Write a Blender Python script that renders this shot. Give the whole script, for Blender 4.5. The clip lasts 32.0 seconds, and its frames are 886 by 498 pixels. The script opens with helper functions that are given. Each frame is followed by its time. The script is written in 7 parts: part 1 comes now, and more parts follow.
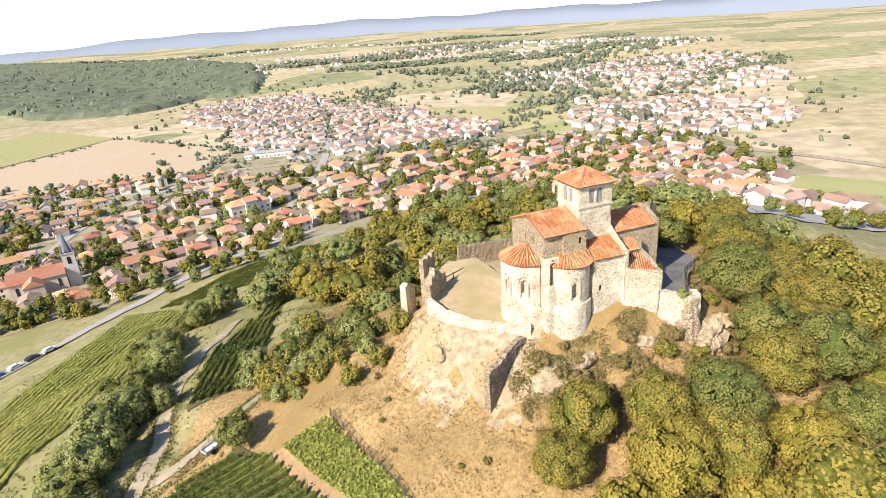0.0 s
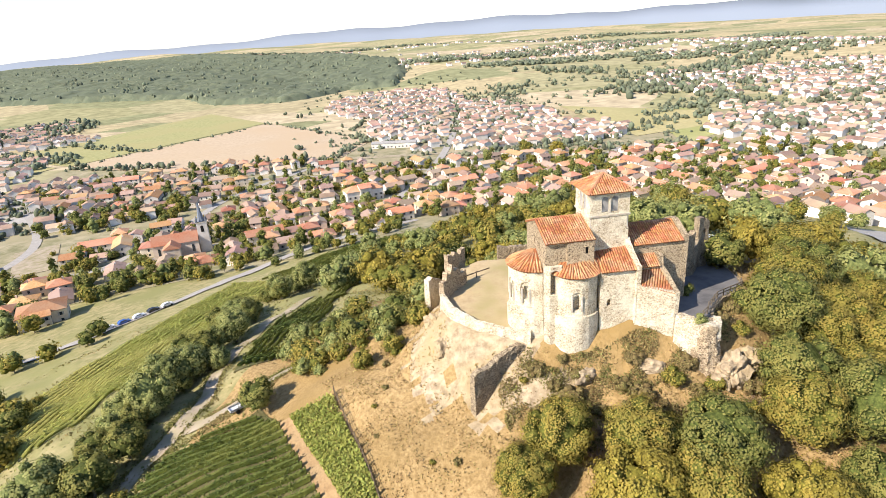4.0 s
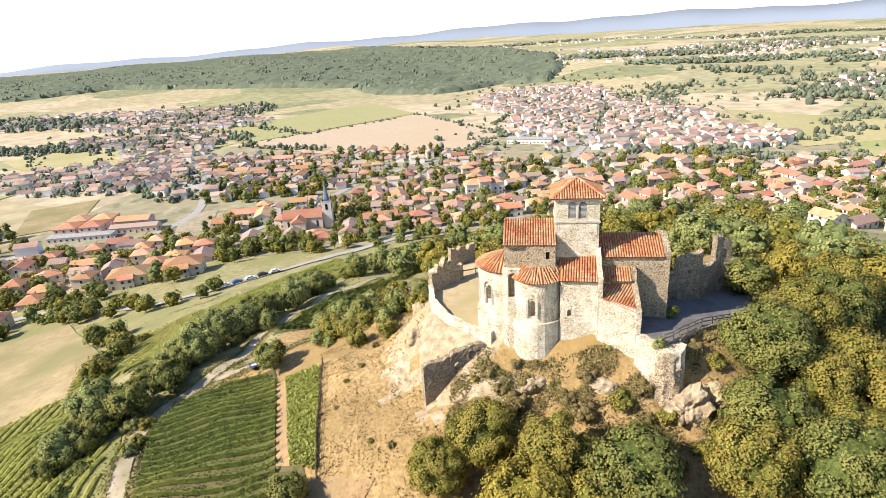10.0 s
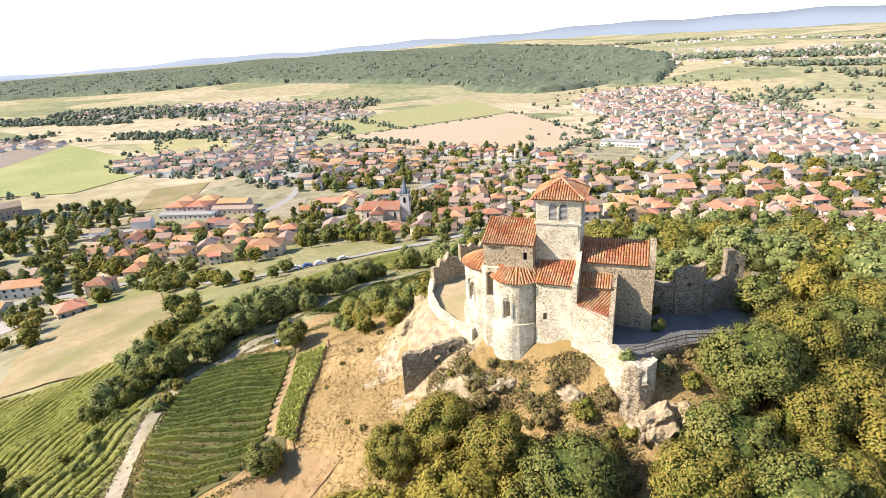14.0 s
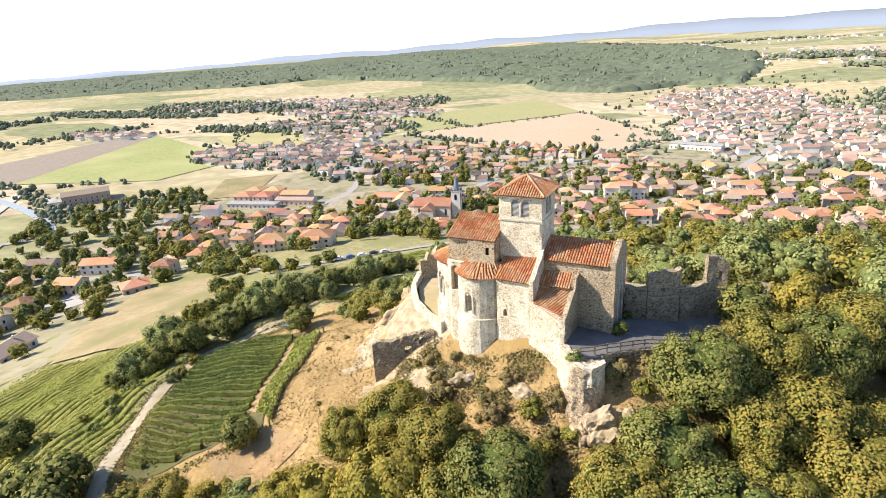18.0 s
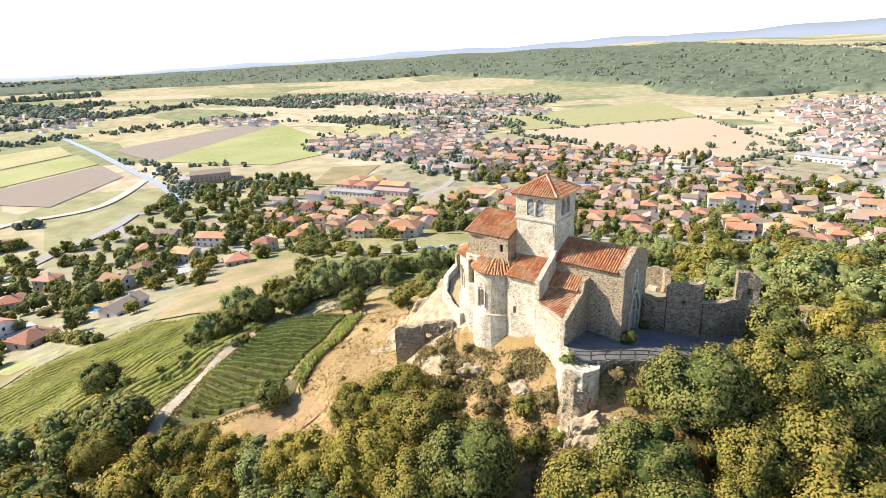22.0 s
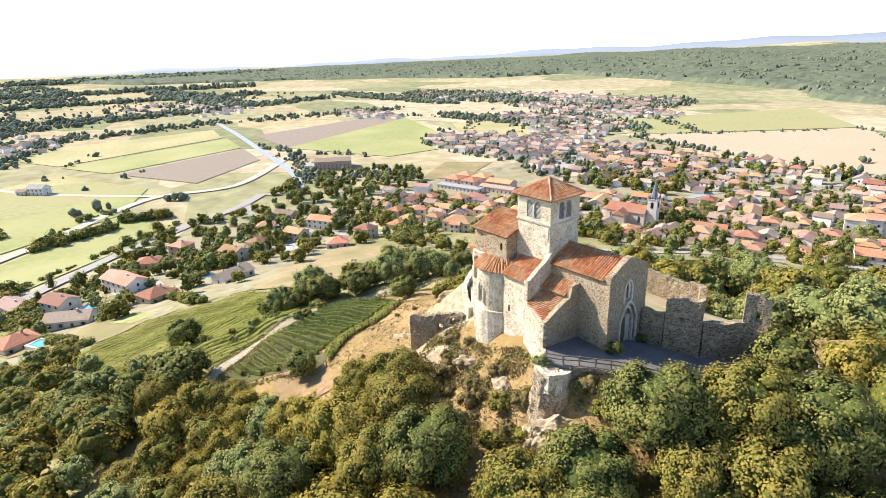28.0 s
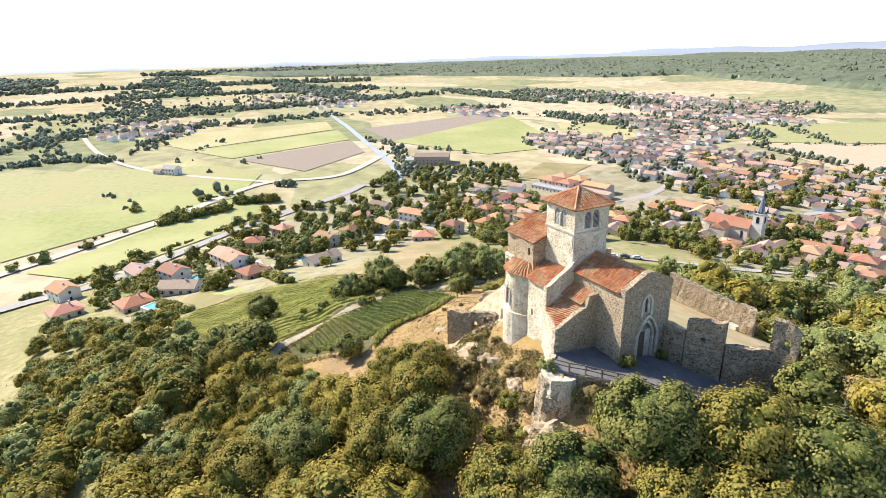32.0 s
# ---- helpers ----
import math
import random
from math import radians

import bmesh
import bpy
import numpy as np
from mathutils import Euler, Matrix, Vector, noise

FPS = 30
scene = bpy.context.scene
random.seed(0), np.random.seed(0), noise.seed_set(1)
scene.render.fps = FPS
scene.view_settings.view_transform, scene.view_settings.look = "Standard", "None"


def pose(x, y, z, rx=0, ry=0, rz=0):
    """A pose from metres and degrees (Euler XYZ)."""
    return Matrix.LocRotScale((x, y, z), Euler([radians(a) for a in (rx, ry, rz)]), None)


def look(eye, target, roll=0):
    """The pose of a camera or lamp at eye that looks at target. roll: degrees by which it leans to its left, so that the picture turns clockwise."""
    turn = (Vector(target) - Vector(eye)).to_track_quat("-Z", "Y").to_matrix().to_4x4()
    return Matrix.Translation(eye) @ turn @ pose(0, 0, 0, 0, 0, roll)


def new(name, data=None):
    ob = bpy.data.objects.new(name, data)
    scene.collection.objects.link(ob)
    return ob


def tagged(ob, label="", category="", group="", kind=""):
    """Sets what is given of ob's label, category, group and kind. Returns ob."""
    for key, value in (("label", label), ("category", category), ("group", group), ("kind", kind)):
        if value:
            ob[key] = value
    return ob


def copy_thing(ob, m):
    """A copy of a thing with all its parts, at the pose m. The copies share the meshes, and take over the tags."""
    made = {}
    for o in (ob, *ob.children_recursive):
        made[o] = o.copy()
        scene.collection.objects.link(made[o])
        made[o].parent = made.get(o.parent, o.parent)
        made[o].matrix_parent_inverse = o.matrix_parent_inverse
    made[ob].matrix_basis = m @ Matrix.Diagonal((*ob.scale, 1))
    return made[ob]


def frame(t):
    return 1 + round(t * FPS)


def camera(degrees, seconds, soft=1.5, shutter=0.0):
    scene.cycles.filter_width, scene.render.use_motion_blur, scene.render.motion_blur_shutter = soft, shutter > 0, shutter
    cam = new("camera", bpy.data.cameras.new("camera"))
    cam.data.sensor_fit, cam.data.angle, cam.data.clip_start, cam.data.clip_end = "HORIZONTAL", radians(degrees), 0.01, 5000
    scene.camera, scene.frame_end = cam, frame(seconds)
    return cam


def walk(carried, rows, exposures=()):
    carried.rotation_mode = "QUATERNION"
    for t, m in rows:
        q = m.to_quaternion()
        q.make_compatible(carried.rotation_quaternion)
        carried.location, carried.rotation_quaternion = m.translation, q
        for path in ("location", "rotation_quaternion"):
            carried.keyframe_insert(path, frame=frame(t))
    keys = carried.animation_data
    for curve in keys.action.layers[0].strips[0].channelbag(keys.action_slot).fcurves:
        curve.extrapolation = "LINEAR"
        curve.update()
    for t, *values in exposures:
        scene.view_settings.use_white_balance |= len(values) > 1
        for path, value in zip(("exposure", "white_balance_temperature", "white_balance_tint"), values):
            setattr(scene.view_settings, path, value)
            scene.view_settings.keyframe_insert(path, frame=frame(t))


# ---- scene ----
cam = camera(76.4, 32.0, soft=0.8)
PATH = [
    (0, (-44.03, -62.807, 36.811), (-43.397, -61.065, 36.062), -4.3),
    (1, (-40.226, -64.378, 36.757), (-39.674, -62.606, 36.011), -4.4),
    (2, (-36.305, -65.412, 36.493), (-35.884, -63.602, 35.755), -4.2),
    (3, (-32.494, -66.462, 36.202), (-32.208, -64.623, 35.47), -4.0),
    (3.5, (-30.385, -66.762, 35.932), (-30.156, -64.914, 35.203), -4.0),
    (5.5, (-22.491, -68.115, 35.565), (-22.35, -66.258, 34.835), -3.9),
    (6, (-20.483, -68.317, 35.373), (-20.4, -66.456, 34.646), -3.9),
    (7, (-16.551, -68.493, 35.088), (-16.554, -66.629, 34.364), -3.9),
    (8, (-12.75, -68.639, 34.939), (-12.855, -66.776, 34.219), -3.8),
    (9, (-9.004, -68.774, 34.85), (-9.246, -66.922, 34.135), -3.5),
    (10, (-5.253, -68.406, 34.491), (-5.569, -66.565, 33.778), -3.6),
    (11, (-1.576, -67.973, 34.242), (-1.941, -66.14, 33.53), -3.7),
    (12, (2.006, -67.485, 33.846), (1.575, -65.665, 33.138), -3.7),
    (13, (5.457, -66.974, 33.637), (4.924, -65.179, 32.933), -3.5),
    (14, (8.856, -66.11, 33.56), (8.209, -64.352, 32.86), -3.3),
    (14.5, (10.476, -65.557, 33.343), (9.801, -63.809, 32.644), -3.4),
    (16.5, (16.72, -63.787, 32.977), (15.964, -62.071, 32.28), -3.4),
    (17, (18.188, -63.106, 32.762), (17.411, -61.399, 32.067), -3.5),
    (18, (21.038, -62.295, 32.535), (20.164, -60.634, 31.844), -3.3),
    (19, (23.68, -61.485, 32.335), (22.73, -59.866, 31.646), -3.1),
    (20, (26.404, -60.932, 32.469), (25.359, -59.37, 31.784), -2.9),
    (21, (28.802, -59.984, 32.412), (27.685, -58.472, 31.728), -2.7),
    (22, (31.115, -58.739, 32.282), (29.937, -57.275, 31.6), -2.5),
    (23, (33.306, -57.584, 32.312), (32.062, -56.173, 31.632), -2.4),
    (24, (35.421, -56.362, 32.142), (34.123, -55.0, 31.463), -2.2),
    (25, (37.503, -55.2, 32.323), (36.164, -53.879, 31.644), -2.2),
    (26, (39.553, -53.774, 32.259), (38.148, -52.522, 31.581), -2.0),
    (26.5, (40.593, -53.1, 32.284), (39.156, -51.885, 31.607), -1.9),
    (28.5, (44.192, -50.021, 32.256), (42.712, -48.858, 31.581), -1.9),
    (29, (45.06, -49.418, 32.353), (43.565, -48.274, 31.678), -1.9),
    (30, (47.144, -48.114, 32.8), (45.548, -47.115, 32.127), -1.5),
    (31, (48.928, -46.509, 32.846), (47.31, -45.546, 32.173), -1.5),
    (32, (50.632, -44.986, 33.344), (48.964, -44.114, 32.669), -1.2),
]
walk(cam, [(t, look(eye, target, roll)) for t, eye, target, roll in PATH], [(0, 0.84, 6550, 15), (12, 0.91, 6500, 14), (32, 1.06, 6350, 13)])

# ---- light ----
SUN = Vector((-1.9, -1.0, 1.65)).normalized()
world = bpy.data.worlds.new("sky")
scene.world = world
world.use_nodes = True
wn = world.node_tree
sky = wn.nodes.new("ShaderNodeTexSky")
sky.sky_type = "NISHITA"
sky.sun_disc = False
sky.sun_elevation = math.asin(SUN.z)
sky.sun_rotation = math.atan2(SUN.x, SUN.y)
sky.air_density, sky.dust_density, sky.ozone_density = 0.8, 0.25, 2.5
wn.links.new(sky.outputs[0], wn.nodes["Background"].inputs[0])
wn.nodes["Background"].inputs[1].default_value = 0.15
lamp = bpy.data.lights.new("sun", "SUN")
lamp.energy, lamp.angle, lamp.color = 5.0, radians(0.55), (1.0, 0.93, 0.80)
sun = new("sun", lamp)
sun.matrix_world = look(tuple(SUN * 300), (0, 0, 0))


# ---- materials ----
def surf(name, c1, c2, scale=1.0, c3=None, scale3=0.08, rough=0.9, bump=0.3, bscale=None, vary=0.0, island=False, spec=0.2, soft=0.0):
    """A rough surface: fine grain between c1 and c2, large stains towards c3, relief, and a shift of tone from piece to piece."""
    m = bpy.data.materials.new(name)
    m.use_nodes = True
    nt = m.node_tree
    N, Lk = nt.nodes, nt.links
    b = N["Principled BSDF"]
    b.inputs["Roughness"].default_value = rough
    b.inputs["Specular IOR Level"].default_value = spec
    geo = N.new("ShaderNodeNewGeometry")
    fine = N.new("ShaderNodeTexNoise")
    fine.inputs["Scale"].default_value = scale
    fine.inputs["Detail"].default_value = 6
    fine.inputs["Roughness"].default_value = 0.65
    Lk.new(geo.outputs["Position"], fine.inputs["Vector"])
    ramp = N.new("ShaderNodeValToRGB")
    ramp.color_ramp.elements[0].position, ramp.color_ramp.elements[1].position = 0.35, 0.65
    ramp.color_ramp.elements[0].color, ramp.color_ramp.elements[1].color = (*c1, 1), (*c2, 1)
    Lk.new(fine.outputs["Fac"], ramp.inputs[0])
    out = ramp.outputs[0]
    if c3:
        big = N.new("ShaderNodeTexNoise")
        big.inputs["Scale"].default_value = scale3
        big.inputs["Detail"].default_value = 4
        Lk.new(geo.outputs["Position"], big.inputs["Vector"])
        r2 = N.new("ShaderNodeValToRGB")
        r2.color_ramp.elements[0].position, r2.color_ramp.elements[1].position = 0.42, 0.66
        Lk.new(big.outputs["Fac"], r2.inputs[0])
        mix = N.new("ShaderNodeMixRGB")
        mix.inputs[2].default_value = (*c3, 1)
        Lk.new(r2.outputs[0], mix.inputs[0])
        Lk.new(out, mix.inputs[1])
        out = mix.outputs[0]
    if vary:
        info = geo.outputs["Random Per Island"] if island else N.new("ShaderNodeObjectInfo").outputs["Random"]
        hsv = N.new("ShaderNodeHueSaturation")
        rng = N.new("ShaderNodeMapRange")
        rng.inputs["To Min"].default_value, rng.inputs["To Max"].default_value = 1 - vary, 1 + vary
        Lk.new(info, rng.inputs["Value"])
        Lk.new(rng.outputs[0], hsv.inputs["Value"])
        rng2 = N.new("ShaderNodeMapRange")
        rng2.inputs["To Min"].default_value, rng2.inputs["To Max"].default_value = 0.5 - vary * 0.06, 0.5 + vary * 0.06
        mul = N.new("ShaderNodeMath")
        mul.operation = "FRACT"
        mul2 = N.new("ShaderNodeMath")
        mul2.operation = "MULTIPLY"
        mul2.inputs[1].default_value = 7.31
        Lk.new(info, mul2.inputs[0])
        Lk.new(mul2.outputs[0], mul.inputs[0])
        Lk.new(mul.outputs[0], rng2.inputs["Value"])
        Lk.new(rng2.outputs[0], hsv.inputs["Hue"])
        Lk.new(out, hsv.inputs["Color"])
        out = hsv.outputs[0]
    Lk.new(out, b.inputs["Base Color"])
    if bump:
        bn = N.new("ShaderNodeBump")
        bn.inputs["Strength"].default_value = bump
        bn.inputs["Distance"].default_value = 0.15
        if bscale:
            tex = N.new("ShaderNodeTexNoise")
            tex.inputs["Scale"].default_value = bscale
            tex.inputs["Detail"].default_value = 5
            Lk.new(geo.outputs["Position"], tex.inputs["Vector"])
            Lk.new(tex.outputs["Fac"], bn.inputs["Height"])
        else:
            Lk.new(fine.outputs["Fac"], bn.inputs["Height"])
        Lk.new(bn.outputs[0], b.inputs["Normal"])
    if soft:
        b.inputs["Subsurface Weight"].default_value = 0
        tr = N.new("ShaderNodeBsdfTranslucent")
        Lk.new(out, tr.inputs["Color"])
        mx = N.new("ShaderNodeMixShader")
        mx.inputs[0].default_value = soft
        Lk.new(b.outputs[0], mx.inputs[1])
        Lk.new(tr.outputs[0], mx.inputs[2])
        Lk.new(mx.outputs[0], N["Material Output"].inputs[0])
    return m


def masonry(name, stones, mortar, size=2.6, plaster=None, amount=0.5):
    """Rubble stone: cells of uneven colour in recessed mortar, with patches of old render."""
    m = bpy.data.materials.new(name)
    m.use_nodes = True
    nt = m.node_tree
    N, Lk = nt.nodes, nt.links
    b = N["Principled BSDF"]
    b.inputs["Roughness"].default_value = 0.95
    b.inputs["Specular IOR Level"].default_value = 0.1
    geo = N.new("ShaderNodeNewGeometry")
    warp = N.new("ShaderNodeTexNoise")
    warp.inputs["Scale"].default_value = 1.7
    Lk.new(geo.outputs["Position"], warp.inputs["Vector"])
    add = N.new("ShaderNodeMixRGB")
    add.blend_type = "ADD"
    add.inputs[0].default_value = 0.35
    Lk.new(geo.outputs["Position"], add.inputs[1])
    Lk.new(warp.outputs["Color"], add.inputs[2])
    mp = N.new("ShaderNodeMapping")
    mp.inputs["Scale"].default_value = (1, 1, 1.5)
    Lk.new(add.outputs[0], mp.inputs[0])
    cell = N.new("ShaderNodeTexVoronoi")
    cell.inputs["Scale"].default_value = size
    edge = N.new("ShaderNodeTexVoronoi")
    edge.feature = "DISTANCE_TO_EDGE"
    edge.inputs["Scale"].default_value = size
    for v in (cell, edge):
        Lk.new(mp.outputs[0], v.inputs["Vector"])
    sep = N.new("ShaderNodeSeparateColor")
    Lk.new(cell.outputs["Color"], sep.inputs[0])
    ramp = N.new("ShaderNodeValToRGB")
    cr = ramp.color_ramp
    cr.elements[0].color, cr.elements[1].color = (*stones[0], 1), (*stones[-1], 1)
    for i, c in enumerate(stones[1:-1]):
        cr.elements.new((i + 1) / (len(stones) - 1)).color = (*c, 1)
    Lk.new(sep.outputs[0], ramp.inputs[0])
    jr = N.new("ShaderNodeMapRange")
    jr.inputs["From Min"].default_value, jr.inputs["From Max"].default_value = 0.03, 0.15
    Lk.new(edge.outputs["Distance"], jr.inputs["Value"])
    mix = N.new("ShaderNodeMixRGB")
    mix.inputs[1].default_value = (*mortar, 1)
    Lk.new(jr.outputs[0], mix.inputs[0])
    Lk.new(ramp.outputs[0], mix.inputs[2])
    big = N.new("ShaderNodeTexNoise")
    big.inputs["Scale"].default_value = 0.45
    big.inputs["Detail"].default_value = 7
    big.inputs["Roughness"].default_value = 0.7
    Lk.new(geo.outputs["Position"], big.inputs["Vector"])
    br = N.new("ShaderNodeMapRange")
    br.inputs["From Min"].default_value, br.inputs["From Max"].default_value = 0.62 - amount * 0.3, 0.78 - amount * 0.3
    Lk.new(big.outputs["Fac"], br.inputs["Value"])
    mix2 = N.new("ShaderNodeMixRGB")
    mix2.inputs[2].default_value = (*(plaster or mortar), 1)
    Lk.new(br.outputs[0], mix2.inputs[0])
    Lk.new(mix.outputs[0], mix2.inputs[1])
    grime = N.new("ShaderNodeTexNoise")
    grime.inputs["Scale"].default_value = 5
    grime.inputs["Detail"].default_value = 6
    Lk.new(geo.outputs["Position"], grime.inputs["Vector"])
    gr = N.new("ShaderNodeMapRange")
    gr.inputs["From Min"].default_value, gr.inputs["From Max"].default_value = 0.3, 0.7
    gr.inputs["To Min"].default_value, gr.inputs["To Max"].default_value = 0.68, 1.12
    Lk.new(grime.outputs["Fac"], gr.inputs["Value"])
    mul = N.new("ShaderNodeMixRGB")
    mul.blend_type = "MULTIPLY"
    mul.inputs[0].default_value = 1
    Lk.new(mix2.outputs[0], mul.inputs[1])
    Lk.new(gr.outputs[0], mul.inputs[2])
    Lk.new(mul.outputs[0], b.inputs["Base Color"])
    bn = N.new("ShaderNodeBump")
    bn.inputs["Strength"].default_value = 0.7
    bn.inputs["Distance"].default_value = 0.06
    Lk.new(jr.outputs[0], bn.inputs["Height"])
    Lk.new(bn.outputs[0], b.inputs["Normal"])
    return m


def patchwork(name):
    """Open country far off: fields of stubble, hay and pasture, with hedges along their edges."""
    m = bpy.data.materials.new(name)
    m.use_nodes = True
    N, Lk = m.node_tree.nodes, m.node_tree.links
    b = N["Principled BSDF"]
    b.inputs["Roughness"].default_value = 1
    b.inputs["Specular IOR Level"].default_value = 0
    geo = N.new("ShaderNodeNewGeometry")
    mp = N.new("ShaderNodeMapping")
    mp.inputs["Scale"].default_value = (0.0042, 0.0070, 0.0)
    mp.inputs["Rotation"].default_value = (0, 0, 0.5)
    Lk.new(geo.outputs["Position"], mp.inputs[0])
    cell = N.new("ShaderNodeTexVoronoi")
    cell.distance = "CHEBYCHEV"
    cell.inputs["Scale"].default_value = 1
    Lk.new(mp.outputs[0], cell.inputs["Vector"])
    sep = N.new("ShaderNodeSeparateColor")
    Lk.new(cell.outputs["Color"], sep.inputs[0])
    ramp = N.new("ShaderNodeValToRGB")
    ramp.color_ramp.interpolation = "CONSTANT"
    cols = [(0.41, 0.34, 0.20), (0.30, 0.28, 0.15), (0.45, 0.37, 0.24), (0.24, 0.24, 0.13), (0.38, 0.32, 0.19), (0.33, 0.30, 0.17)]
    ramp.color_ramp.elements[0].color = (*cols[0], 1)
    ramp.color_ramp.elements[1].position, ramp.color_ramp.elements[1].color = 0.84, (*cols[-1], 1)
    for i, c in enumerate(cols[1:-1]):
        ramp.color_ramp.elements.new(0.17 * (i + 1)).color = (*c, 1)
    Lk.new(sep.outputs[0], ramp.inputs[0])
    nz = N.new("ShaderNodeTexNoise")
    nz.inputs["Scale"].default_value = 0.06
    nz.inputs["Detail"].default_value = 8
    Lk.new(geo.outputs["Position"], nz.inputs["Vector"])
    rg = N.new("ShaderNodeMapRange")
    rg.inputs["From Min"].default_value, rg.inputs["From Max"].default_value = 0.3, 0.7
    rg.inputs["To Min"].default_value, rg.inputs["To Max"].default_value = 0.75, 1.2
    Lk.new(nz.outputs["Fac"], rg.inputs["Value"])
    mul = N.new("ShaderNodeMixRGB")
    mul.blend_type = "MULTIPLY"
    mul.inputs[0].default_value = 1
    Lk.new(ramp.outputs[0], mul.inputs[1])
    Lk.new(rg.outputs[0], mul.inputs[2])
    Lk.new(mul.outputs[0], b.inputs["Base Color"])
    return m


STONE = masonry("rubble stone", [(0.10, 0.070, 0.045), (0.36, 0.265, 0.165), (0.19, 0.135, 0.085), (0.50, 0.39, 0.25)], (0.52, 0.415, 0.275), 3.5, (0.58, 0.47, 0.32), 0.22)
# lime render in part; its paleness also paints in the glare of sunlit walls
STONE_LIT = masonry("limed rubble stone, sunlit tone", [(0.22, 0.155, 0.095), (0.58, 0.48, 0.33), (0.36, 0.275, 0.18), (0.70, 0.60, 0.43)], (0.68, 0.59, 0.43), 3.5, (0.78, 0.70, 0.53), 0.55)
STONE_DARK = masonry("dark basalt rubble", [(0.07, 0.052, 0.036), (0.27, 0.20, 0.13), (0.14, 0.105, 0.072), (0.42, 0.33, 0.21)], (0.40, 0.32, 0.21), 3.3, (0.48, 0.40, 0.28), 0.2)
DRESSED = surf("dressed stone", (0.46, 0.41, 0.33), (0.62, 0.57, 0.47), 3, (0.36, 0.31, 0.24), 0.9, 0.9, 0.2)
TILE = surf("clay tile", (0.34, 0.125, 0.050), (0.48, 0.21, 0.095), 2.5, (0.45, 0.275, 0.15), 0.5, 0.85, 0.1, None, 0.26, True)
TILE_BED = surf("clay tile bed", (0.24, 0.08, 0.035), (0.32, 0.12, 0.05), 3)
DARK = surf("dark opening", (0.012, 0.011, 0.010), (0.02, 0.018, 0.016), 2, bump=0)
LOUVRE = surf("weathered louvre wood", (0.30, 0.29, 0.27), (0.44, 0.42, 0.39), 6)
WOOD = surf("old oak", (0.10, 0.07, 0.045), (0.18, 0.13, 0.085), 5)
ASPHALT = surf("terrace asphalt", (0.105, 0.100, 0.100), (0.15, 0.145, 0.14), 1.2, (0.18, 0.17, 0.16), 0.25)
SAND = surf("sandy courtyard", (0.36, 0.27, 0.15), (0.47, 0.365, 0.215), 0.8, (0.32, 0.265, 0.12), 0.2)
ROCK = surf("basalt and dry earth", (0.23, 0.17, 0.105), (0.47, 0.375, 0.245), 0.9, (0.34, 0.26, 0.14), 0.12, 1, 1.0, 1.3)
DRYGRASS = surf("dry grass slope", (0.23, 0.148, 0.060), (0.41, 0.285, 0.13), 1.6, (0.25, 0.165, 0.062), 0.06, 1, 1.0, 2.6)
COUNTRY = patchwork("open country")
HILLSIDE = surf("rough grass hillside", (0.19, 0.18, 0.07), (0.36, 0.30, 0.15), 0.35, (0.22, 0.21, 0.08), 0.05, 1, 0.6, 1.2)
TRACK = surf("pale dirt track", (0.29, 0.235, 0.165), (0.43, 0.36, 0.265), 0.7, (0.26, 0.225, 0.12), 0.35, 0.95, 0.6, 1.5)
PALE_ROAD = surf("pale limestone road", (0.42, 0.375, 0.30), (0.52, 0.47, 0.385), 0.5, (0.46, 0.41, 0.32), 0.05, 1.0, 0.1, None, 0.0, False, 0.0)
ROAD = surf("grey road", (0.30, 0.28, 0.255), (0.38, 0.355, 0.32), 0.5, (0.34, 0.315, 0.28), 0.05, 1.0, 0.1, None, 0.0, False, 0.0)
VINE = surf("vine leaves", (0.050, 0.075, 0.014), (0.115, 0.145, 0.028), 0.9, (0.16, 0.17, 0.035), 0.06, 0.7, 0, None, 0.35, True, 0.2, 0.35)
# soil and weeds, darkened in colour for the shade between vine rows
SHADED_VINE_SOIL = surf("shadow-dark vineyard soil and weeds", (0.075, 0.070, 0.030), (0.145, 0.115, 0.055), 0.8, (0.09, 0.095, 0.03), 0.1, 1, 0.5)
VINE_EARTH = surf("pale soil and grass between vines", (0.15, 0.155, 0.052), (0.24, 0.215, 0.085), 0.8, (0.18, 0.19, 0.06), 0.1, 1, 0.5)
VINE_PALE = surf("sunlit vine canopy", (0.20, 0.225, 0.045), (0.33, 0.335, 0.08), 0.8, (0.37, 0.35, 0.095), 0.04, 0.85, 0, None, 0.35, True, 0.2, 0.3)
WHITE_WALL = surf("pale render", (0.60, 0.55, 0.47), (0.74, 0.69, 0.61), 0.4, (0.56, 0.50, 0.42), 0.06, 0.9, 0.05, None, 0.14)
CREAM_WALL = surf("cream render", (0.50, 0.42, 0.32), (0.64, 0.55, 0.43), 0.4, (0.48, 0.38, 0.28), 0.06, 0.9, 0.05, None, 0.2)
PINK_WALL = surf("rose render", (0.55, 0.40, 0.31), (0.66, 0.50, 0.40), 0.4, None, 0.06, 0.9, 0.05, None, 0.08)
HOUSE_TILE = surf("village roof tile", (0.37, 0.155, 0.075), (0.48, 0.245, 0.13), 1.3, (0.40, 0.25, 0.155), 0.08, 0.85, 0.2, None, 0.34)
BROWN_TILE = surf("weathered brown roof tile", (0.24, 0.16, 0.12), (0.36, 0.26, 0.19), 1.3, (0.30, 0.22, 0.17), 0.08, 0.85, 0.2, None, 0.30)
GREY_ROOF = surf("grey flat roof", (0.27, 0.255, 0.235), (0.37, 0.35, 0.32), 0.6, None, 0.06, 0.9, 0.1)
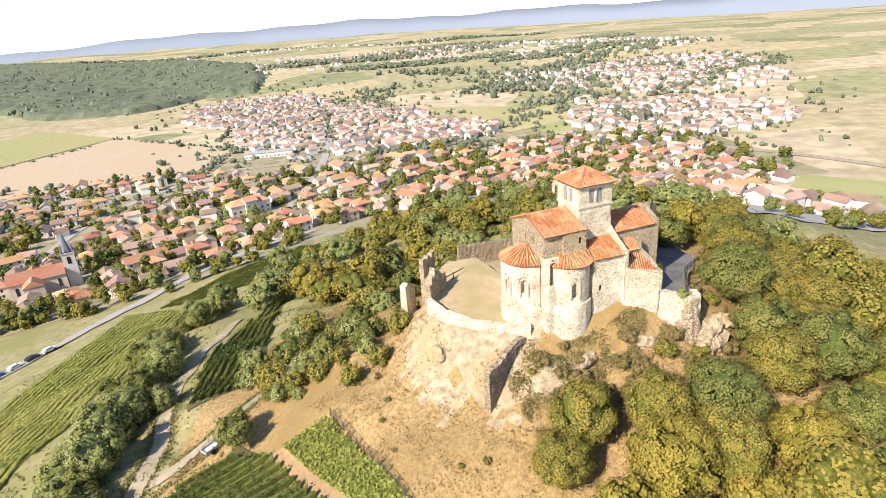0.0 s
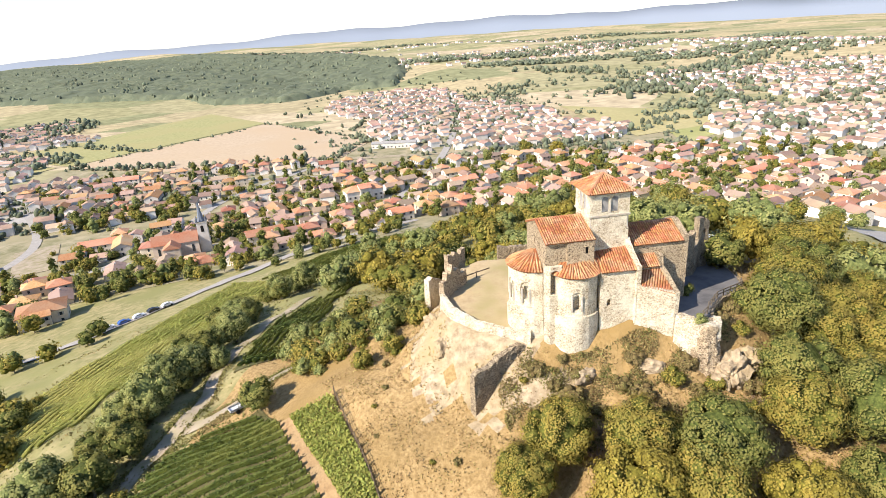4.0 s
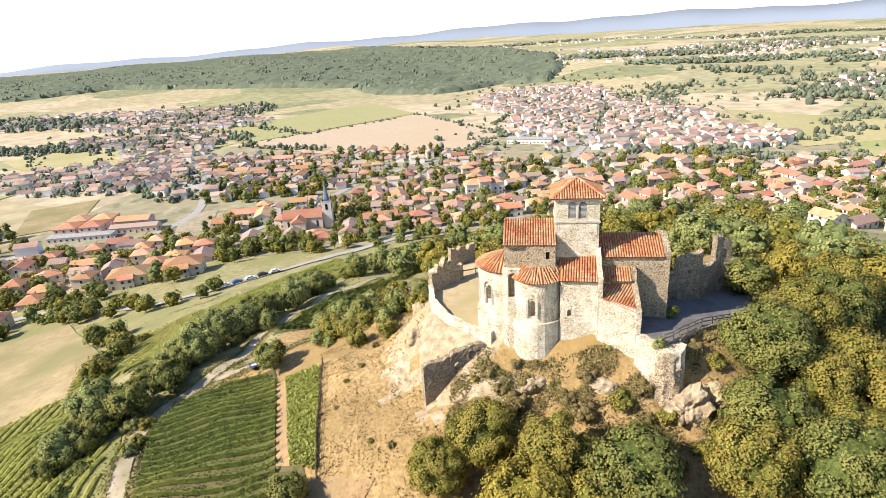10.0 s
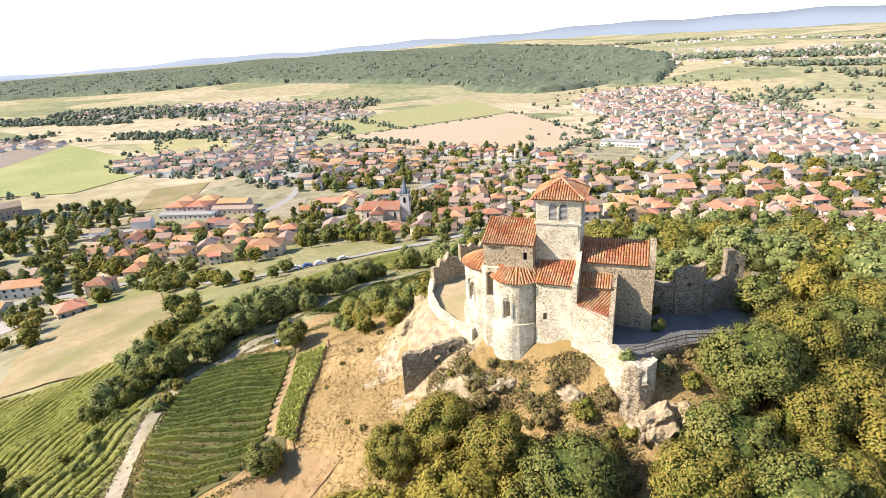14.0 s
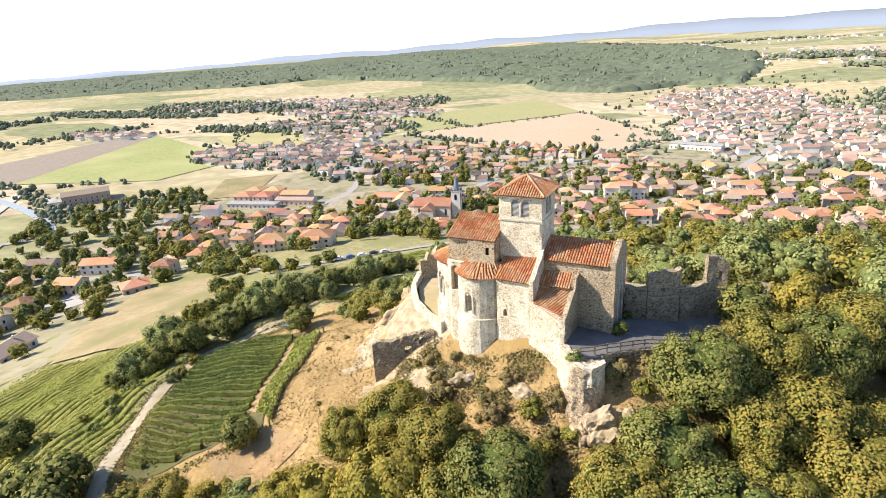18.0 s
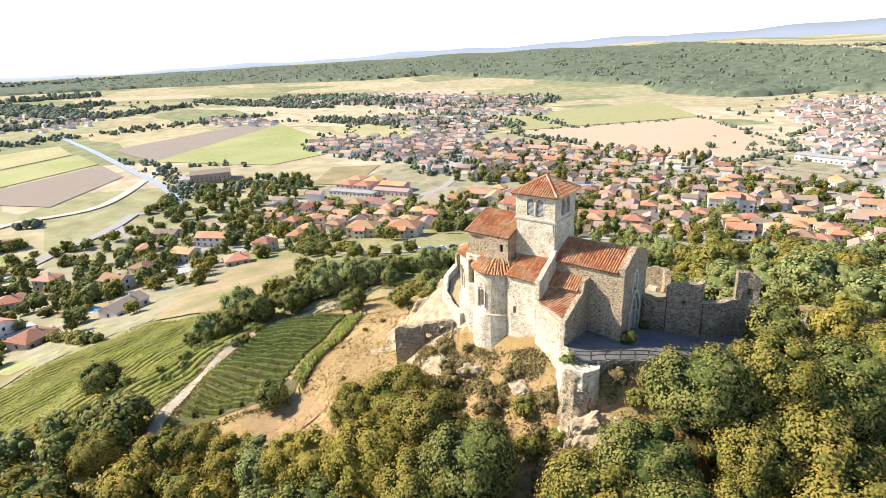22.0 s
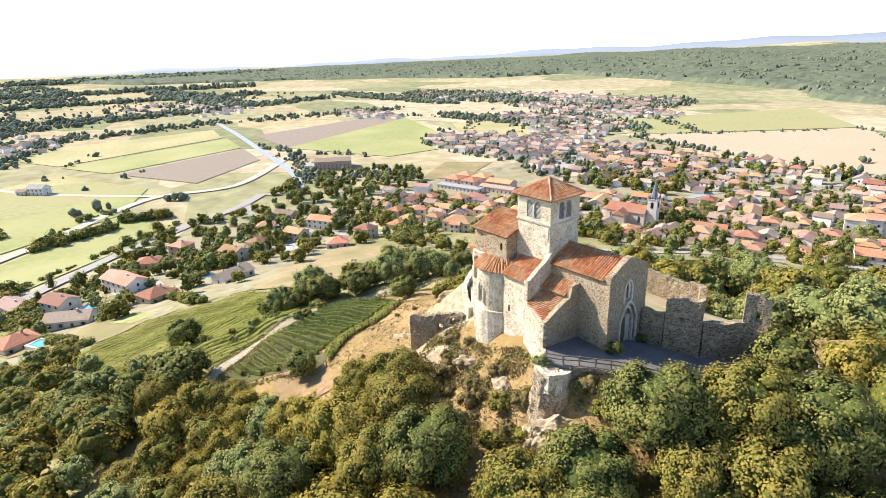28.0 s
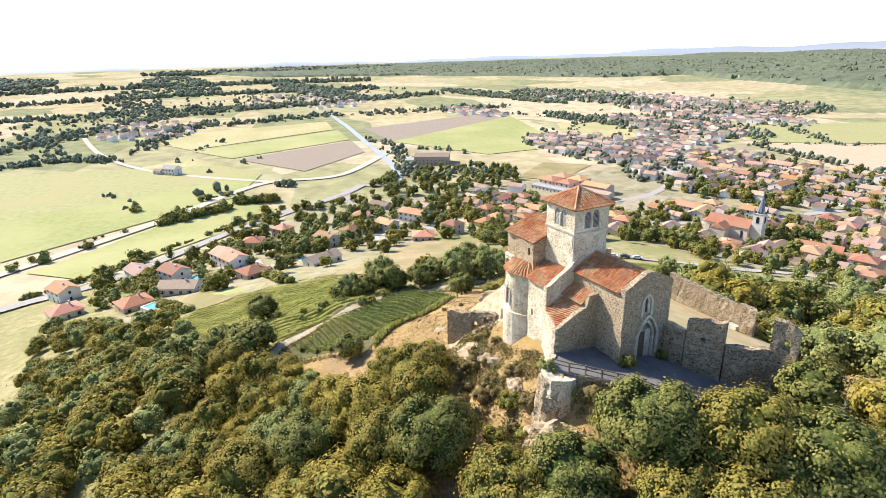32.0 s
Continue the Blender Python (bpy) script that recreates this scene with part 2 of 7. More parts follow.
SLATE = surf("blue slate", (0.12, 0.14, 0.17), (0.20, 0.22, 0.25), 2, None, 0.1, 0.5)
GLASS = surf("window pane", (0.02, 0.025, 0.03), (0.05, 0.055, 0.06), 0.5, None, 0.1, 0.12, 0, None, 0, False, 0.6)
LEAF = surf("summer leaves", (0.225, 0.194, 0.042), (0.312, 0.254, 0.054), 0.5, (0.35, 0.268, 0.060), 0.3, 0.7, 0, None, 0.09, True, 0.15, 0.32)
LEAF_GOLD = surf("turning leaves", (0.26, 0.218, 0.042), (0.35, 0.282, 0.054), 0.5, (0.39, 0.295, 0.06), 0.35, 0.7, 0, None, 0.09, True, 0.15, 0.34)
LEAF_DARK = surf("dark leaves", (0.142, 0.143, 0.038), (0.214, 0.208, 0.054), 0.5, (0.245, 0.222, 0.058), 0.3, 0.7, 0, None, 0.09, True, 0.15, 0.22)
LEAF_PALE = surf("acacia leaves", (0.235, 0.255, 0.085), (0.335, 0.34, 0.12), 0.4, (0.37, 0.36, 0.125), 0.25, 0.7, 0, None, 0.12, True, 0.15, 0.36)
# darker inner crowns: shade in the gaps between leaves is put into the colour
SHADE_CORES = {m: surf("inner " + m.name, c1, c2, 2.8, None, 0.1, 0.9, 1.0, 2.4, 0.12, True, 0.1) for m, c1, c2 in (
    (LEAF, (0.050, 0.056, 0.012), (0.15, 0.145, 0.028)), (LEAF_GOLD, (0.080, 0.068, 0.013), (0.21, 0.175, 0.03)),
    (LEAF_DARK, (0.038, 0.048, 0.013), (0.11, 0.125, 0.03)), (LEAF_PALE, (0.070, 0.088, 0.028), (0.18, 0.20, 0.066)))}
LEAF_DRY = surf("dry scrub leaves", (0.15, 0.115, 0.045), (0.29, 0.225, 0.095), 0.8, (0.17, 0.165, 0.05), 0.3, 0.8, 0, None, 0.45, True, 0.15, 0.25)
RAIL_WOOD = surf("weathered rail timber", (0.13, 0.105, 0.075), (0.21, 0.17, 0.125), 5)
TWIG = surf("dead twigs", (0.20, 0.13, 0.09), (0.30, 0.21, 0.15), 3)
REDSOIL = surf("red-brown bare soil", (0.24, 0.148, 0.070), (0.35, 0.232, 0.115), 0.8, (0.29, 0.20, 0.10), 0.2, 0.95, 0.8, 2.0)
# the scrub's inner crown carries the same painted gap shade
SHADE_CORES[LEAF_DRY] = surf("inner dry scrub", (0.085, 0.062, 0.026), (0.20, 0.15, 0.062), 3, None, 0.1, 0.9, 1.0, 2.4, 0.12, True, 0.1)
BARK = surf("bark", (0.10, 0.08, 0.06), (0.18, 0.15, 0.12), 6)
# woods green with a touch of grey-blue haze mixed into the colour
WOODS = surf("distant woods", (0.095, 0.112, 0.070), (0.160, 0.172, 0.105), 0.11, (0.12, 0.135, 0.085), 0.012, 1, 0, None, 0.4, True)
WATER = surf("canal water", (0.30, 0.31, 0.30), (0.36, 0.37, 0.36), 0.3, None, 0.1, 0.45, 0.02, None, 0, False, 0.4)


# ---- helpers of shape ----
def ob_from(name, verts, faces, mat, parent=None, label="", smooth=False):
    me = bpy.data.meshes.new(name)
    me.from_pydata([tuple(v) for v in verts], [], faces)
    me.materials.append(mat)
    if smooth:
        me.polygons.foreach_set("use_smooth", [True] * len(me.polygons))
    ob = new(name, me)
    ob.parent = parent
    if label:
        tagged(ob, label)
    return ob


def part(name, bm, mat, parent=None, label=""):
    me = bpy.data.meshes.new(name)
    bmesh.ops.recalc_face_normals(bm, faces=bm.faces)
    bm.to_mesh(me)
    bm.free()
    me.materials.append(mat)
    ob = new(name, me)
    ob.parent = parent
    if label:
        tagged(ob, label)
    return ob


def prism(bm, pts, z0, z1):
    """A solid from a plan outline, from z0 up to z1; each of them one height or a height for each corner."""
    n = len(pts)
    lo = [bm.verts.new((x, y, z0[i] if isinstance(z0, (list, tuple)) else z0)) for i, (x, y) in enumerate(pts)]
    hi = [bm.verts.new((x, y, z1[i] if isinstance(z1, (list, tuple)) else z1)) for i, (x, y) in enumerate(pts)]
    bm.faces.new(lo[::-1])
    bm.faces.new(hi)
    for i in range(n):
        j = (i + 1) % n
        bm.faces.new((lo[i], lo[j], hi[j], hi[i]))
    return bm


def block(x0, x1, y0, y1, z0, z1, bm=None):
    return prism(bm or bmesh.new(), [(x0, y0), (x1, y0), (x1, y1), (x0, y1)], z0, z1)


def arched(bm, c, wide, z0, z1, way, deep, steps=8):
    """An upright solid with a round head about c = (x, y), running along way (a plan direction) by deep to both sides."""
    wx, wy = way
    ln = math.hypot(wx, wy)
    wx, wy = wx / ln, wy / ln
    sx, sy = -wy, wx
    r = wide / 2
    prof = [(-r, z0), (r, z0)] + [(r * math.cos(math.pi * k / steps), z1 - r + r * math.sin(math.pi * k / steps)) for k in range(steps + 1)]
    near = [bm.verts.new((c[0] + sx * u - wx * deep, c[1] + sy * u - wy * deep, v)) for u, v in prof]
    far = [bm.verts.new((c[0] + sx * u + wx * deep, c[1] + sy * u + wy * deep, v)) for u, v in prof]
    bm.faces.new(near)
    bm.faces.new(far[::-1])
    for i in range(len(prof)):
        j = (i + 1) % len(prof)
        bm.faces.new((near[j], near[i], far[i], far[j]))
    return bm


def carve(ob, bm):
    """Cut the solids of bm out of ob's mesh."""
    bmesh.ops.recalc_face_normals(bm, faces=bm.faces)
    me = bpy.data.meshes.new("cut")
    bm.to_mesh(me)
    bm.free()
    c = new("cut", me)
    md = ob.modifiers.new("cut", "BOOLEAN")
    md.object, md.operation, md.solver = c, "DIFFERENCE", "EXACT"
    md.use_self = True
    bpy.context.view_layer.update()
    done = bpy.data.meshes.new_from_object(ob.evaluated_get(bpy.context.evaluated_depsgraph_get()))
    ob.modifiers.clear()
    ob.data = done
    bpy.data.objects.remove(c)


def roughen(ob, step, amount, seed=0.0, top=None):
    """Break a wall's mesh up and push its points about, so that it looks worn; above top (a function of x, y) the crest is uneven."""
    bm = bmesh.new()
    bm.from_mesh(ob.data)
    bmesh.ops.triangulate(bm, faces=bm.faces)
    for _ in range(6):
        long = [e for e in bm.edges if e.calc_length() > step]
        if not long:
            break
        bmesh.ops.subdivide_edges(bm, edges=long, cuts=1)
        bmesh.ops.triangulate(bm, faces=[f for f in bm.faces if len(f.verts) > 3])
    for v in bm.verts:
        v.co += noise.noise_vector(v.co * 1.3 + Vector((seed, seed, 0))) * amount
    bm.to_mesh(ob.data)
    bm.free()


# ---- the lie of the land ----
SPINE = [(-12.0, 7.0, -3.6), (4.0, 3.0, -0.7), (13.0, 1.0, -1.5), (22.0, 8.0, -3.4), (34.0, 28.0, -5.6), (44.0, 46.0, -13.0)]
FALL_D = [0, 3, 7, 13.5, 26, 36, 55, 105, 165, 235, 315, 6000]
FALL_Z = [0, -3.2, -7.0, -9.6, -16.2, -20.6, -26.5, -43, -58, -70, -76, -76]
PLAIN = -76.0


def lie(x, y):
    """Height of the ground at plan places (arrays)."""
    x, y = np.asarray(x, float), np.asarray(y, float)
    best = np.full(x.shape, 1e9)
    base = np.zeros(x.shape)
    for (ax, ay, az), (bx, by, bz) in zip(SPINE, SPINE[1:]):
        k = np.clip(((x - ax) * (bx - ax) + (y - ay) * (by - ay)) / ((bx - ax) ** 2 + (by - ay) ** 2), 0, 1)
        d = np.hypot(x - ax - k * (bx - ax), y - ay - k * (by - ay))
        near = d < best
        base = np.where(near, az + k * (bz - az), base)
        best = np.minimum(best, d)
    d = np.maximum(best - 9.0, 0)
    z = np.interp(d, FALL_D, FALL_Z) + base * np.clip(1 - d / 60, 0, 1)
    z = np.maximum(z, PLAIN)
    rough = 0.5 * np.sin(x * 0.31 + 1.3 * np.sin(y * 0.23)) + 0.4 * np.sin(y * 0.43 + 1.1 * np.sin(x * 0.19))
    crag = 0.35 * np.sin(x * 1.3 + 2.1 * np.sin(y * 0.9)) * np.sin(y * 1.1 + 1.7 * np.sin(x * 0.7))
    z = z + rough * np.clip(d / 6, 0, 1) * np.clip((200 - d) / 150, 0, 1) + crag * np.clip(d / 2, 0, 1) * np.clip((26 - d) / 14, 0, 1)
    # beyond the plain the land climbs gently to the north and falls level to the west
    r = np.hypot(x, y)
    left = np.degrees(np.arctan2(-x, y))
    open_ = np.clip((62 - left) / 45, 0, 1) * np.clip((left + 75) / 60, 0, 1)
    r0 = 720 + 26 * np.clip(left + 8, 0, 16)
    a, b = np.clip((r - r0) / 900, 0, 1), np.clip((r - 2000) / 2200, 0, 1)
    swell = 9 * np.sin(x * 0.0041 + 0.7) * np.sin(y * 0.0037 + 0.4) + 6 * np.sin(x * 0.0087 + y * 0.0051)
    return z + open_ * ((40 + 12 * np.exp(-((left - 22) / 20) ** 2)) * a * a * (3 - 2 * a) + 12 * b + a * swell)


TX, TY = np.arange(-440, 441, 2.0), np.arange(-240, 641, 2.0)
TZ = lie(*np.meshgrid(TX, TY)).tolist()


def gz(x, y):
    """Height at one place, from a table near the hill."""
    if -438 < x < 438 and -238 < y < 638:
        u, v = (x + 440) / 2, (y + 240) / 2
        i, j = int(u), int(v)
        u, v = u - i, v - j
        a, b = TZ[j], TZ[j + 1]
        return (a[i] * (1 - u) + a[i + 1] * u) * (1 - v) + (b[i] * (1 - u) + b[i + 1] * u) * v
    return float(lie(x, y))


def sheet(name, corners, mat, lift=0.25, step=6.0, label="", parent=None, kind="structure"):
    """A four-cornered piece of ground that lies on the land."""
    a, b, c, d = [np.array(p, float) for p in corners]
    nu = max(1, int(max(np.linalg.norm(b - a), np.linalg.norm(c - d)) / step))
    nv = max(1, int(max(np.linalg.norm(d - a), np.linalg.norm(c - b)) / step))
    u, v = np.meshgrid(np.linspace(0, 1, nu + 1), np.linspace(0, 1, nv + 1))
    u, v = u.ravel()[:, None], v.ravel()[:, None]
    p = (1 - u) * (1 - v) * a + u * (1 - v) * b + u * v * c + (1 - u) * v * d
    z = lie(p[:, 0], p[:, 1]) + lift
    f = [(j * (nu + 1) + i, j * (nu + 1) + i + 1, (j + 1) * (nu + 1) + i + 1, (j + 1) * (nu + 1) + i) for j in range(nv) for i in range(nu)]
    ob = ob_from(name, np.c_[p, z], f, mat, parent, "", True)
    if kind:
        tagged(ob, label, "", "", kind)
    return ob


def ribbon(name, line, wide, mat, lift=0.35, step=4.0, label="", kind="structure", close=False):
    """A road, track or canal of even width along a smooth line."""
    pts = [np.array(p, float) for p in line]
    out = []
    for i in range(len(pts) - 1):
        p0, p1, p2, p3 = pts[max(i - 1, 0)], pts[i], pts[i + 1], pts[min(i + 2, len(pts) - 1)]
        n = max(2, int(np.linalg.norm(p2 - p1) / step))
        for k in range(n):
            t = k / n
            out.append(0.5 * (2 * p1 + (p2 - p0) * t + (2 * p0 - 5 * p1 + 4 * p2 - p3) * t * t + (3 * p1 - p0 - 3 * p2 + p3) * t ** 3))
    out.append(pts[-1])
    out = np.array(out)
    tan = np.gradient(out, axis=0)
    tan /= np.linalg.norm(tan, axis=1)[:, None]
    side = np.c_[-tan[:, 1], tan[:, 0]]
    cols = 4
    verts, faces = [], []
    for k in range(cols + 1):
        w = (k / cols - 0.5) * wide
        q = out + side * w
        verts += list(np.c_[q, lie(q[:, 0], q[:, 1]) + lift])
    n = len(out)
    for k in range(cols):
        for i in range(n - 1):
            faces.append((k * n + i, k * n + i + 1, (k + 1) * n + i + 1, (k + 1) * n + i))
    ob = ob_from(name, verts, faces, mat, None, "", True)
    tagged(ob, label, "", "", kind)
    return out


# ground: one sheet to the horizon, finer towards the hill
rings = np.r_[0.0, np.linspace(1.5, 60, 40), np.geomspace(62, 4700, 120)]
seg = 300
ang = np.linspace(0, 2 * np.pi, seg, endpoint=False)
RR, AA = np.meshgrid(rings[1:], ang, indexing="ij")
GX, GY = RR * np.cos(AA), RR * np.sin(AA)
GZ = lie(GX, GY)
gv = [(0, 0, gz(0, 0))] + list(zip(GX.ravel(), GY.ravel(), GZ.ravel()))
gf = [(0, 1 + j, 1 + (j + 1) % seg) for j in range(seg)]
for i in range(len(rings) - 2):
    for j in range(seg):
        k = (j + 1) % seg
        gf.append((1 + i * seg + j, 1 + (i + 1) * seg + j, 1 + (i + 1) * seg + k, 1 + i * seg + k))
ground = ob_from("ground", gv, gf, DRYGRASS, None, "", True)
ground.data.materials.append(COUNTRY)
ground.data.materials.append(ROCK)
ground.data.materials.append(HILLSIDE)
idx = np.zeros(len(gf), int)
idx[seg:] = np.repeat(np.where(rings[1:-1] > 260, 1, np.where(rings[1:-1] > 62, 3, 0)), seg)
mx, my = GX[:-1].ravel(), GY[:-1].ravel()
crown_d = np.hypot((mx + 2) / 1.5, my - 3) + 2.5 * np.sin(mx * 0.9 + 2 * np.sin(my * 0.7)) * np.sin(my * 0.8)
idx[seg:] = np.where((crown_d < 15.5) & (mx + 2 * np.sin(my * 0.9) < -8), 2, idx[seg:])
ground.data.polygons.foreach_set("material_index", idx)
tagged(ground, "dry grassy hill in a plain of fields", "ground", "", "structure")


def quads(name, C, N, size, mat, rng, parent=None):
    """Many small leaf sprays at C facing N, as one mesh."""
    n = len(C)
    N = N / np.linalg.norm(N, axis=1)[:, None]
    T = np.cross(N, rng.normal(size=(n, 3)))
    T /= np.linalg.norm(T, axis=1)[:, None] + 1e-9
    B = np.cross(N, T)
    s = (size * rng.uniform(0.65, 1.35, n))[:, None]
    V = np.stack([C - T * s * 0.5, C + B * s * 0.34 + N * s * 0.09, C + T * s * 0.5, C - B * s * 0.34 + N * s * 0.09], 1).reshape(-1, 3)
    return mesh_np(name, V, np.arange(4 * n), np.full(n, 4), mat, parent)


def mesh_np(name, V, L, T, mat, parent=None):
    me = bpy.data.meshes.new(name)
    me.vertices.add(len(V))
    me.vertices.foreach_set("co", np.ascontiguousarray(V, dtype=np.float32).ravel())
    me.loops.add(len(L))
    me.loops.foreach_set("vertex_index", np.asarray(L, np.int32))
    me.polygons.add(len(T))
    me.polygons.foreach_set("loop_start", np.r_[0, np.cumsum(T)[:-1]].astype(np.int32))
    me.polygons.foreach_set("loop_total", np.asarray(T, np.int32))
    me.update(calc_edges=True)
    me.materials.append(mat)
    ob = new(name, me)
    ob.parent = parent
    return ob


# ---- the priory church ----
def tiles(parent, poly, name="roof", gap=0.30, long=0.48, mat=TILE, thick=0.16):
    """A roof slope with its bed and its rows of round tiles; the first edge of poly is the eave."""
    P = [Vector(p) for p in poly]
    e = (P[1] - P[0]).normalized()
    n = (P[1] - P[0]).cross(P[2] - P[0]).normalized()
    if n.z < 0:
        n = -n
    up = n.cross(e)
    bed = bmesh.new()
    lo = [bed.verts.new(p - n * thick) for p in P]
    hi = [bed.verts.new(p) for p in P]
    bed.faces.new(hi)
    bed.faces.new(lo[::-1])
    for i in range(len(P)):
        j = (i + 1) % len(P)
        bed.faces.new((lo[i], lo[j], hi[j], hi[i]))
    slope = part(name, bed, TILE_BED, parent)
    flat = [((p - P[0]).dot(e), (p - P[0]).dot(up)) for p in P]
    x0, x1 = min(u for u, _ in flat), max(u for u, _ in flat)
    cols = max(1, int((x1 - x0) / gap))
    verts, faces = [], []
    rnd = random.Random(len(poly) * 1000 + int(abs(P[0].x) * 100))
    for c in range(cols):
        x = x0 + (c + 0.5) * (x1 - x0) / cols
        cuts = []
        for (ua, va), (ub, vb) in zip(flat, flat[1:] + flat[:1]):
            if (ua - x) * (ub - x) < 0:
                cuts.append(va + (vb - va) * (x - ua) / (ub - ua))
        if len(cuts) < 2:
            continue
        v, top = min(cuts) - 0.10, max(cuts)
        sway = rnd.uniform(-0.02, 0.02)
        while v < top - 0.1:
            w = min(v + long * 1.12, top + 0.02)
            k = len(verts)
            for vv, r, lift in ((v, 0.125, 0.055), (w, 0.10, 0.02)):
                for q in range(5):
                    a = math.pi * q / 4
                    verts.append(P[0] + e * (x + sway + rnd.uniform(-0.008, 0.008) - r * math.cos(a)) + up * vv + n * (lift + r * 0.9 * math.sin(a)))
            for q in range(4):
                faces.append((k + q, k + q + 1, k + 6 + q, k + 5 + q))
            faces.append((k, k + 1, k + 2, k + 3, k + 4))
            v += long
    ob_from("tiles", verts, faces, mat, slope)
    return slope


church = new("priory_church")
tagged(church, "old stone priory church with tiled roofs and square tower on hilltop", "church")

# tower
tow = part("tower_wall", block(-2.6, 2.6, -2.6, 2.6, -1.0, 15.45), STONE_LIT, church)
cut = bmesh.new()
for s in (-1, 1):
    for o in (-0.62, 0.62):
        arched(cut, (o, s * 2.6), 0.92, 12.9, 14.95, (0, 1), 0.7)
        arched(cut, (s * 2.6, o), 0.92, 12.9, 14.95, (1, 0), 0.7)
for s in (-1, 1):
    for o in (-1, 1):
        block(o * 2.6 - 0.25, o * 2.6 + 0.25, s * 2.6 - 0.25, s * 2.6 + 0.25, 10.6, 12.2, cut)
carve(tow, cut)
part("string_course", block(-2.72, 2.72, -2.72, 2.72, 12.35, 12.55), DRESSED, church)
part("cornice", block(-2.75, 2.75, -2.75, 2.75, 15.2, 15.46), DRESSED, church)
for s in (-1, 1):
    for o in (-0.62, 0.62):
        for way in (0, 1):
            for k in range(13):
                z = 13.0 + k * 0.145
                if way:
                    bm = prism(bmesh.new(), [(o - 0.46, s * 2.42 - 0.1), (o + 0.46, s * 2.42 - 0.1), (o + 0.46, s * 2.42 + 0.1), (o - 0.46, s * 2.42 + 0.1)], z, z + 0.075)
                else:
                    bm = prism(bmesh.new(), [(s * 2.42 - 0.1, o - 0.46), (s * 2.42 + 0.1, o - 0.46), (s * 2.42 + 0.1, o + 0.46), (s * 2.42 - 0.1, o + 0.46)], z, z + 0.05)
                part("louvre", bm, LOUVRE, church)
for s in (-1, 1):
    part("colonnette", block(-0.09, 0.09, s * 2.58 - 0.1, s * 2.58 + 0.1, 12.9, 14.5), DRESSED, church)
    part("colonnette", block(s * 2.58 - 0.1, s * 2.58 + 0.1, -0.09, 0.09, 12.9, 14.5), DRESSED, church)
    for o in (-1, 1):
        part("corner_shaft", block(o * 2.45 - 0.08, o * 2.45 + 0.08, s * 2.45 - 0.08, s * 2.45 + 0.08, 10.6, 12.2), DRESSED, church)
E4 = [(-3.05, -3.05, 15.5), (3.05, -3.05, 15.5), (3.05, 3.05, 15.5), (-3.05, 3.05, 15.5)]
for i in range(4):
    tiles(church, [E4[i], E4[(i + 1) % 4], (0, 0, 17.25)], "tower_roof")
for i in range(4):
    a, b = Vector(E4[i]) + Vector((0, 0, 0.1)), Vector((0, 0, 17.38))
    side = (b - a).cross(Vector((0, 0, 1))).normalized() * 0.16
    up = Vector((0, 0, 0.13))
    ob_from("hip_ridge", [a - side, a + side, a + up, b - side, b + side, b + up], [(0, 2, 5, 3), (1, 4, 5, 2), (0, 1, 2), (3, 5, 4)], TILE, church)

# nave
NY0, NY1, NX0, NX1, RY = -2.4, 4.6, 2.6, 11.1, 1.0
nv_ = bmesh.new()
v = [nv_.verts.new(p) for x in (NX0, NX1 - 0.7) for p in ((x, NY0, -1.5), (x, NY1, -1.5), (x, NY1, 7.9), (x, RY, 9.6), (x, NY0, 7.9))]
nv_.faces.new(v[:5])
nv_.faces.new(v[5:][::-1])
for i in range(5):
    j = (i + 1) % 5
    nv_.faces.new((v[i], v[i + 5], v[j + 5], v[j]))
nave = part("nave_wall", nv_, STONE, church)
fb = bmesh.new()
prof = [(NY0 - 0.1, -1.5), (NY1 + 0.1, -1.5), (NY1 + 0.1, 8.5), (NY1 - 0.6, 8.75), (RY + 0.4, 9.95), (RY - 0.4, 9.95), (NY0 + 0.6, 8.75), (NY0 - 0.1, 8.5)]
va = [fb.verts.new((NX1 - 0.7, y, z)) for y, z in prof]
vb = [fb.verts.new((NX1, y, z)) for y, z in prof]
fb.faces.new(va)
fb.faces.new(vb[::-1])
for i in range(len(prof)):
    j = (i + 1) % len(prof)
    fb.faces.new((va[i], vb[i], vb[j], va[j]))
facade = part("facade_wall", fb, STONE, church)
cut = bmesh.new()
arched(cut, (NX1, 1.5), 2.9, -1.0, 4.1, (1, 0), 0.28)
arched(cut, (NX1, 1.5), 2.2, -1.0, 3.6, (1, 0), 0.66)
arched(cut, (NX1, 1.08), 1.3, 4.7, 7.1, (1, 0), 0.22)
arched(cut, (NX1, 1.08), 0.42, 5.0, 6.8, (1, 0), 0.6)
carve(facade, cut)
part("door", block(NX1 - 0.64, NX1 - 0.56, 0.45, 1.75, -0.95, 2.3), WOOD, church, "dark plank church door")
part("portal_infill", block(NX1 - 0.65, NX1 - 0.50, 1.75, 2.58, -0.95, 2.6), DRESSED, church)


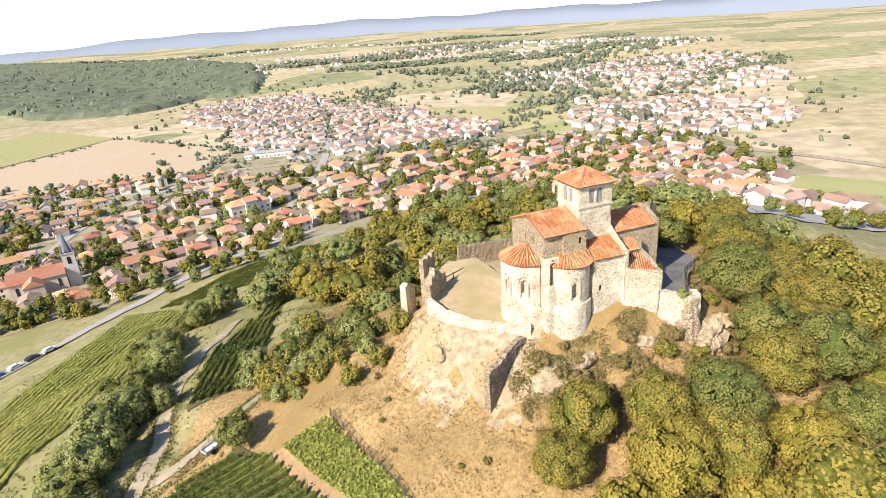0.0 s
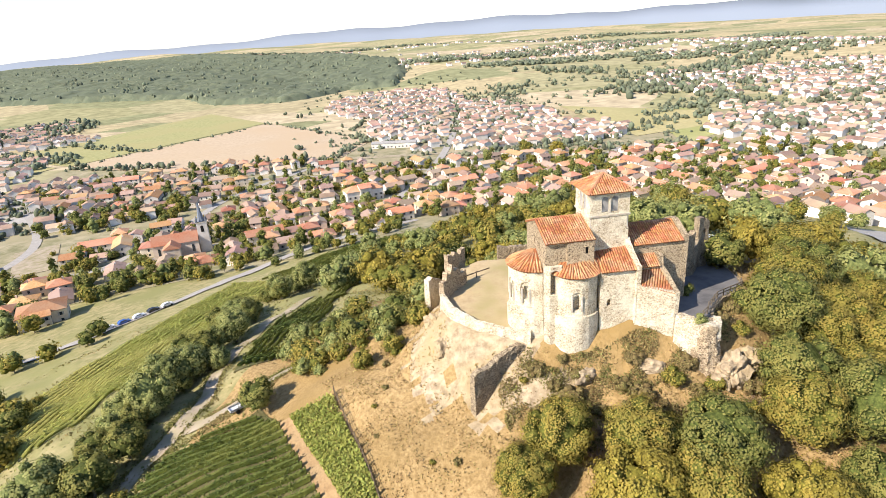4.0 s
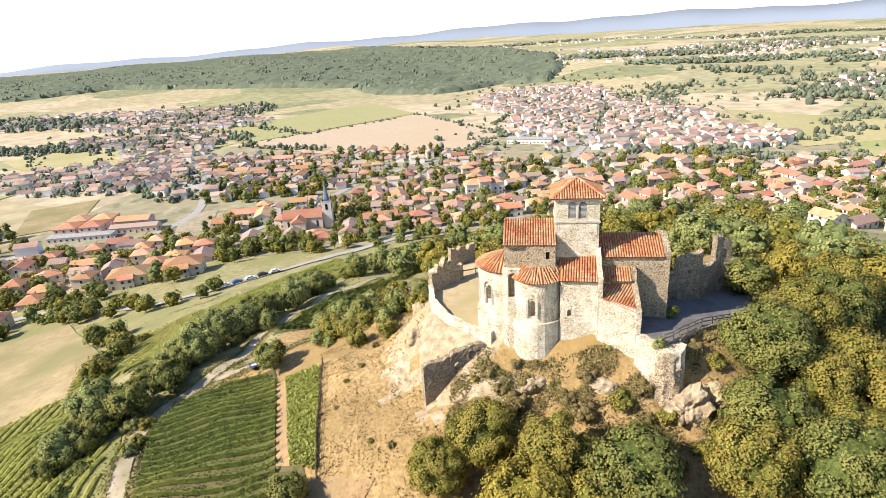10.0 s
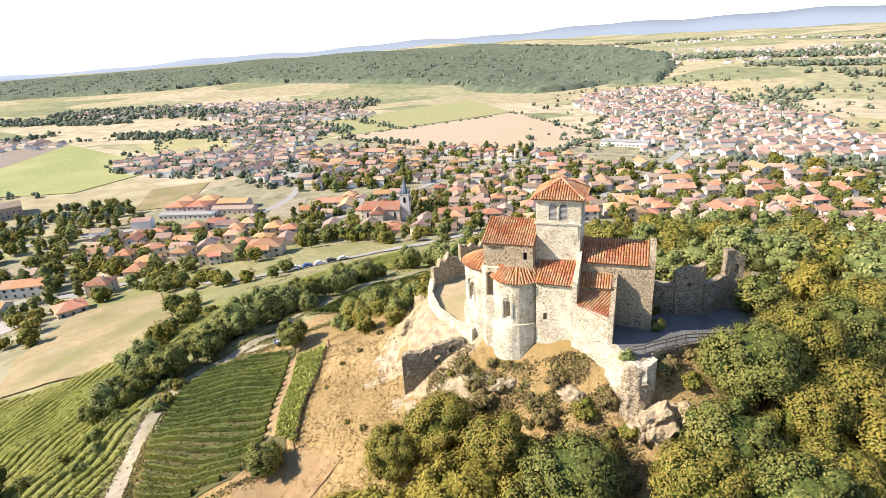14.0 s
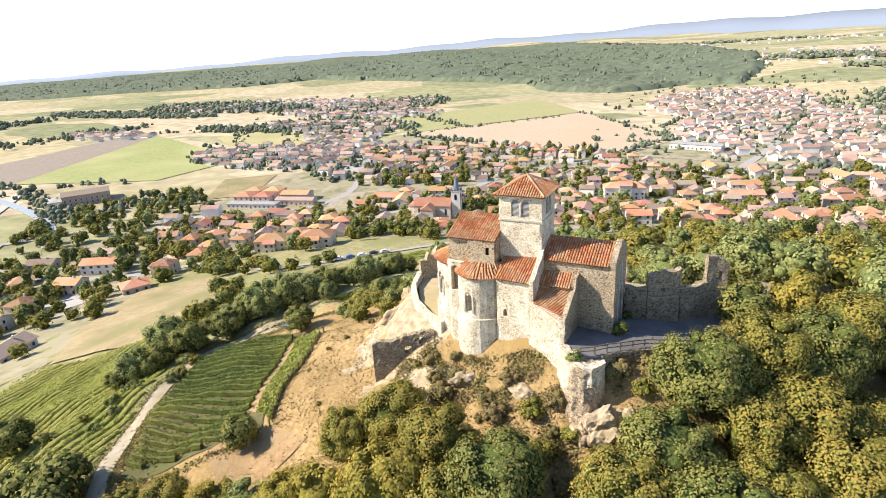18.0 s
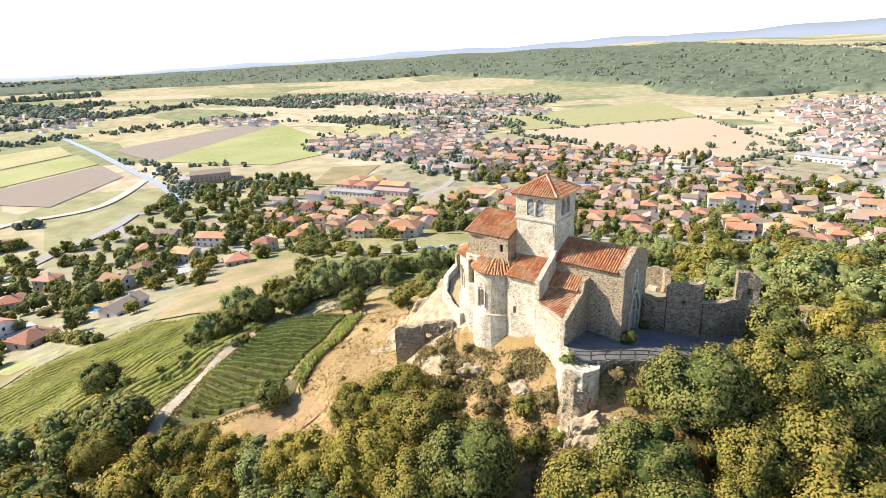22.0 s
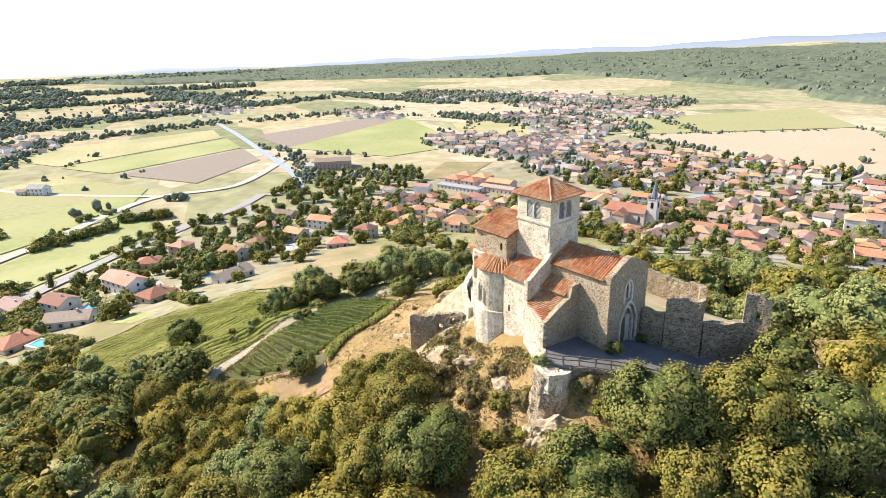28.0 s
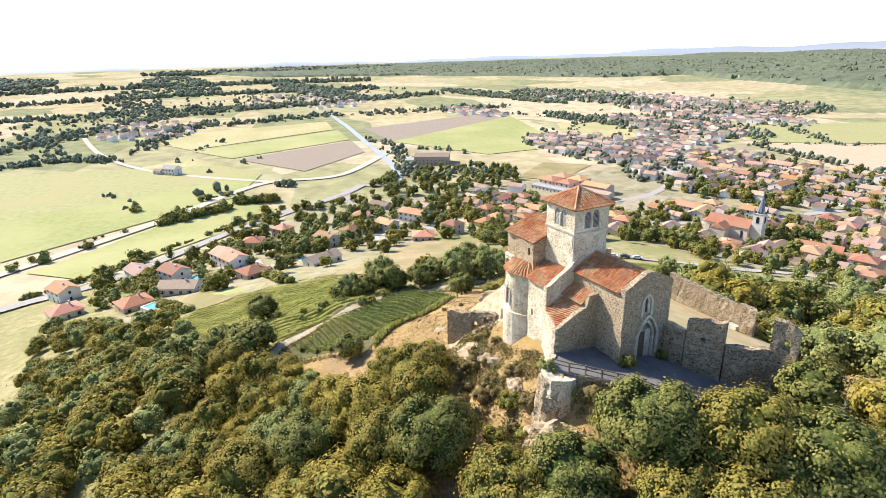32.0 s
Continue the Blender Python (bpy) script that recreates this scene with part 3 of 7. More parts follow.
def arch_ring(name, cy, half, thick, z0, spring, rise, x0, x1, n=14):
    """A band of dressed stone round an opening with a slightly pointed head."""
    def edge(h):
        pts = [(-h, z0)]
        for k in range(n + 1):
            u = -1 + 2 * k / n
            pts.append((h * u, spring + (rise + h - half) * (1 - abs(u) ** 1.7)))
        return pts + [(h, z0)]
    bm = bmesh.new()
    ins, outs = edge(half), edge(half + thick)
    g = [[bm.verts.new((x, cy + y, z)) for y, z in e] for x in (x0, x1) for e in (ins, outs)]
    for i in range(len(ins) - 1):
        for a, b in ((g[0], g[1]), (g[2], g[3]), (g[0], g[2]), (g[1], g[3])):
            bm.faces.new((a[i], a[i + 1], b[i + 1], b[i]))
    for i in (0, -1):
        bm.faces.new((g[0][i], g[1][i], g[3][i], g[2][i]))
    return part(name, bm, DRESSED, church, "pale dressed stone arch")


arch_ring("portal_arch", 1.5, 1.45, 0.32, -1.0, 2.3, 2.1, NX1 - 0.1, NX1 + 0.09)
arch_ring("portal_arch", 1.5, 1.08, 0.3, -1.0, 2.2, 1.5, NX1 - 0.45, NX1 - 0.18)
arch_ring("window_arch", 1.08, 0.62, 0.26, 4.7, 6.4, 0.75, NX1 - 0.1, NX1 + 0.06)
arch_ring("window_arch", 1.08, 0.22, 0.34, 4.9, 6.5, 0.4, NX1 - 0.24, NX1 - 0.12)
tiles(church, [(NX0, NY0 - 0.25, 7.95), (NX1 - 0.72, NY0 - 0.25, 7.95), (NX1 - 0.72, RY, 9.75), (NX0, RY, 9.75)], "nave_roof")
tiles(church, [(NX1 - 0.72, NY1 + 0.25, 7.95), (NX0, NY1 + 0.25, 7.95), (NX0, RY, 9.75), (NX1 - 0.72, RY, 9.75)], "nave_roof")

# chancel
CX0, CX1, CY0, CY1, CR = -8.75, -2.55, -4.05, 4.7, 0.35
cb = bmesh.new()
v = [cb.verts.new(p) for x in (CX0, CX1) for p in ((x, CY0, -4.0), (x, CY1, -4.0), (x, CY1, 10.3), (x, CR, 11.85), (x, CY0, 10.3))]
cb.faces.new(v[:5])
cb.faces.new(v[5:][::-1])
for i in range(5):
    j = (i + 1) % 5
    cb.faces.new((v[i], v[i + 5], v[j + 5], v[j]))
chancel = part("chancel_wall", cb, STONE, church)
cut = bmesh.new()
for y in (-1.2, 0.9):
    arched(cut, (CX0, y), 0.4, 8.3, 9.5, (1, 0), 0.5)
carve(chancel, cut)
bay = part("chancel_bay", block(-6.1, -2.6, -4.45, -4.0, 6.0, 10.15), STONE, church)
cut = bmesh.new()
block(-3.75, -3.3, -4.7, -4.1, 8.3, 9.3, cut)
carve(bay, cut)
part("small_window", block(-3.8, -3.25, -4.2, -4.08, 8.2, 9.4), DARK, church)
tiles(church, [(CX0 - 0.15, CY0 - 0.45, 10.2), (CX1 + 0.1, CY0 - 0.45, 10.2), (CX1 + 0.1, CR, 11.95), (CX0 - 0.15, CR, 11.95)], "chancel_roof")
tiles(church, [(CX1 + 0.1, CY1 + 0.25, 10.25), (CX0 - 0.15, CY1 + 0.25, 10.25), (CX0 - 0.15, CR, 11.95), (CX1 + 0.1, CR, 11.95)], "chancel_roof")


def apse(name, cx, cy, r, a0, a1, z0, z1, ztop, apex, n=10, mat=STONE_LIT, offset=0.25, ridge=None):
    """A round end: a wall over part of a circle, and a roof of facets that rise to apex."""
    pts = [(cx + r * math.cos(radians(a0 + (a1 - a0) * k / n)), cy + r * math.sin(radians(a0 + (a1 - a0) * k / n))) for k in range(n + 1)]
    wall = part(name + "_wall", prism(bmesh.new(), [(apex[0], apex[1])] + pts, z0, z1), mat, church)
    ring = [(cx + (r + offset) * math.cos(radians(a0 + (a1 - a0) * k / n)), cy + (r + offset) * math.sin(radians(a0 + (a1 - a0) * k / n)), z1) for k in range(n + 1)]
    for k in range(n):
        if ridge:
            p, q = [(ridge[0] + (ridge[1] - ridge[0]) * t / n, apex[1], ztop) for t in (k, k + 1)]
            tiles(church, [ring[k], ring[k + 1], q, p], name + "_roof")
        else:
            tiles(church, [ring[k], ring[k + 1], (apex[0], apex[1], ztop)], name + "_roof")
    low = [(cx + (r + 0.3) * math.cos(radians(a0 + (a1 - a0) * k / n)), cy + (r + 0.3) * math.sin(radians(a0 + (a1 - a0) * k / n))) for k in range(n + 1)]
    part(name + "_plinth", prism(bmesh.new(), [(apex[0], apex[1])] + low, z0 - 1, -0.2 if name == "apse" else 0.6), mat, church)
    return wall


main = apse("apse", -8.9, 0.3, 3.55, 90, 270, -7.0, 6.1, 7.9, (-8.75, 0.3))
cut = bmesh.new()
for a in (150, 192, 234):
    dx, dy = math.cos(radians(a)), math.sin(radians(a))
    arched(cut, (-8.9 + 3.5 * dx, 0.3 + 3.5 * dy), 1.5, 1.3, 4.5, (dx, dy), 0.25)
    arched(cut, (-8.9 + 3.5 * dx, 0.3 + 3.5 * dy), 0.75, 1.9, 3.9, (dx, dy), 0.75)
dx, dy = math.cos(radians(243)), math.sin(radians(243))
arched(cut, (-8.9 + 3.8 * dx, 0.3 + 3.8 * dy), 0.3, -3.1, -2.3, (dx, dy), 0.7)
carve(main, cut)
chapel = apse("south_chapel", -4.75, -3.4, 2.95, 188, 352, -5.5, 6.0, 7.5, (-4.6, -4.0), ridge=(-7.2, -1.9))
cut = bmesh.new()
a = 258
dx, dy = math.cos(radians(a)), math.sin(radians(a))
arched(cut, (-4.75 + 2.95 * dx, -3.4 + 2.95 * dy), 1.5, 1.0, 4.0, (dx, dy), 0.22)
arched(cut, (-4.75 + 2.95 * dx, -3.4 + 2.95 * dy), 0.62, 1.4, 3.6, (dx, dy), 0.9)
carve(chapel, cut)
for name, cx, cy, r, angs in (("apse_shaft", -8.9, 0.3, 3.5, (141, 159, 183, 201, 225, 243)), ("chapel_shaft", -4.75, -3.4, 2.95, (246, 270))):
    for a in angs:
        x, y = cx + r * math.cos(radians(a)), cy + r * math.sin(radians(a))
        part(name, block(x - 0.1, x + 0.1, y - 0.1, y + 0.1, 1.3, 3.5), DRESSED, church)
# wall with the tall blind arch between apse and chapel
bw = part("arch_wall", prism(bmesh.new(), [(-9.0, -4.2), (-8.4, -4.7), (-6.9, -4.8), (-6.4, -3.9), (-8.7, -2.8)], -6.0, 7.1), STONE_LIT, church)
cut = bmesh.new()
arched(cut, (-7.75, -4.75), 1.15, 3.3, 6.6, (0.12, 1), 0.9)
carve(bw, cut)

# south transept, its gable wall and the two steps of the side building
tb = prism(bmesh.new(), [(-2.0, -5.5), (2.3, -6.0), (2.3, -2.5), (-2.0, -2.5)], [-5.0] * 4, [6.2, 6.3, 7.9, 7.6])
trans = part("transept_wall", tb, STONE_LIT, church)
cut = bmesh.new()
arched(cut, (-0.9, -5.65), 0.5, 1.3, 2.2, (0.1, 1), 0.8)
carve(trans, cut)
tiles(church, [(-2.05, -5.85, 6.15), (2.3, -6.3, 6.25), (2.3, -2.6, 8.1), (-2.05, -2.6, 7.75)], "transept_roof")
gw = bmesh.new()
prof = [(-2.4, -2.0), (-2.4, 9.2), (-3.1, 8.6), (-6.0, 6.75), (-6.45, 6.75), (-6.45, -4.5)]
va = [gw.verts.new((2.3, y, z)) for y, z in prof]
vb = [gw.verts.new((2.85, y, z)) for y, z in prof]
gw.faces.new(va)
gw.faces.new(vb[::-1])
for i in range(len(prof)):
    j = (i + 1) % len(prof)
    gw.faces.new((va[i], vb[i], vb[j], va[j]))
part("gable_wall", gw, STONE_LIT, church)
part("annex_upper_wall", prism(bmesh.new(), [(2.85, -4.0), (6.5, -4.0), (6.5, -2.4), (2.85, -2.4)], -2.0, [5.5, 5.5, 6.3, 6.3]), STONE, church)
tiles(church, [(2.85, -4.25, 5.45), (6.5, -4.25, 5.45), (6.5, -2.42, 6.55), (2.85, -2.42, 6.55)], "annex_roof")
part("annex_lower_wall", prism(bmesh.new(), [(2.85, -6.3), (6.5, -8.1), (6.5, -4.0), (2.85, -4.0)], -4.5, [4.0, 3.25, 4.7, 4.7]), STONE_LIT, church)
tiles(church, [(2.85, -6.5, 4.05), (6.5, -8.3, 3.3), (6.5, -4.0, 4.95), (2.85, -4.0, 4.95)], "annex_roof")
sw = bmesh.new()
prof = [(-2.4, -2.0), (-2.4, 6.7), (-3.7, 6.6), (-4.0, 5.3), (-5.4, 4.9), (-7.6, 3.75), (-8.35, 3.6), (-8.35, -4.5)]
va = [sw.verts.new((6.5, y, z)) for y, z in prof]
vb = [sw.verts.new((7.05, y, z)) for y, z in prof]
sw.faces.new(va)
sw.faces.new(vb[::-1])
for i in range(len(prof)):
    j = (i + 1) % len(prof)
    sw.faces.new((va[i], vb[i], vb[j], va[j]))
part("stepped_wall", sw, STONE, church)
part("south_wall", prism(bmesh.new(), [(2.3, -6.35), (6.5, -8.4), (7.05, -8.4), (7.05, -7.9), (2.3, -5.9)], -5.0, [4.2, 3.5, 3.5, 3.5, 4.2]), STONE_LIT, church)
for ob in church.children:
    if ob.name.startswith(("transept_wall", "south_wall", "stepped_wall", "gable_wall", "arch_wall", "facade_wall")):
        roughen(ob, 0.8, 0.07, 3.0)

# ---- terrace, retaining walls and ruins ----
def tz(x, y):
    """The terrace falls gently towards the gate."""
    return 0.03 - 0.063 * x - 0.114 * y


outline = [(6.9, -8.5), (8.9, -10.4), (10.7, -9.4), (11.8, -7.9), (13.9, -5.8), (15.6, -4.2), (17.9, -2.8), (21.2, -0.9), (23.4, 4.0), (25.0, 10.0), (27.5, 16.0), (24.0, 17.5), (22.2, 11.4), (20.4, 10.4), (17.2, 6.8), (13.6, 5.0), (11.0, 4.5), (2.6, 4.0), (2.6, -6.0)]
ter = part("terrace", prism(bmesh.new(), outline, -5.0, [tz(x, y) for x, y in outline]), ASPHALT)
tagged(ter, "shaded grey asphalt terrace before the church", "terrace", "", "structure")


def ruin(name, line, thick, base, tops, label, mat=STONE_DARK, seed=1, holes=(), cat="ruined wall", bite=0.5):
    """A broken wall along a plan line, with a height at each point and a ragged crest."""
    rnd = random.Random(seed)
    pts = []
    for (a, b), (ta, tb) in zip(zip(line, line[1:]), zip(tops, tops[1:])):
        n = max(2, int(math.hypot(b[0] - a[0], b[1] - a[1]) / 0.5))
        pts += [(a[0] + (b[0] - a[0]) * k / n, a[1] + (b[1] - a[1]) * k / n, ta + (tb - ta) * k / n) for k in range(n)]
    pts.append((*line[-1], tops[-1]))
    bm = bmesh.new()
    rows = []
    lv = 9
    for i, (x, y, t) in enumerate(pts):
        j, k = max(i - 1, 0), min(i + 1, len(pts) - 1)
        dx, dy = pts[k][0] - pts[j][0], pts[k][1] - pts[j][1]
        ln = math.hypot(dx, dy)
        nx, ny = -dy / ln, dx / ln
        t += rnd.uniform(-bite, bite * 0.6)
        b0 = min(base, gz(x, y) - 0.6) if base is not None else gz(x, y) - 1.0
        col = []
        for s in (-1, 1):
            for q in range(lv):
                z = b0 + (t - b0) * q / (lv - 1)
                w = thick / 2 * (1.15 - 0.25 * q / (lv - 1))
                jig = noise.noise(Vector((x * 1.7, y * 1.7, z * 1.7 + s * 9))) * 0.16
                col.append(bm.verts.new((x + s * nx * (w + jig), y + s * ny * (w + jig), z)))
        rows.append(col)
    for i in range(len(rows) - 1):
        a, b = rows[i], rows[i + 1]
        for q in range(lv - 1):
            bm.faces.new((a[q], b[q], b[q + 1], a[q + 1]))
            bm.faces.new((a[lv + q + 1], b[lv + q + 1], b[lv + q], a[lv + q]))
        bm.faces.new((a[lv - 1], b[lv - 1], b[2 * lv - 1], a[2 * lv - 1]))
    for c in (rows[0], rows[-1]):
        for q in range(lv - 1):
            bm.faces.new((c[q], c[q + 1], c[lv + q + 1], c[lv + q]))
    ob = part(name, bm, mat)
    tagged(ob, label, cat)
    if holes:
        bm = bmesh.new()
        for c, wide, z0, z1, way in holes:
            arched(bm, c, wide, z0, z1, way, 1.5)
        carve(ob, bm)
    return ob


ruin("ruined_wall", [(11.2, 4.35), (12.5, 4.5), (13.7, 4.8)], 0.9, -2, [2.9, 2.85, 2.95], "low rubble wall joined to the church front", seed=2, bite=0.15)
ruin("ruined_wall", [(13.7, 4.8), (15.3, 5.6), (17.2, 6.6)], 0.95, -3, [4.6, 4.9, 5.3], "tall dark rubble wall with a square hole", seed=3, bite=0.2, holes=[((15.3, 5.6), 0.5, 2.5, 3.0, (0.5, -0.87))])
ruin("ruined_wall", [(17.2, 6.6), (18.8, 8.5), (20.1, 10.2)], 0.95, -4, [2.6, 2.45, 2.4], "low dark rubble wall on the terrace edge", seed=4, bite=0.2)
ruin("ruined_wall", [(19.9, 10.2), (21.0, 10.75), (22.3, 11.2)], 1.0, -5, [5.9, 5.7, 4.8], "tall broken pillar of dark rubble wall", seed=5, bite=0.35, holes=[((21.3, 10.85), 0.7, 2.7, 3.9, (0.4, -0.92))])
ruin("ruined_wall", [(-8.0, 28.2), (-2.0, 28.2), (3.0, 28.1), (6.8, 27.8)], 0.9, -9.0, [-2.4, -2.8, -3.2, -2.4], "long level rubble wall closing the old courtyard", seed=6, bite=0.25)
ruin("ruined_wall", [(6.8, 27.8), (7.5, 26.9), (7.9, 25.8)], 1.0, -9.0, [-2.4, -2.6, -4.6], "pale broken end of the courtyard wall", STONE, seed=7, bite=0.4)
court = part("courtyard", prism(bmesh.new(), [(9.2, 4.8), (13.6, 5.3), (17.0, 7.1), (19.8, 10.8), (20.0, 17.0), (14.0, 27.4), (7.0, 27.6), (-8.0, 27.8), (-9.0, 10.0), (2.6, 5.0)], -14.0, [1.7, 1.6, 0.8, -0.4, -2.6, -6.6, -6.7, -6.8, -1.5, 1.2]), SAND)
part("stone_block", block(5.0, 6.3, 25.2, 26.0, -6.6, -5.2), DRESSED)
roughen(bpy.data.objects["stone_block"], 0.5, 0.12, 2.0)
tagged(bpy.data.objects["stone_block"], "fallen pale stone block in the courtyard grass", "stone")
tagged(court, "dry sandy courtyard inside the ruined walls", "courtyard", "", "structure")
# east court: sandy floor behind a curved limed wall
ec = part("courtyard", prism(bmesh.new(), [(-8.8, -2.5), (-12.5, -1.2), (-16.6, 1.6), (-19.6, 6.2), (-20.6, 11.5), (-18.4, 17.5), (-13.0, 20.5), (-8.0, 20.0), (-6.0, 4.5)], -9.0, [-2.9, -2.9, -2.9, -2.7, -2.5, -2.0, -1.6, -1.6, -2.6]), SAND)
tagged(ec, "sandy court below the apse", "courtyard", "", "structure")
ruin("curtain_wall", [(-10.5, -3.4), (-13.6, -1.6), (-17.0, 1.0), (-19.8, 5.0), (-20.8, 9.0)], 0.8, None, [-2.2, -2.4, -2.2, -1.8, -1.4], "curved pale limed wall round the east court", STONE_LIT, 8, cat="wall", bite=0.12)
ruin("ruined_wall", [(-20.8, 9.0), (-19.0, 11.6), (-16.5, 13.6)], 0.9, None, [0.6, 1.8, 0.2], "broken dark rubble wall with jagged crest", STONE, 9, bite=0.9)
ruin("ruined_wall", [(-18.9, 17.2), (-16.8, 19.6), (-15.4, 21.6)], 0.8, None, [1.6, 0.6, 1.4], "jagged remnant of pale rubble wall", STONE, 10, bite=0.9)
ruin("ruined_wall", [(-22.4, 17.4), (-21.2, 18.6), (-20.2, 19.6)], 1.1, None, [-2.6, -2.8, -3.6], "standing stub of pale rubble wall", STONE_LIT, 11, bite=0.5)
ruin("ruined_wall", [(-9.6, 5.2), (-9.4, 6.6), (-8.0, 7.6)], 0.8, None, [5.0, 4.4, 2.5], "broken arch stub beside the apse", STONE_LIT, 12, bite=0.5, holes=[((-9.6, 5.9), 1.0, -1.0, 3.4, (1, 0.1))])
ruin("ruined_wall", [(-11.9, -3.6), (-14.4, -4.6), (-17.0, -6.2), (-19.4, -7.6)], 0.9, None, [-3.7, -3.9, -4.8, -5.0], "ruined outwork wall with two arched holes", STONE_DARK, 13, bite=0.3, holes=[((-13.35, -4.2), 1.1, -5.6, -4.5, (0.45, -0.9)), ((-15.25, -5.15), 1.0, -6.9, -5.75, (0.5, -0.86))])
ruin("retaining_wall", [(6.9, -8.5), (8.0, -10.0), (9.3, -11.3), (10.6, -11.3), (11.3, -9.8), (11.0, -9.0)], 1.1, None, [0.7, 0.6, 0.45, 0.3, 0.2, 0.1], "rounded rubble retaining wall under the terrace", STONE_LIT, 14, cat="wall", bite=0.15)
edge = [(11.2, -8.9), (12.0, -7.7), (14.1, -5.6), (15.8, -4.0), (18.0, -2.6), (21.3, -0.7), (23.5, 4.0)]
ruin("retaining_wall", edge, 0.5, None, [tz(x, y) + 0.08 for x, y in edge], "low rubble edge of the terrace", STONE_DARK, 15, cat="wall", bite=0.06)
# round rubble buttress under the corner of the terrace
bm = bmesh.new()
bmesh.ops.create_cone(bm, cap_ends=True, segments=20, radius1=2.1, radius2=1.25, depth=6.6, matrix=Matrix.Translation((9.7, -10.7, -3.1)))
bt = part("buttress", bm, STONE)
roughen(bt, 0.6, 0.32, 3.0)
tagged(bt, "rounded rubble buttress at the terrace corner", "buttress")


def boulder(name, x, y, sx, sy, sz, label, seed, up=0.0):
    bm = bmesh.new()
    bmesh.ops.create_icosphere(bm, subdivisions=4, radius=1)
    for v in bm.verts:
        p = v.co.copy()
        v.co = Vector((p.x * sx, p.y * sy, p.z * sz))
        v.co += p * (noise.noise(p * 1.4 + Vector((seed, 0, 0))) * 0.5 * sz + noise.noise(p * 4.0 + Vector((0, seed, 0))) * 0.22 * sz + abs(noise.noise(p * 9)) * 0.1 * sz)
    ob = part(name, bm, ROCK)
    ob.matrix_world = pose(x, y, gz(x, y) + up, 0, 0, seed * 40)
    return tagged(ob, label, "rock")


boulder("rock_outcrop", 12.7, -12.6, 2.6, 1.5, 2.0, "weathered tan rock outcrop below the terrace", 1.0, 0.6)
boulder("rock_outcrop", 10.6, -13.2, 1.5, 1.2, 1.3, "weathered tan rock outcrop below the terrace", 2.3, 0.2)
boulder("rock_outcrop", 15.2, -11.6, 1.6, 1.2, 1.4, "weathered tan rock outcrop below the terrace", 3.1, 0.3)
boulder("rock_outcrop", 3.0, -10.5, 1.8, 1.0, 0.9, "low rock ledge under the church wall", 4.2, -0.1)
boulder("rock_outcrop", -5.0, -9.0, 1.9, 1.0, 0.9, "low rock ledge under the church wall", 5.1, -0.1)
boulder("rock_outcrop", -22.0, 2.0, 2.2, 1.1, 1.0, "pale rock breaking through the dry slope", 6.3, -0.3)
boulder("rock_outcrop", -22.5, 8.0, 1.6, 1.2, 1.3, "pale rock breaking through the dry slope", 7.3, -0.2)

# timber fence along the terrace edge
fence = new("terrace_fence")
tagged(fence, "low grey timber post and rail fence on terrace edge", "fence")
line = [(9.2, -10.3), (10.5, -9.1), (11.5, -7.7), (12.7, -6.5), (13.8, -5.3), (14.9, -4.2), (16.4, -3.3), (18.0, -2.4), (19.6, -1.5), (20.9, -0.7), (21.9, 1.0)]
for (ax, ay), (bx, by) in zip(line, line[1:]):
    za, zb = tz(ax, ay), tz(bx, by)
    part("post", block(ax - 0.07, ax + 0.07, ay - 0.07, ay + 0.07, za - 0.2, za + 1.1), RAIL_WOOD, fence)
    for z in (0.5, 0.95):
        dx, dy = bx - ax, by - ay
        ln = math.hypot(dx, dy)
        ox, oy = -dy / ln * 0.04, dx / ln * 0.04
        part("rail", prism(bmesh.new(), [(ax + ox, ay + oy), (bx + ox, by + oy), (bx - ox, by - oy), (ax - ox, ay - oy)], [za + z, zb + z, zb + z, za + z], [za + z + 0.12, zb + z + 0.12, zb + z + 0.12, za + z + 0.12]), RAIL_WOOD, fence)
# timber rail of the east court
rail = new("court_fence")
tagged(rail, "plain timber rail beside the sandy court", "fence")
line = [(-19.0, 12.4), (-16.8, 13.6), (-14.4, 14.8), (-12.0, 16.0)]
for (ax, ay), (bx, by) in zip(line, line[1:]):
    part("post", block(ax - 0.08, ax + 0.08, ay - 0.08, ay + 0.08, -2.6, -0.9), WOOD, rail)
    dx, dy = bx - ax, by - ay
    ln = math.hypot(dx, dy)
    ox, oy = -dy / ln * 0.05, dx / ln * 0.05
    part("rail", prism(bmesh.new(), [(ax + ox, ay + oy), (bx + ox, by + oy), (bx - ox, by - oy), (ax - ox, ay - oy)], -1.2, -1.05), WOOD, rail)


# ---- fields, roads and vineyards ----
STUBBLE = surf("tan stubble field", (0.40, 0.305, 0.20), (0.48, 0.375, 0.255), 0.25, (0.44, 0.33, 0.21), 0.012, 1, 0.1)
PASTURE = surf("bright green pasture", (0.235, 0.25, 0.085), (0.31, 0.315, 0.115), 0.2, (0.35, 0.33, 0.14), 0.012, 1, 0.1)
HAY = surf("yellow hay field", (0.35, 0.30, 0.14), (0.44, 0.375, 0.185), 0.2, (0.32, 0.29, 0.125), 0.012, 1, 0.1)
PLOUGH = surf("ploughed field", (0.225, 0.18, 0.135), (0.30, 0.24, 0.18), 0.3, (0.26, 0.205, 0.15), 0.012, 1, 0.2)
LAWN = surf("village gardens", (0.165, 0.16, 0.075), (0.37, 0.315, 0.205), 0.09, (0.30, 0.26, 0.155), 0.03, 1, 0.1)
YARD = surf("paved yards", (0.33, 0.305, 0.27), (0.41, 0.38, 0.34), 0.3, (0.34, 0.32, 0.28), 0.04, 1, 0.1)
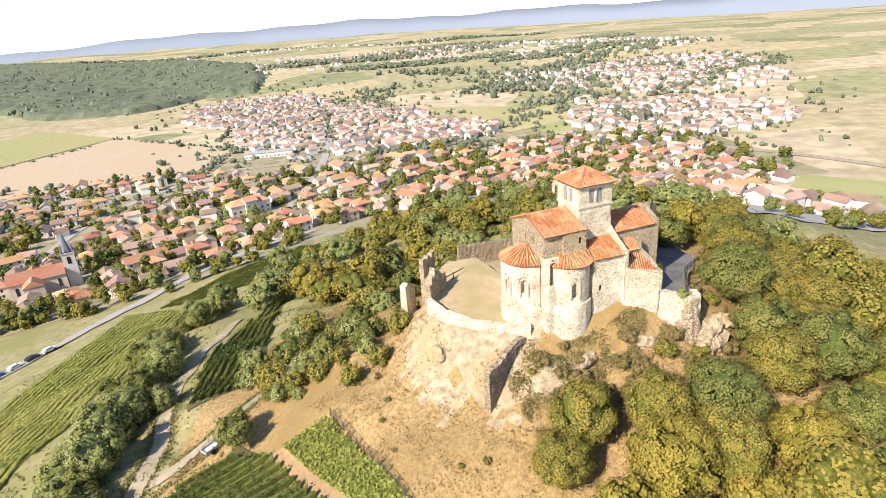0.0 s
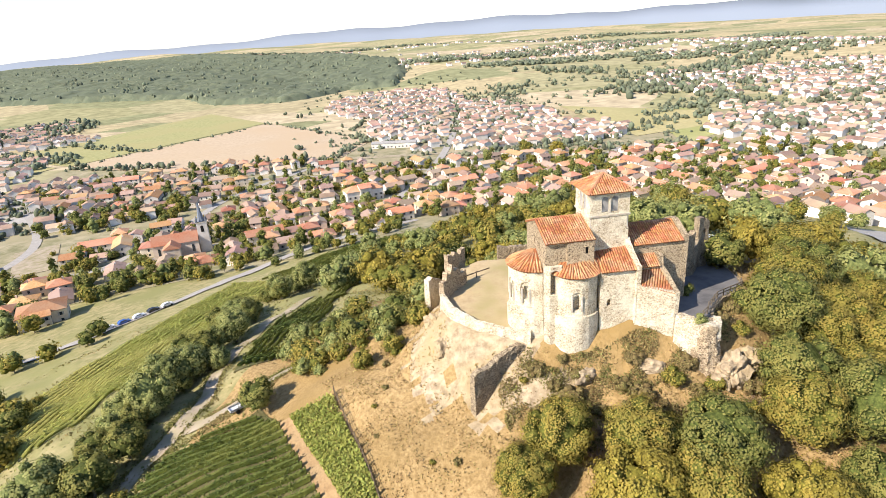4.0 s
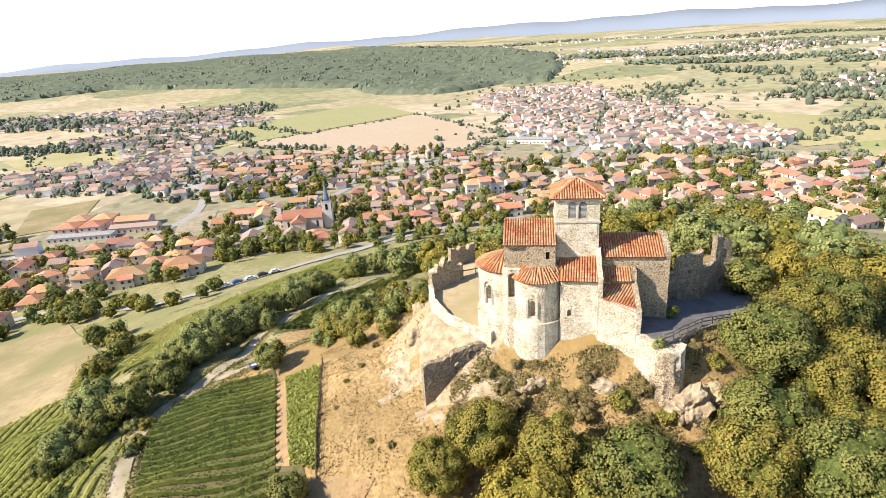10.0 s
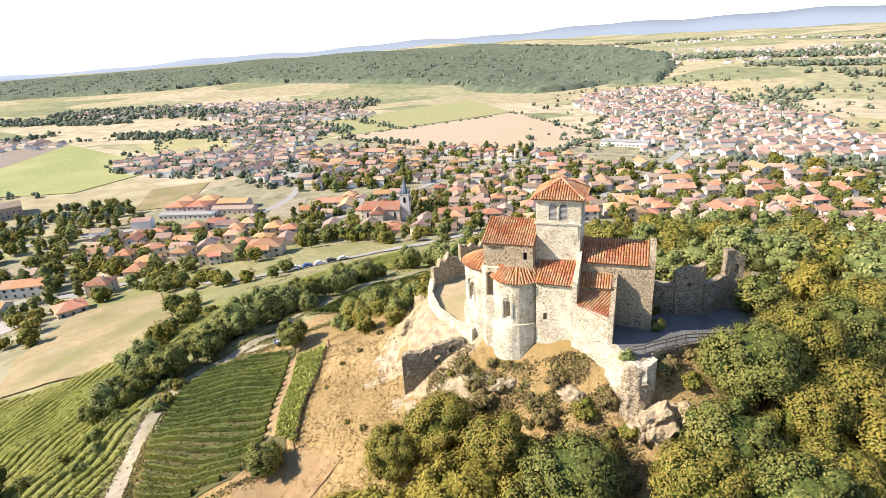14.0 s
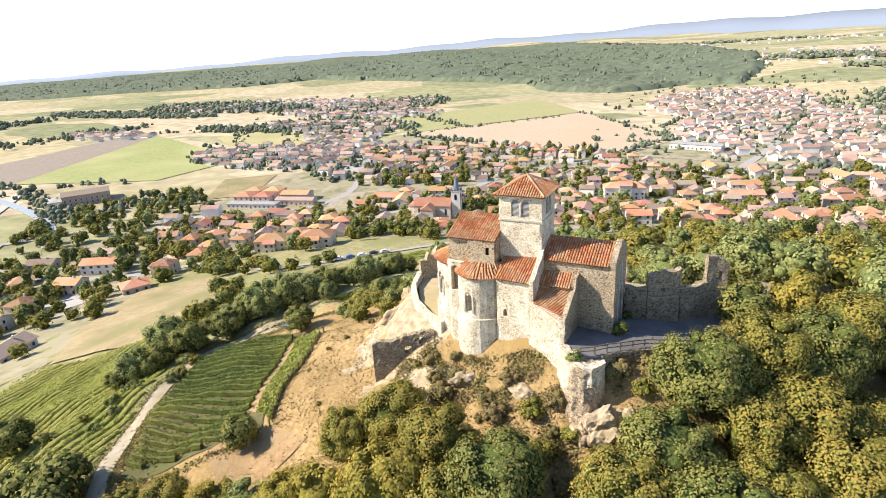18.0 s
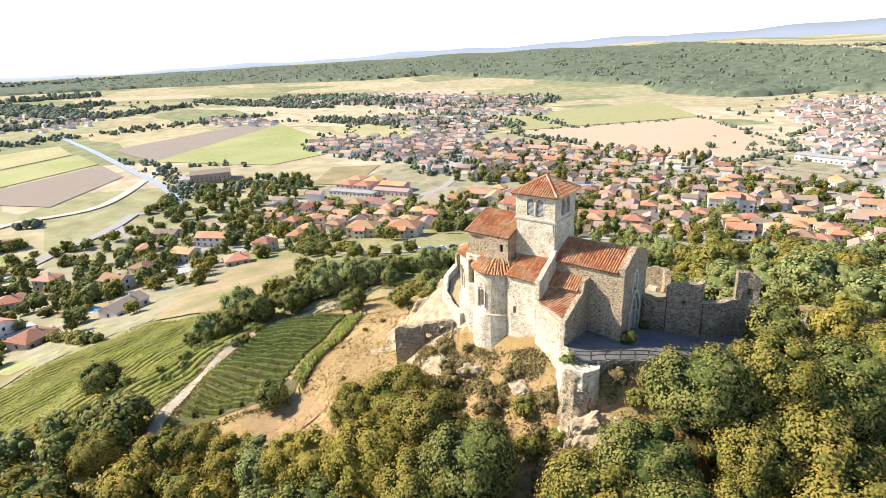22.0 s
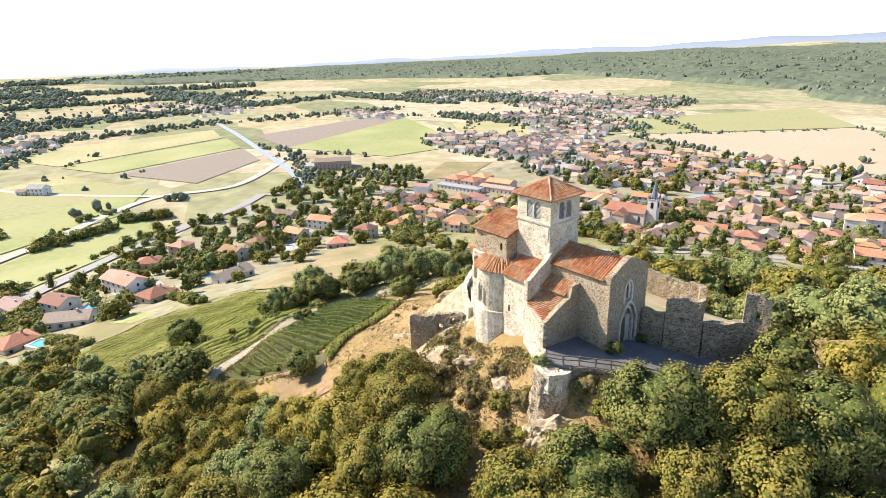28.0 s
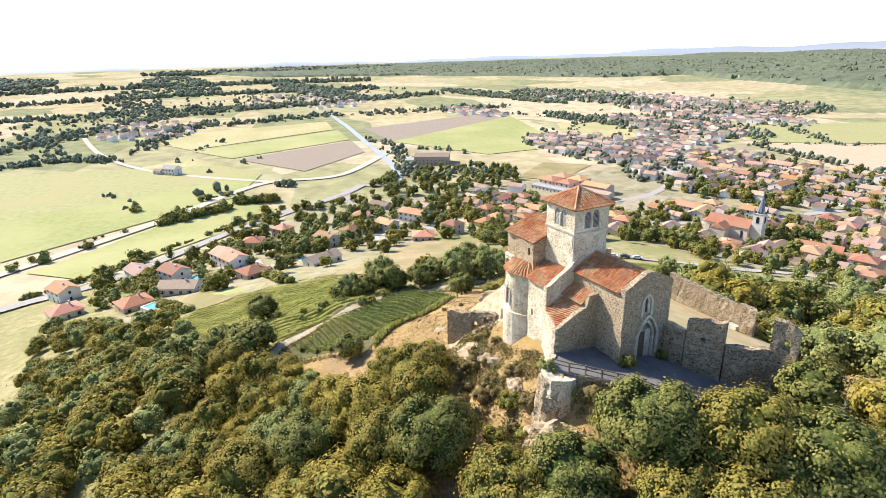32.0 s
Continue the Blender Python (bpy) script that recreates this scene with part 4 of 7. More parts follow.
MEADOW_GREEN = surf("pale meadow", (0.26, 0.255, 0.105), (0.35, 0.325, 0.145), 0.2, (0.33, 0.29, 0.13), 0.015, 1, 0.1)
MEADOW = surf("dry meadow", (0.27, 0.20, 0.10), (0.37, 0.285, 0.15), 0.4, (0.22, 0.19, 0.08), 0.05, 1, 0.2)

sheet("village_ground", [(-330, 175), (330, 190), (430, 560), (-350, 560)], LAWN, 0.15, 14, "patchy village gardens and yards")
sheet("village_ground", [(-150, -80), (-150, 40), (-330, 175), (-345, 40)], LAWN, 0.12, 8, "gardens and yards of the lower hamlet")
sheet("field", [(-347, 562), (-174, 779), (-32, 566), (-62, 488)], STUBBLE, 0.5, 14, "wide tan stubble field")
sheet("field", [(-347, 560), (-200, 540), (-64, 487), (-232, 496)], STUBBLE, 0.46, 14, "near edge of the tan stubble field")
sheet("field", [(-459, 278), (-453, 382), (-735, 496), (-600, 226)], PASTURE, 0.5, 14, "bright green pasture by the canal")
sheet("field", [(-600, 226), (-735, 496), (-800, 520), (-735, 240)], PLOUGH, 0.55, 14, "brown ploughed strip")
sheet("field", [(-481, 86), (-549, 172), (-637, 187), (-582, 40)], PLOUGH, 0.5, 14, "dark ploughed field")
sheet("field", [(-592, 36), (-646, 188), (-741, 203), (-668, 3)], PASTURE, 0.55, 14, "pale green strip field")
sheet("field", [(-680, 2), (-752, 200), (-850, 220), (-830, -60)], HAY, 0.5, 14, "yellow hay field")
sheet("field", [(-508, -63), (-561, 14), (-629, -1), (-551, -108)], HAY, 0.5, 14, "mown yellow meadow")
sheet("field", [(-327, -128), (-412, 12), (-491, 48), (-430, -146)], PASTURE, 0.5, 12, "open green meadow")
sheet("field", [(-430, -146), (-491, 48), (-560, 20), (-640, -220)], MEADOW_GREEN, 0.55, 14, "wide pale green meadow")
sheet("field", [(-255, -80), (-352, 34), (-408, 10), (-296, -112)], PASTURE, 0.5, 10, "narrow green meadow between two roads")
sheet("field", [(229, 462), (232, 708), (362, 575), (362, 497)], HAY, 0.5, 16, "golden field beyond the village")
sheet("field", [(250, 409), (294, 578), (358, 610), (345, 468)], PASTURE, 0.45, 16, "yellow-green meadow beyond the railway")
sheet("field", [(348, 441), (411, 514), (520, 560), (499, 505)], STUBBLE, 0.5, 16, "pale stubble field by a straight lane")
sheet("field", [(234, 151), (305, 191), (330, 150), (256, 105)], PASTURE, 0.4, 12, "mown green beside the station yard")
sheet("field", [(-180, 784), (-352, 570), (-470, 660), (-300, 960)], MEADOW_GREEN, 0.45, 16, "olive meadow below the woods")
sheet("field", [(-365, 570), (-460, 390), (-620, 500), (-510, 670)], HAY, 0.45, 16, "yellow stubble field")
sheet("field", [(-108, 26), (-124, 52), (-180, 98), (-204, 78)], MEADOW, 0.35, 4, "dry meadow below the vines")
sheet("field", [(-108, 26), (-204, 78), (-180, 38), (-146, 10)], MEADOW, 0.38, 4, "strip of parched grass")
sheet("garden", [(-163, -47), (-139, -40), (-150, -22), (-186, -31)], MEADOW, 0.3, 4, "parched lawn behind a hedge")
sheet("garden", [(-168, -33), (-151, -28), (-155, -20), (-172, -24)], PASTURE, 0.42, 4, "green vegetable beds")
sheet("garden", [(-196, -70), (-168, -62), (-160, -48), (-192, -52)], MEADOW, 0.3, 4, "dry lawn round a pool")
sheet("yard", [(-236, -26), (-206, -22), (-196, -6), (-226, -4)], YARD, 0.3, 4, "pale paved yard between houses")
sheet("yard", [(-262, 60), (-224, 52), (-220, 66), (-256, 76)], YARD, 0.3, 4, "pale paved yard between houses")
sheet("garden", [(-236, 0), (-206, 4), (-206, 22), (-240, 20)], MEADOW, 0.3, 4, "parched garden lawn")
sheet("car_park", [(-232, 240), (-212, 248), (-232, 296), (-254, 286)], TRACK, 0.4, 10, "pale sandy square")
sheet("yard", [(112, 66), (196, 62), (226, 104), (140, 118)], YARD, 0.4, 8, "pale yard east of the hill")
sheet("car_park", [(-304, 352), (-280, 356), (-278, 384), (-306, 380)], YARD, 0.4, 8, "pale paved square")
sheet("sports_ground", [(-350, 240), (-320, 262), (-356, 330), (-392, 300)], MEADOW, 0.4, 10, "dusty playing field")
sheet("parking", [(24, 15), (33, 12), (40, 34), (28, 36)], TRACK, 0.15, 2, "pale gravel parking under the trees")

ribbon("track", [(-30, -58), (-49.6, -33.7), (-57.6, -24.6), (-65, -13), (-71.3, 0), (-70.3, 9.5), (-66, 17.5), (-64.5, 26), (-63.8, 40), (-61, 52), (-50, 80)], 2.9, TRACK, 0.2, 2, "pale rutted dirt track past the vines")
ribbon("track", [(-66, 16), (-61.5, 15.4), (-55.6, 18), (-49, 22), (-43.3, 27), (-35.5, 34), (-27, 46)], 2.6, TRACK, 0.22, 2, "stony track climbing behind the hill")
ribbon("track", [(40, 34), (30, 24), (27, 14), (24, 8)], 4.0, TRACK, 0.12, 2, "gravel path from the parking to the terrace")
ribbon("road", [(-380, 92), (-330, 84), (-258, 92), (-215, 118), (-178, 112), (-145, 110), (-119, 130), (-97, 162), (-60, 200), (-10, 222)], 6, ROAD, 0.4, 4, "grey street at the foot of the hill")
ribbon("road", [(-240, -180), (-302, -124), (-373, -39), (-420, 5), (-451, 48), (-444, 106), (-505, 170), (-550, 206)], 8, PALE_ROAD, 0.70, 8, "straight pale country road")
ribbon("lane", [(-190, -190), (-235, -113), (-249, -70), (-315, -2), (-348, 42), (-370, 83), (-396, 112)], 8, ROAD, 0.70, 8, "grey lane along a hedge")
ribbon("road", [(-396, 112), (-330, 190), (-250, 226), (-180, 230), (-90, 262), (20, 300), (140, 330), (300, 350)], 6, ROAD, 0.45, 8, "village main street")
ribbon("road", [(-40, 255), (10, 380), (50, 520), (90, 720), (110, 950)], 7, ROAD, 0.6, 8, "long straight village street")
ribbon("road", [(-451, 48), (-560, -40), (-700, -90), (-900, -120)], 6, PALE_ROAD, 0.66, 12, "side road across the meadows")
ribbon("street", [(-250, 226), (-246, 290), (-282, 360), (-335, 430)], 6, ROAD, 0.42, 8, "grey street past the square")
ribbon("street", [(-180, 230), (-160, 300), (-140, 380), (-70, 474)], 6, ROAD, 0.43, 8, "grey village street")
ribbon("street", [(20, 300), (60, 250), (110, 205)], 6, ROAD, 0.44, 8, "grey street climbing to the hill")
ribbon("street", [(140, 330), (165, 390), (200, 425)], 6, ROAD, 0.44, 8, "grey street to the railway")
ribbon("street", [(-200, 480), (-140, 430), (-40, 410), (60, 400), (150, 370)], 5, ROAD, 0.41, 8, "grey back street")
ribbon("railway", [(-60, 480), (60, 462), (136, 449), (242, 406), (300, 340), (340, 279), (369, 179), (370, 60)], 9, TRACK, 0.4, 8, "pale railway bed behind the village")
ribbon("lane", [(309, 374), (399, 440), (517, 535), (760, 700)], 5, TRACK, 0.45, 10, "pale straight lane between fields")
ribbon("canal", [(-980, 262), (-850, 240), (-753, 224), (-585, 192), (-475, 171), (-410, 152), (-356, 121)], 7.5, WATER, 0.75, 10, "pale glinting canal", "structure")


def inside(p, poly):
    x, y = p
    c = False
    for (x0, y0), (x1, y1) in zip(poly, poly[1:] + poly[:1]):
        if (y0 > y) != (y1 > y) and x < (x1 - x0) * (y - y0) / (y1 - y0) + x0:
            c = not c
    return c


def leaf_quad(verts, faces, p, size, rnd):
    n = Vector((rnd.gauss(-0.4, 0.7), rnd.gauss(-0.25, 0.7), rnd.gauss(0.9, 0.6))).normalized()
    t = n.orthogonal().normalized()
    b = n.cross(t)
    a = rnd.uniform(0, 6.28)
    t, b = t * math.cos(a) + b * math.sin(a), b * math.cos(a) - t * math.sin(a)
    k = len(verts)
    s = size * rnd.uniform(0.7, 1.3)
    p = Vector(p)
    verts += [p - t * s * 0.5, p + b * s * 0.35 + n * s * 0.08, p + t * s * 0.5, p - b * s * 0.35 + n * s * 0.08]
    faces.append((k, k + 1, k + 2, k + 3))


def vineyard(name, poly, way, gap, high, wide, mat, label, dense=5.0, size=0.34, seed=1):
    """Rows of vines across a plan outline, each row a part, on a bed of soil."""
    rnd = random.Random(seed)
    th = math.atan2(way[1], way[0])
    c, s = math.cos(th), math.sin(th)
    uv = [(x * c + y * s, -x * s + y * c) for x, y in poly]
    top = new(name)
    tagged(top, label, "vineyard")
    v = min(q for _, q in uv) + gap / 2
    while v < max(q for _, q in uv):
        cuts = sorted(ua + (ub - ua) * (v - va) / (vb - va) for (ua, va), (ub, vb) in zip(uv, uv[1:] + uv[:1]) if (va - v) * (vb - v) < 0)
        if len(cuts) >= 2 and cuts[-1] - cuts[0] > 1.5:
            verts, faces = [], []
            u0, u1 = cuts[0], cuts[-1]
            n = max(2, int((u1 - u0) / 1.2))
            for k in range(n + 1):
                u = u0 + (u1 - u0) * k / n
                x, y = u * c - v * s, u * s + v * c
                z = gz(x, y)
                w = wide * rnd.uniform(0.22, 0.36)
                h = high * rnd.uniform(0.62, 0.82)
                for o, q in ((-w, 0.25), (-w * 0.8, h * 0.85), (0, h), (w * 0.8, h * 0.85), (w, 0.25)):
                    verts.append(Vector((x - s * o, y + c * o, z + q)))
            for k in range(n):
                for q in range(4):
                    faces.append((5 * k + q, 5 * k + q + 1, 5 * k + q + 6, 5 * k + q + 5))
            for _ in range(int((u1 - u0) * dense)):
                u, o = rnd.uniform(u0, u1), rnd.gauss(0, wide * 0.30)
                x, y = u * c - (v + o) * s, u * s + (v + o) * c
                leaf_quad(verts, faces, (x, y, gz(x, y) + high * rnd.uniform(0.35, 1.12)), size, rnd)
            ob_from("trellis", verts, faces, mat, top)
        v += gap
    return top


VINE1 = [(-69.5, 1.5), (-66.0, 9.0), (-53.0, 12.0), (-47.5, 5.8), (-39.0, -13.0), (-37.0, -18.0), (-42.0, -22.0), (-52.5, -25.5), (-59.8, -16.0)]
sheet("vineyard_soil", [(-71, 0), (-51.5, 13), (-33, -17), (-51, -28)], SHADED_VINE_SOIL, 0.12, 1.5, "bare soil between vine rows")
vineyard("vineyard", VINE1, (1.0, 0.04), 1.6, 1.5, 0.95, VINE, "green vineyard in neat rows beside the dirt track", 20, 0.30, 1)
sheet("vineyard_soil", [(-66, -12), (-58, -32), (-100, -48), (-112, -6)], VINE_EARTH, 0.10, 2.0, "soil of the lower vineyard")
sheet("vineyard_soil", [(-66, -12), (-112, -6), (-113, 24), (-80, 8)], VINE_EARTH, 0.12, 2.0, "soil of the lower vineyard")
sheet("vineyard_soil", [(-112, -6), (-100, -48), (-136, -46), (-147, -19)], VINE_EARTH, 0.12, 2.0, "soil of the lower vineyard")
sheet("vineyard_soil", [(-112, -6), (-147, -19), (-140, 8), (-113, 24)], VINE_EARTH, 0.12, 2.0, "soil of the lower vineyard")
vineyard("vineyard", [(-69, -12), (-61, -25), (-63, -33), (-82, -39), (-132, -46), (-146, -19), (-139, 8), (-111, 24), (-81, 6)], (-0.10, 0.995), 2.3, 0.95, 1.75, VINE_PALE, "sunlit vineyard rows on the lower slope", 9, 0.42, 2)
sheet("vineyard_soil", [(-99, 30), (-128, 46), (-119, 72), (-88, 50)], VINE_EARTH, 0.15, 2.5, "soil under yellow-green vines")
sheet("vineyard_soil", [(-88, 50), (-119, 72), (-91, 152), (-66, 128)], VINE_EARTH, 0.15, 2.5, "soil under yellow-green vines")
vineyard("vineyard", [(-118, 71), (-104, 89), (-91, 152), (-66, 128), (-78, 75), (-87, 50), (-98, 31), (-111, 25), (-126, 46)], (0.35, 0.94), 1.9, 1.0, 1.6, VINE_PALE, "yellow-green vineyard on the east slope", 5, 0.46, 3)
sheet("vineyard_soil", [(-60, 30), (-50, 32), (-38, 84), (-57, 54)], SHADED_VINE_SOIL, 0.15, 2, "soil between the tracks")
vineyard("vineyard", [(-60, 32), (-51, 31), (-44, 52), (-39, 84), (-46, 76), (-57.5, 52)], (0.35, 0.94), 1.5, 1.3, 0.8, VINE, "small dark vineyard between two tracks", 9, 0.36, 4)
vineyard("vineyard", [(-40, 32), (-30, 44), (-12, 58), (0, 52), (-14, 42), (-28, 30)], (0.8, 0.6), 1.9, 1.3, 0.8, VINE, "terraced vine rows behind the hill", 6, 0.42, 5)
vineyard("vineyard", [(-80, 146), (-40, 132), (-8, 150), (-24, 176), (-50, 172)], (0.85, 0.5), 2.2, 1.4, 0.9, VINE, "vineyard above the village gardens", 4, 0.55, 6)

# hedge strip and wire fence along the vines
sheet("bare_strip", [(-47.4, 5.6), (-45.2, 5.4), (-36.4, -14.4), (-38.8, -13.6)], REDSOIL, 0.2, 1.5, "red-brown bare strip beside the vines")
sheet("bare_strip", [(-37.5, -17.5), (-31.5, -16.0), (-24.0, -17.5), (-27.0, -23.5)], REDSOIL, 0.12, 1.5, "bare orange earth at the fence end")
sheet("bare_strip", [(-37.5, -17.5), (-27.0, -23.5), (-33.0, -25.0), (-39.5, -22.0)], REDSOIL, 0.12, 1.5, "bare orange earth at the fence end")
rng = np.random.default_rng(21)
u, w = rng.random(9000), rng.random(9000)
hx = (-45.4 + 8.9 * u) * (1 - w) + (-38.6 + 6.4 * u) * w
hy = (5.2 - 19.4 * u) * (1 - w) + (4.2 - 19.8 * u) * w
hz = lie(hx, hy) + np.abs(rng.normal(0.45, 0.25, 9000))
tagged(quads("weed_strip", np.c_[hx, hy, hz], rng.normal(size=(9000, 3)) + [-0.4, -0.3, 1.2], 0.40, VINE_PALE, rng), "strip of tall green weeds beside the fence", "weeds", "", "stuff")
wf = new("wire_fence")
tagged(wf, "dark post and wire fence down the dry slope", "fence")
prev = None
for k in range(13):
    x, y = -38.2 + 6.2 * k / 12, 4.4 - 20.6 * k / 12
    z = gz(x, y)
    part("post", block(x - 0.08, x + 0.08, y - 0.08, y + 0.08, z - 0.3, z + 1.35), WOOD, wf)
    if prev:
        for h in (0.5, 0.9, 1.25):
            a, b = Vector((prev[0], prev[1], prev[2] + h)), Vector((x, y, z + h))
            o = Vector((0.02, 0.01, 0.03))
            ob_from("wire", [a - o, a + o, b + o, b - o, a + Vector((0, 0, 0.05)), b + Vector((0, 0, 0.05))], [(0, 1, 2, 3), (0, 4, 5, 3), (1, 4, 5, 2)], WOOD, wf)
    prev = (x, y, z)


# ---- the village ----
def house(name, w, d, h, rise, wall, roof, hip=False, floors=2, label="", seed=0, shutters=None):
    """A house about its own origin: walls, tiled roof with eaves, chimney, a door and framed windows."""
    rnd = random.Random(seed)
    top = new(name)
    tagged(top, label, "house", "village houses")
    bm = bmesh.new()
    x, y = w / 2, d / 2
    if hip:
        block(-x, x, -y, y, -1.5, h, bm)
    else:
        v = [bm.verts.new(p) for s in (-x, x) for p in ((s, -y, -1.5), (s, y, -1.5), (s, y, h), (s, 0, h + rise * 0.97), (s, -y, h))]
        bm.faces.new(v[:5])
        bm.faces.new(v[5:][::-1])
        for i in range(5):
            j = (i + 1) % 5
            bm.faces.new((v[i], v[i + 5], v[j + 5], v[j]))
    part("wall", bm, wall, top)
    o, t = 0.5, 0.18
    ex, ey, ez = x + o, y + o, h - o * rise / y
    bm = bmesh.new()
    if hip:
        rx = max(x - y, 0.3)
        lo = [bm.verts.new(p) for p in ((-ex, -ey, ez), (ex, -ey, ez), (ex, ey, ez), (-ex, ey, ez))]
        hi = [bm.verts.new((q.co.x, q.co.y, q.co.z + t)) for q in lo]
        ra, rb = bm.verts.new((-rx, 0, h + rise + t)), bm.verts.new((rx, 0, h + rise + t))
        bm.faces.new(lo[::-1])
        for i in range(4):
            j = (i + 1) % 4
            bm.faces.new((lo[i], lo[j], hi[j], hi[i]))
        bm.faces.new((hi[0], hi[1], rb, ra))
        bm.faces.new((hi[2], hi[3], ra, rb))
        bm.faces.new((hi[1], hi[2], rb))
        bm.faces.new((hi[3], hi[0], ra))
    else:
        prof = [(-ey, ez), (0, h + rise), (ey, ez), (ey, ez + t), (0, h + rise + t), (-ey, ez + t)]
        a = [bm.verts.new((-ex, p, q)) for p, q in prof]
        b = [bm.verts.new((ex, p, q)) for p, q in prof]
        for i in range(6):
            j = (i + 1) % 6
            bm.faces.new((a[i], b[i], b[j], a[j]))
        for c in (a, b):
            bm.faces.new((c[0], c[1], c[4], c[5]))
            bm.faces.new((c[1], c[2], c[3], c[4]))
    part("roof", bm, roof, top)
    part("chimney", block(x * 0.4 - 0.35, x * 0.4 + 0.35, -0.4 - 0.3, -0.4 + 0.3, h, h + rise + 0.9), wall, top)
    for f in range(floors):
        z = 0.9 + f * 2.8
        for s in (-1, 1):
            n = max(2, int(w / 3.6))
            for k in range(n):
                u = -x + w * (k + 0.5) / n
                if f == 0 and k == n // 2 and s < 0:
                    part("door", block(u - 0.5, u + 0.5, s * y - 0.06, s * y + 0.06, 0, 2.1), WOOD, top)
                else:
                    win = part("window", block(u - 0.5, u + 0.5, s * y - 0.05, s * y + 0.05, z, z + 1.35), GLASS, top)
                    if f == floors - 1 and s < 0:
                        for q in (-1, 1):
                            part("shutter", block(u + q * 0.8 - 0.27, u + q * 0.8 + 0.27, s * y - 0.08, s * y + 0.08, z, z + 1.35), shutters or LOUVRE, win)
        u = 0.0
        for s in (-1, 1):
            part("window", block(s * x - 0.05, s * x + 0.05, u - 0.5, u + 0.5, z, z + 1.35), GLASS, top)
    return top


kinds = [
    house("house", 12, 9, 5.4, 2.0, WHITE_WALL, HOUSE_TILE, False, 2, "white rendered house with orange tiled gable roof", 1),
    house("house", 11, 10, 3.2, 2.0, CREAM_WALL, HOUSE_TILE, True, 1, "cream bungalow with hipped tiled roof", 2),
    house("house", 15, 9, 3.2, 2.0, WHITE_WALL, BROWN_TILE, False, 1, "long white bungalow with brown tiled roof", 3),
    house("house", 10, 9, 6.0, 2.0, CREAM_WALL, HOUSE_TILE, True, 2, "tall cream village house with hipped tiled roof", 4),
    house("house", 20, 10, 5.6, 2.2, WHITE_WALL, HOUSE_TILE, False, 2, "long white terrace house with tiled roof", 5),
    house("house", 9, 8, 5.2, 1.9, PINK_WALL, BROWN_TILE, False, 2, "rose house with weathered tiled roof", 6),
]
rnd = random.Random(5)
taken = []


# the streets and squares stay open
for line in ([(-396, 112), (-330, 190), (-250, 226), (-180, 230), (-90, 262), (20, 300), (140, 330), (300, 350)], [(-40, 255), (10, 380), (50, 520), (90, 720), (110, 950)], [(-250, 226), (-246, 290), (-282, 360), (-335, 430)], [(-180, 230), (-160, 300), (-140, 380), (-70, 474)], [(20, 300), (60, 250), (110, 205)], [(140, 330), (165, 390), (200, 425)], [(-200, 480), (-140, 430), (-40, 410), (60, 400), (150, 370)], [(-60, 480), (60, 462), (136, 449), (242, 406), (300, 340), (340, 279), (369, 179)], [(-258, 92), (-215, 118), (-178, 112), (-145, 110), (-119, 130), (-97, 162), (-60, 200), (-10, 222)]):
    for (ax, ay), (bx, by) in zip(line, line[1:]):
        k = max(1, int(math.hypot(bx - ax, by - ay) / 6))
        taken += [(ax + (bx - ax) * q / k, ay + (by - ay) * q / k, 2.4) for q in range(k + 1)]
taken += [(-227, 254, 12), (-237, 282, 12), (-350, 270, 26), (-365, 300, 20), (-292, 367, 14)]


def free(x, y, r):
    for a, b, c in taken:
        d = x - a
        if -26 < d - r < 60 or -60 < d + r < 26:
            if d * d + (y - b) ** 2 <= (r + c) ** 2:
                return False
    return True


def put_house(k, x, y, turn):
    taken.append((x, y, 8.5 if k in (4, 2) else 6.5))
    return copy_thing(kinds[k], pose(x, y, gz(x, y) + 0.15, 0, 0, turn))


def hall(name, parts, x, y, turn, label, cat, r):
    """A larger building of gabled blocks: (dx, dy, w, d, h, rise, wall, roof, hip) each."""
    top = new(name)
    tagged(top, label, cat)
    for dx, dy, w, d, h, rise, wall, roof, hip in parts:
        b = house("wing", w, d, h, rise, wall, roof, hip, max(1, int(h / 2.9)))
        for ob in list(b.children):
            if ob.name.startswith("chimney"):
                bpy.data.objects.remove(ob)
                continue
            for q in ob.children:
                q.parent = ob
            ob.data.transform(Matrix.Translation((dx, dy, 0)))
            for q in ob.children:
                q.data.transform(Matrix.Translation((dx, dy, 0)))
            ob.parent = top
        bpy.data.objects.remove(b)
    top.matrix_world = pose(x, y, gz(x, y) + 0.15, 0, 0, turn)
    taken.append((x, y, r))
    return top


for x, y in ((-193, 150), (-169, 157)):
    hall("apartment_block", [(0, 0, 17, 13, 6.4, 2.6, CREAM_WALL, HOUSE_TILE, True), (0, -7.0, 6, 3, 6.0, 1.4, WHITE_WALL, HOUSE_TILE, False)], x, y, 24, "two-storey cream apartment block with hipped tile roof", "apartment block", 11)
hall("school", [(-24, 8, 14, 14, 6.2, 2.2, PINK_WALL, HOUSE_TILE, True), (-8, 8, 14, 14, 6.2, 2.2, PINK_WALL, HOUSE_TILE, True), (-24, -8, 14, 14, 6, 2.2, PINK_WALL, HOUSE_TILE, True), (-8, -8, 14, 14, 6, 2.2, PINK_WALL, HOUSE_TILE, True), (14, 2, 22, 12, 5, 2.0, PINK_WALL, HOUSE_TILE, False), (20, -12, 30, 9, 4, 1.4, PINK_WALL, BROWN_TILE, False), (-10, -22, 40, 8, 3.4, 0.6, WHITE_WALL, GREY_ROOF, True)], -288, 258, 14, "rose school with many tiled pyramid roofs", "school", 46)
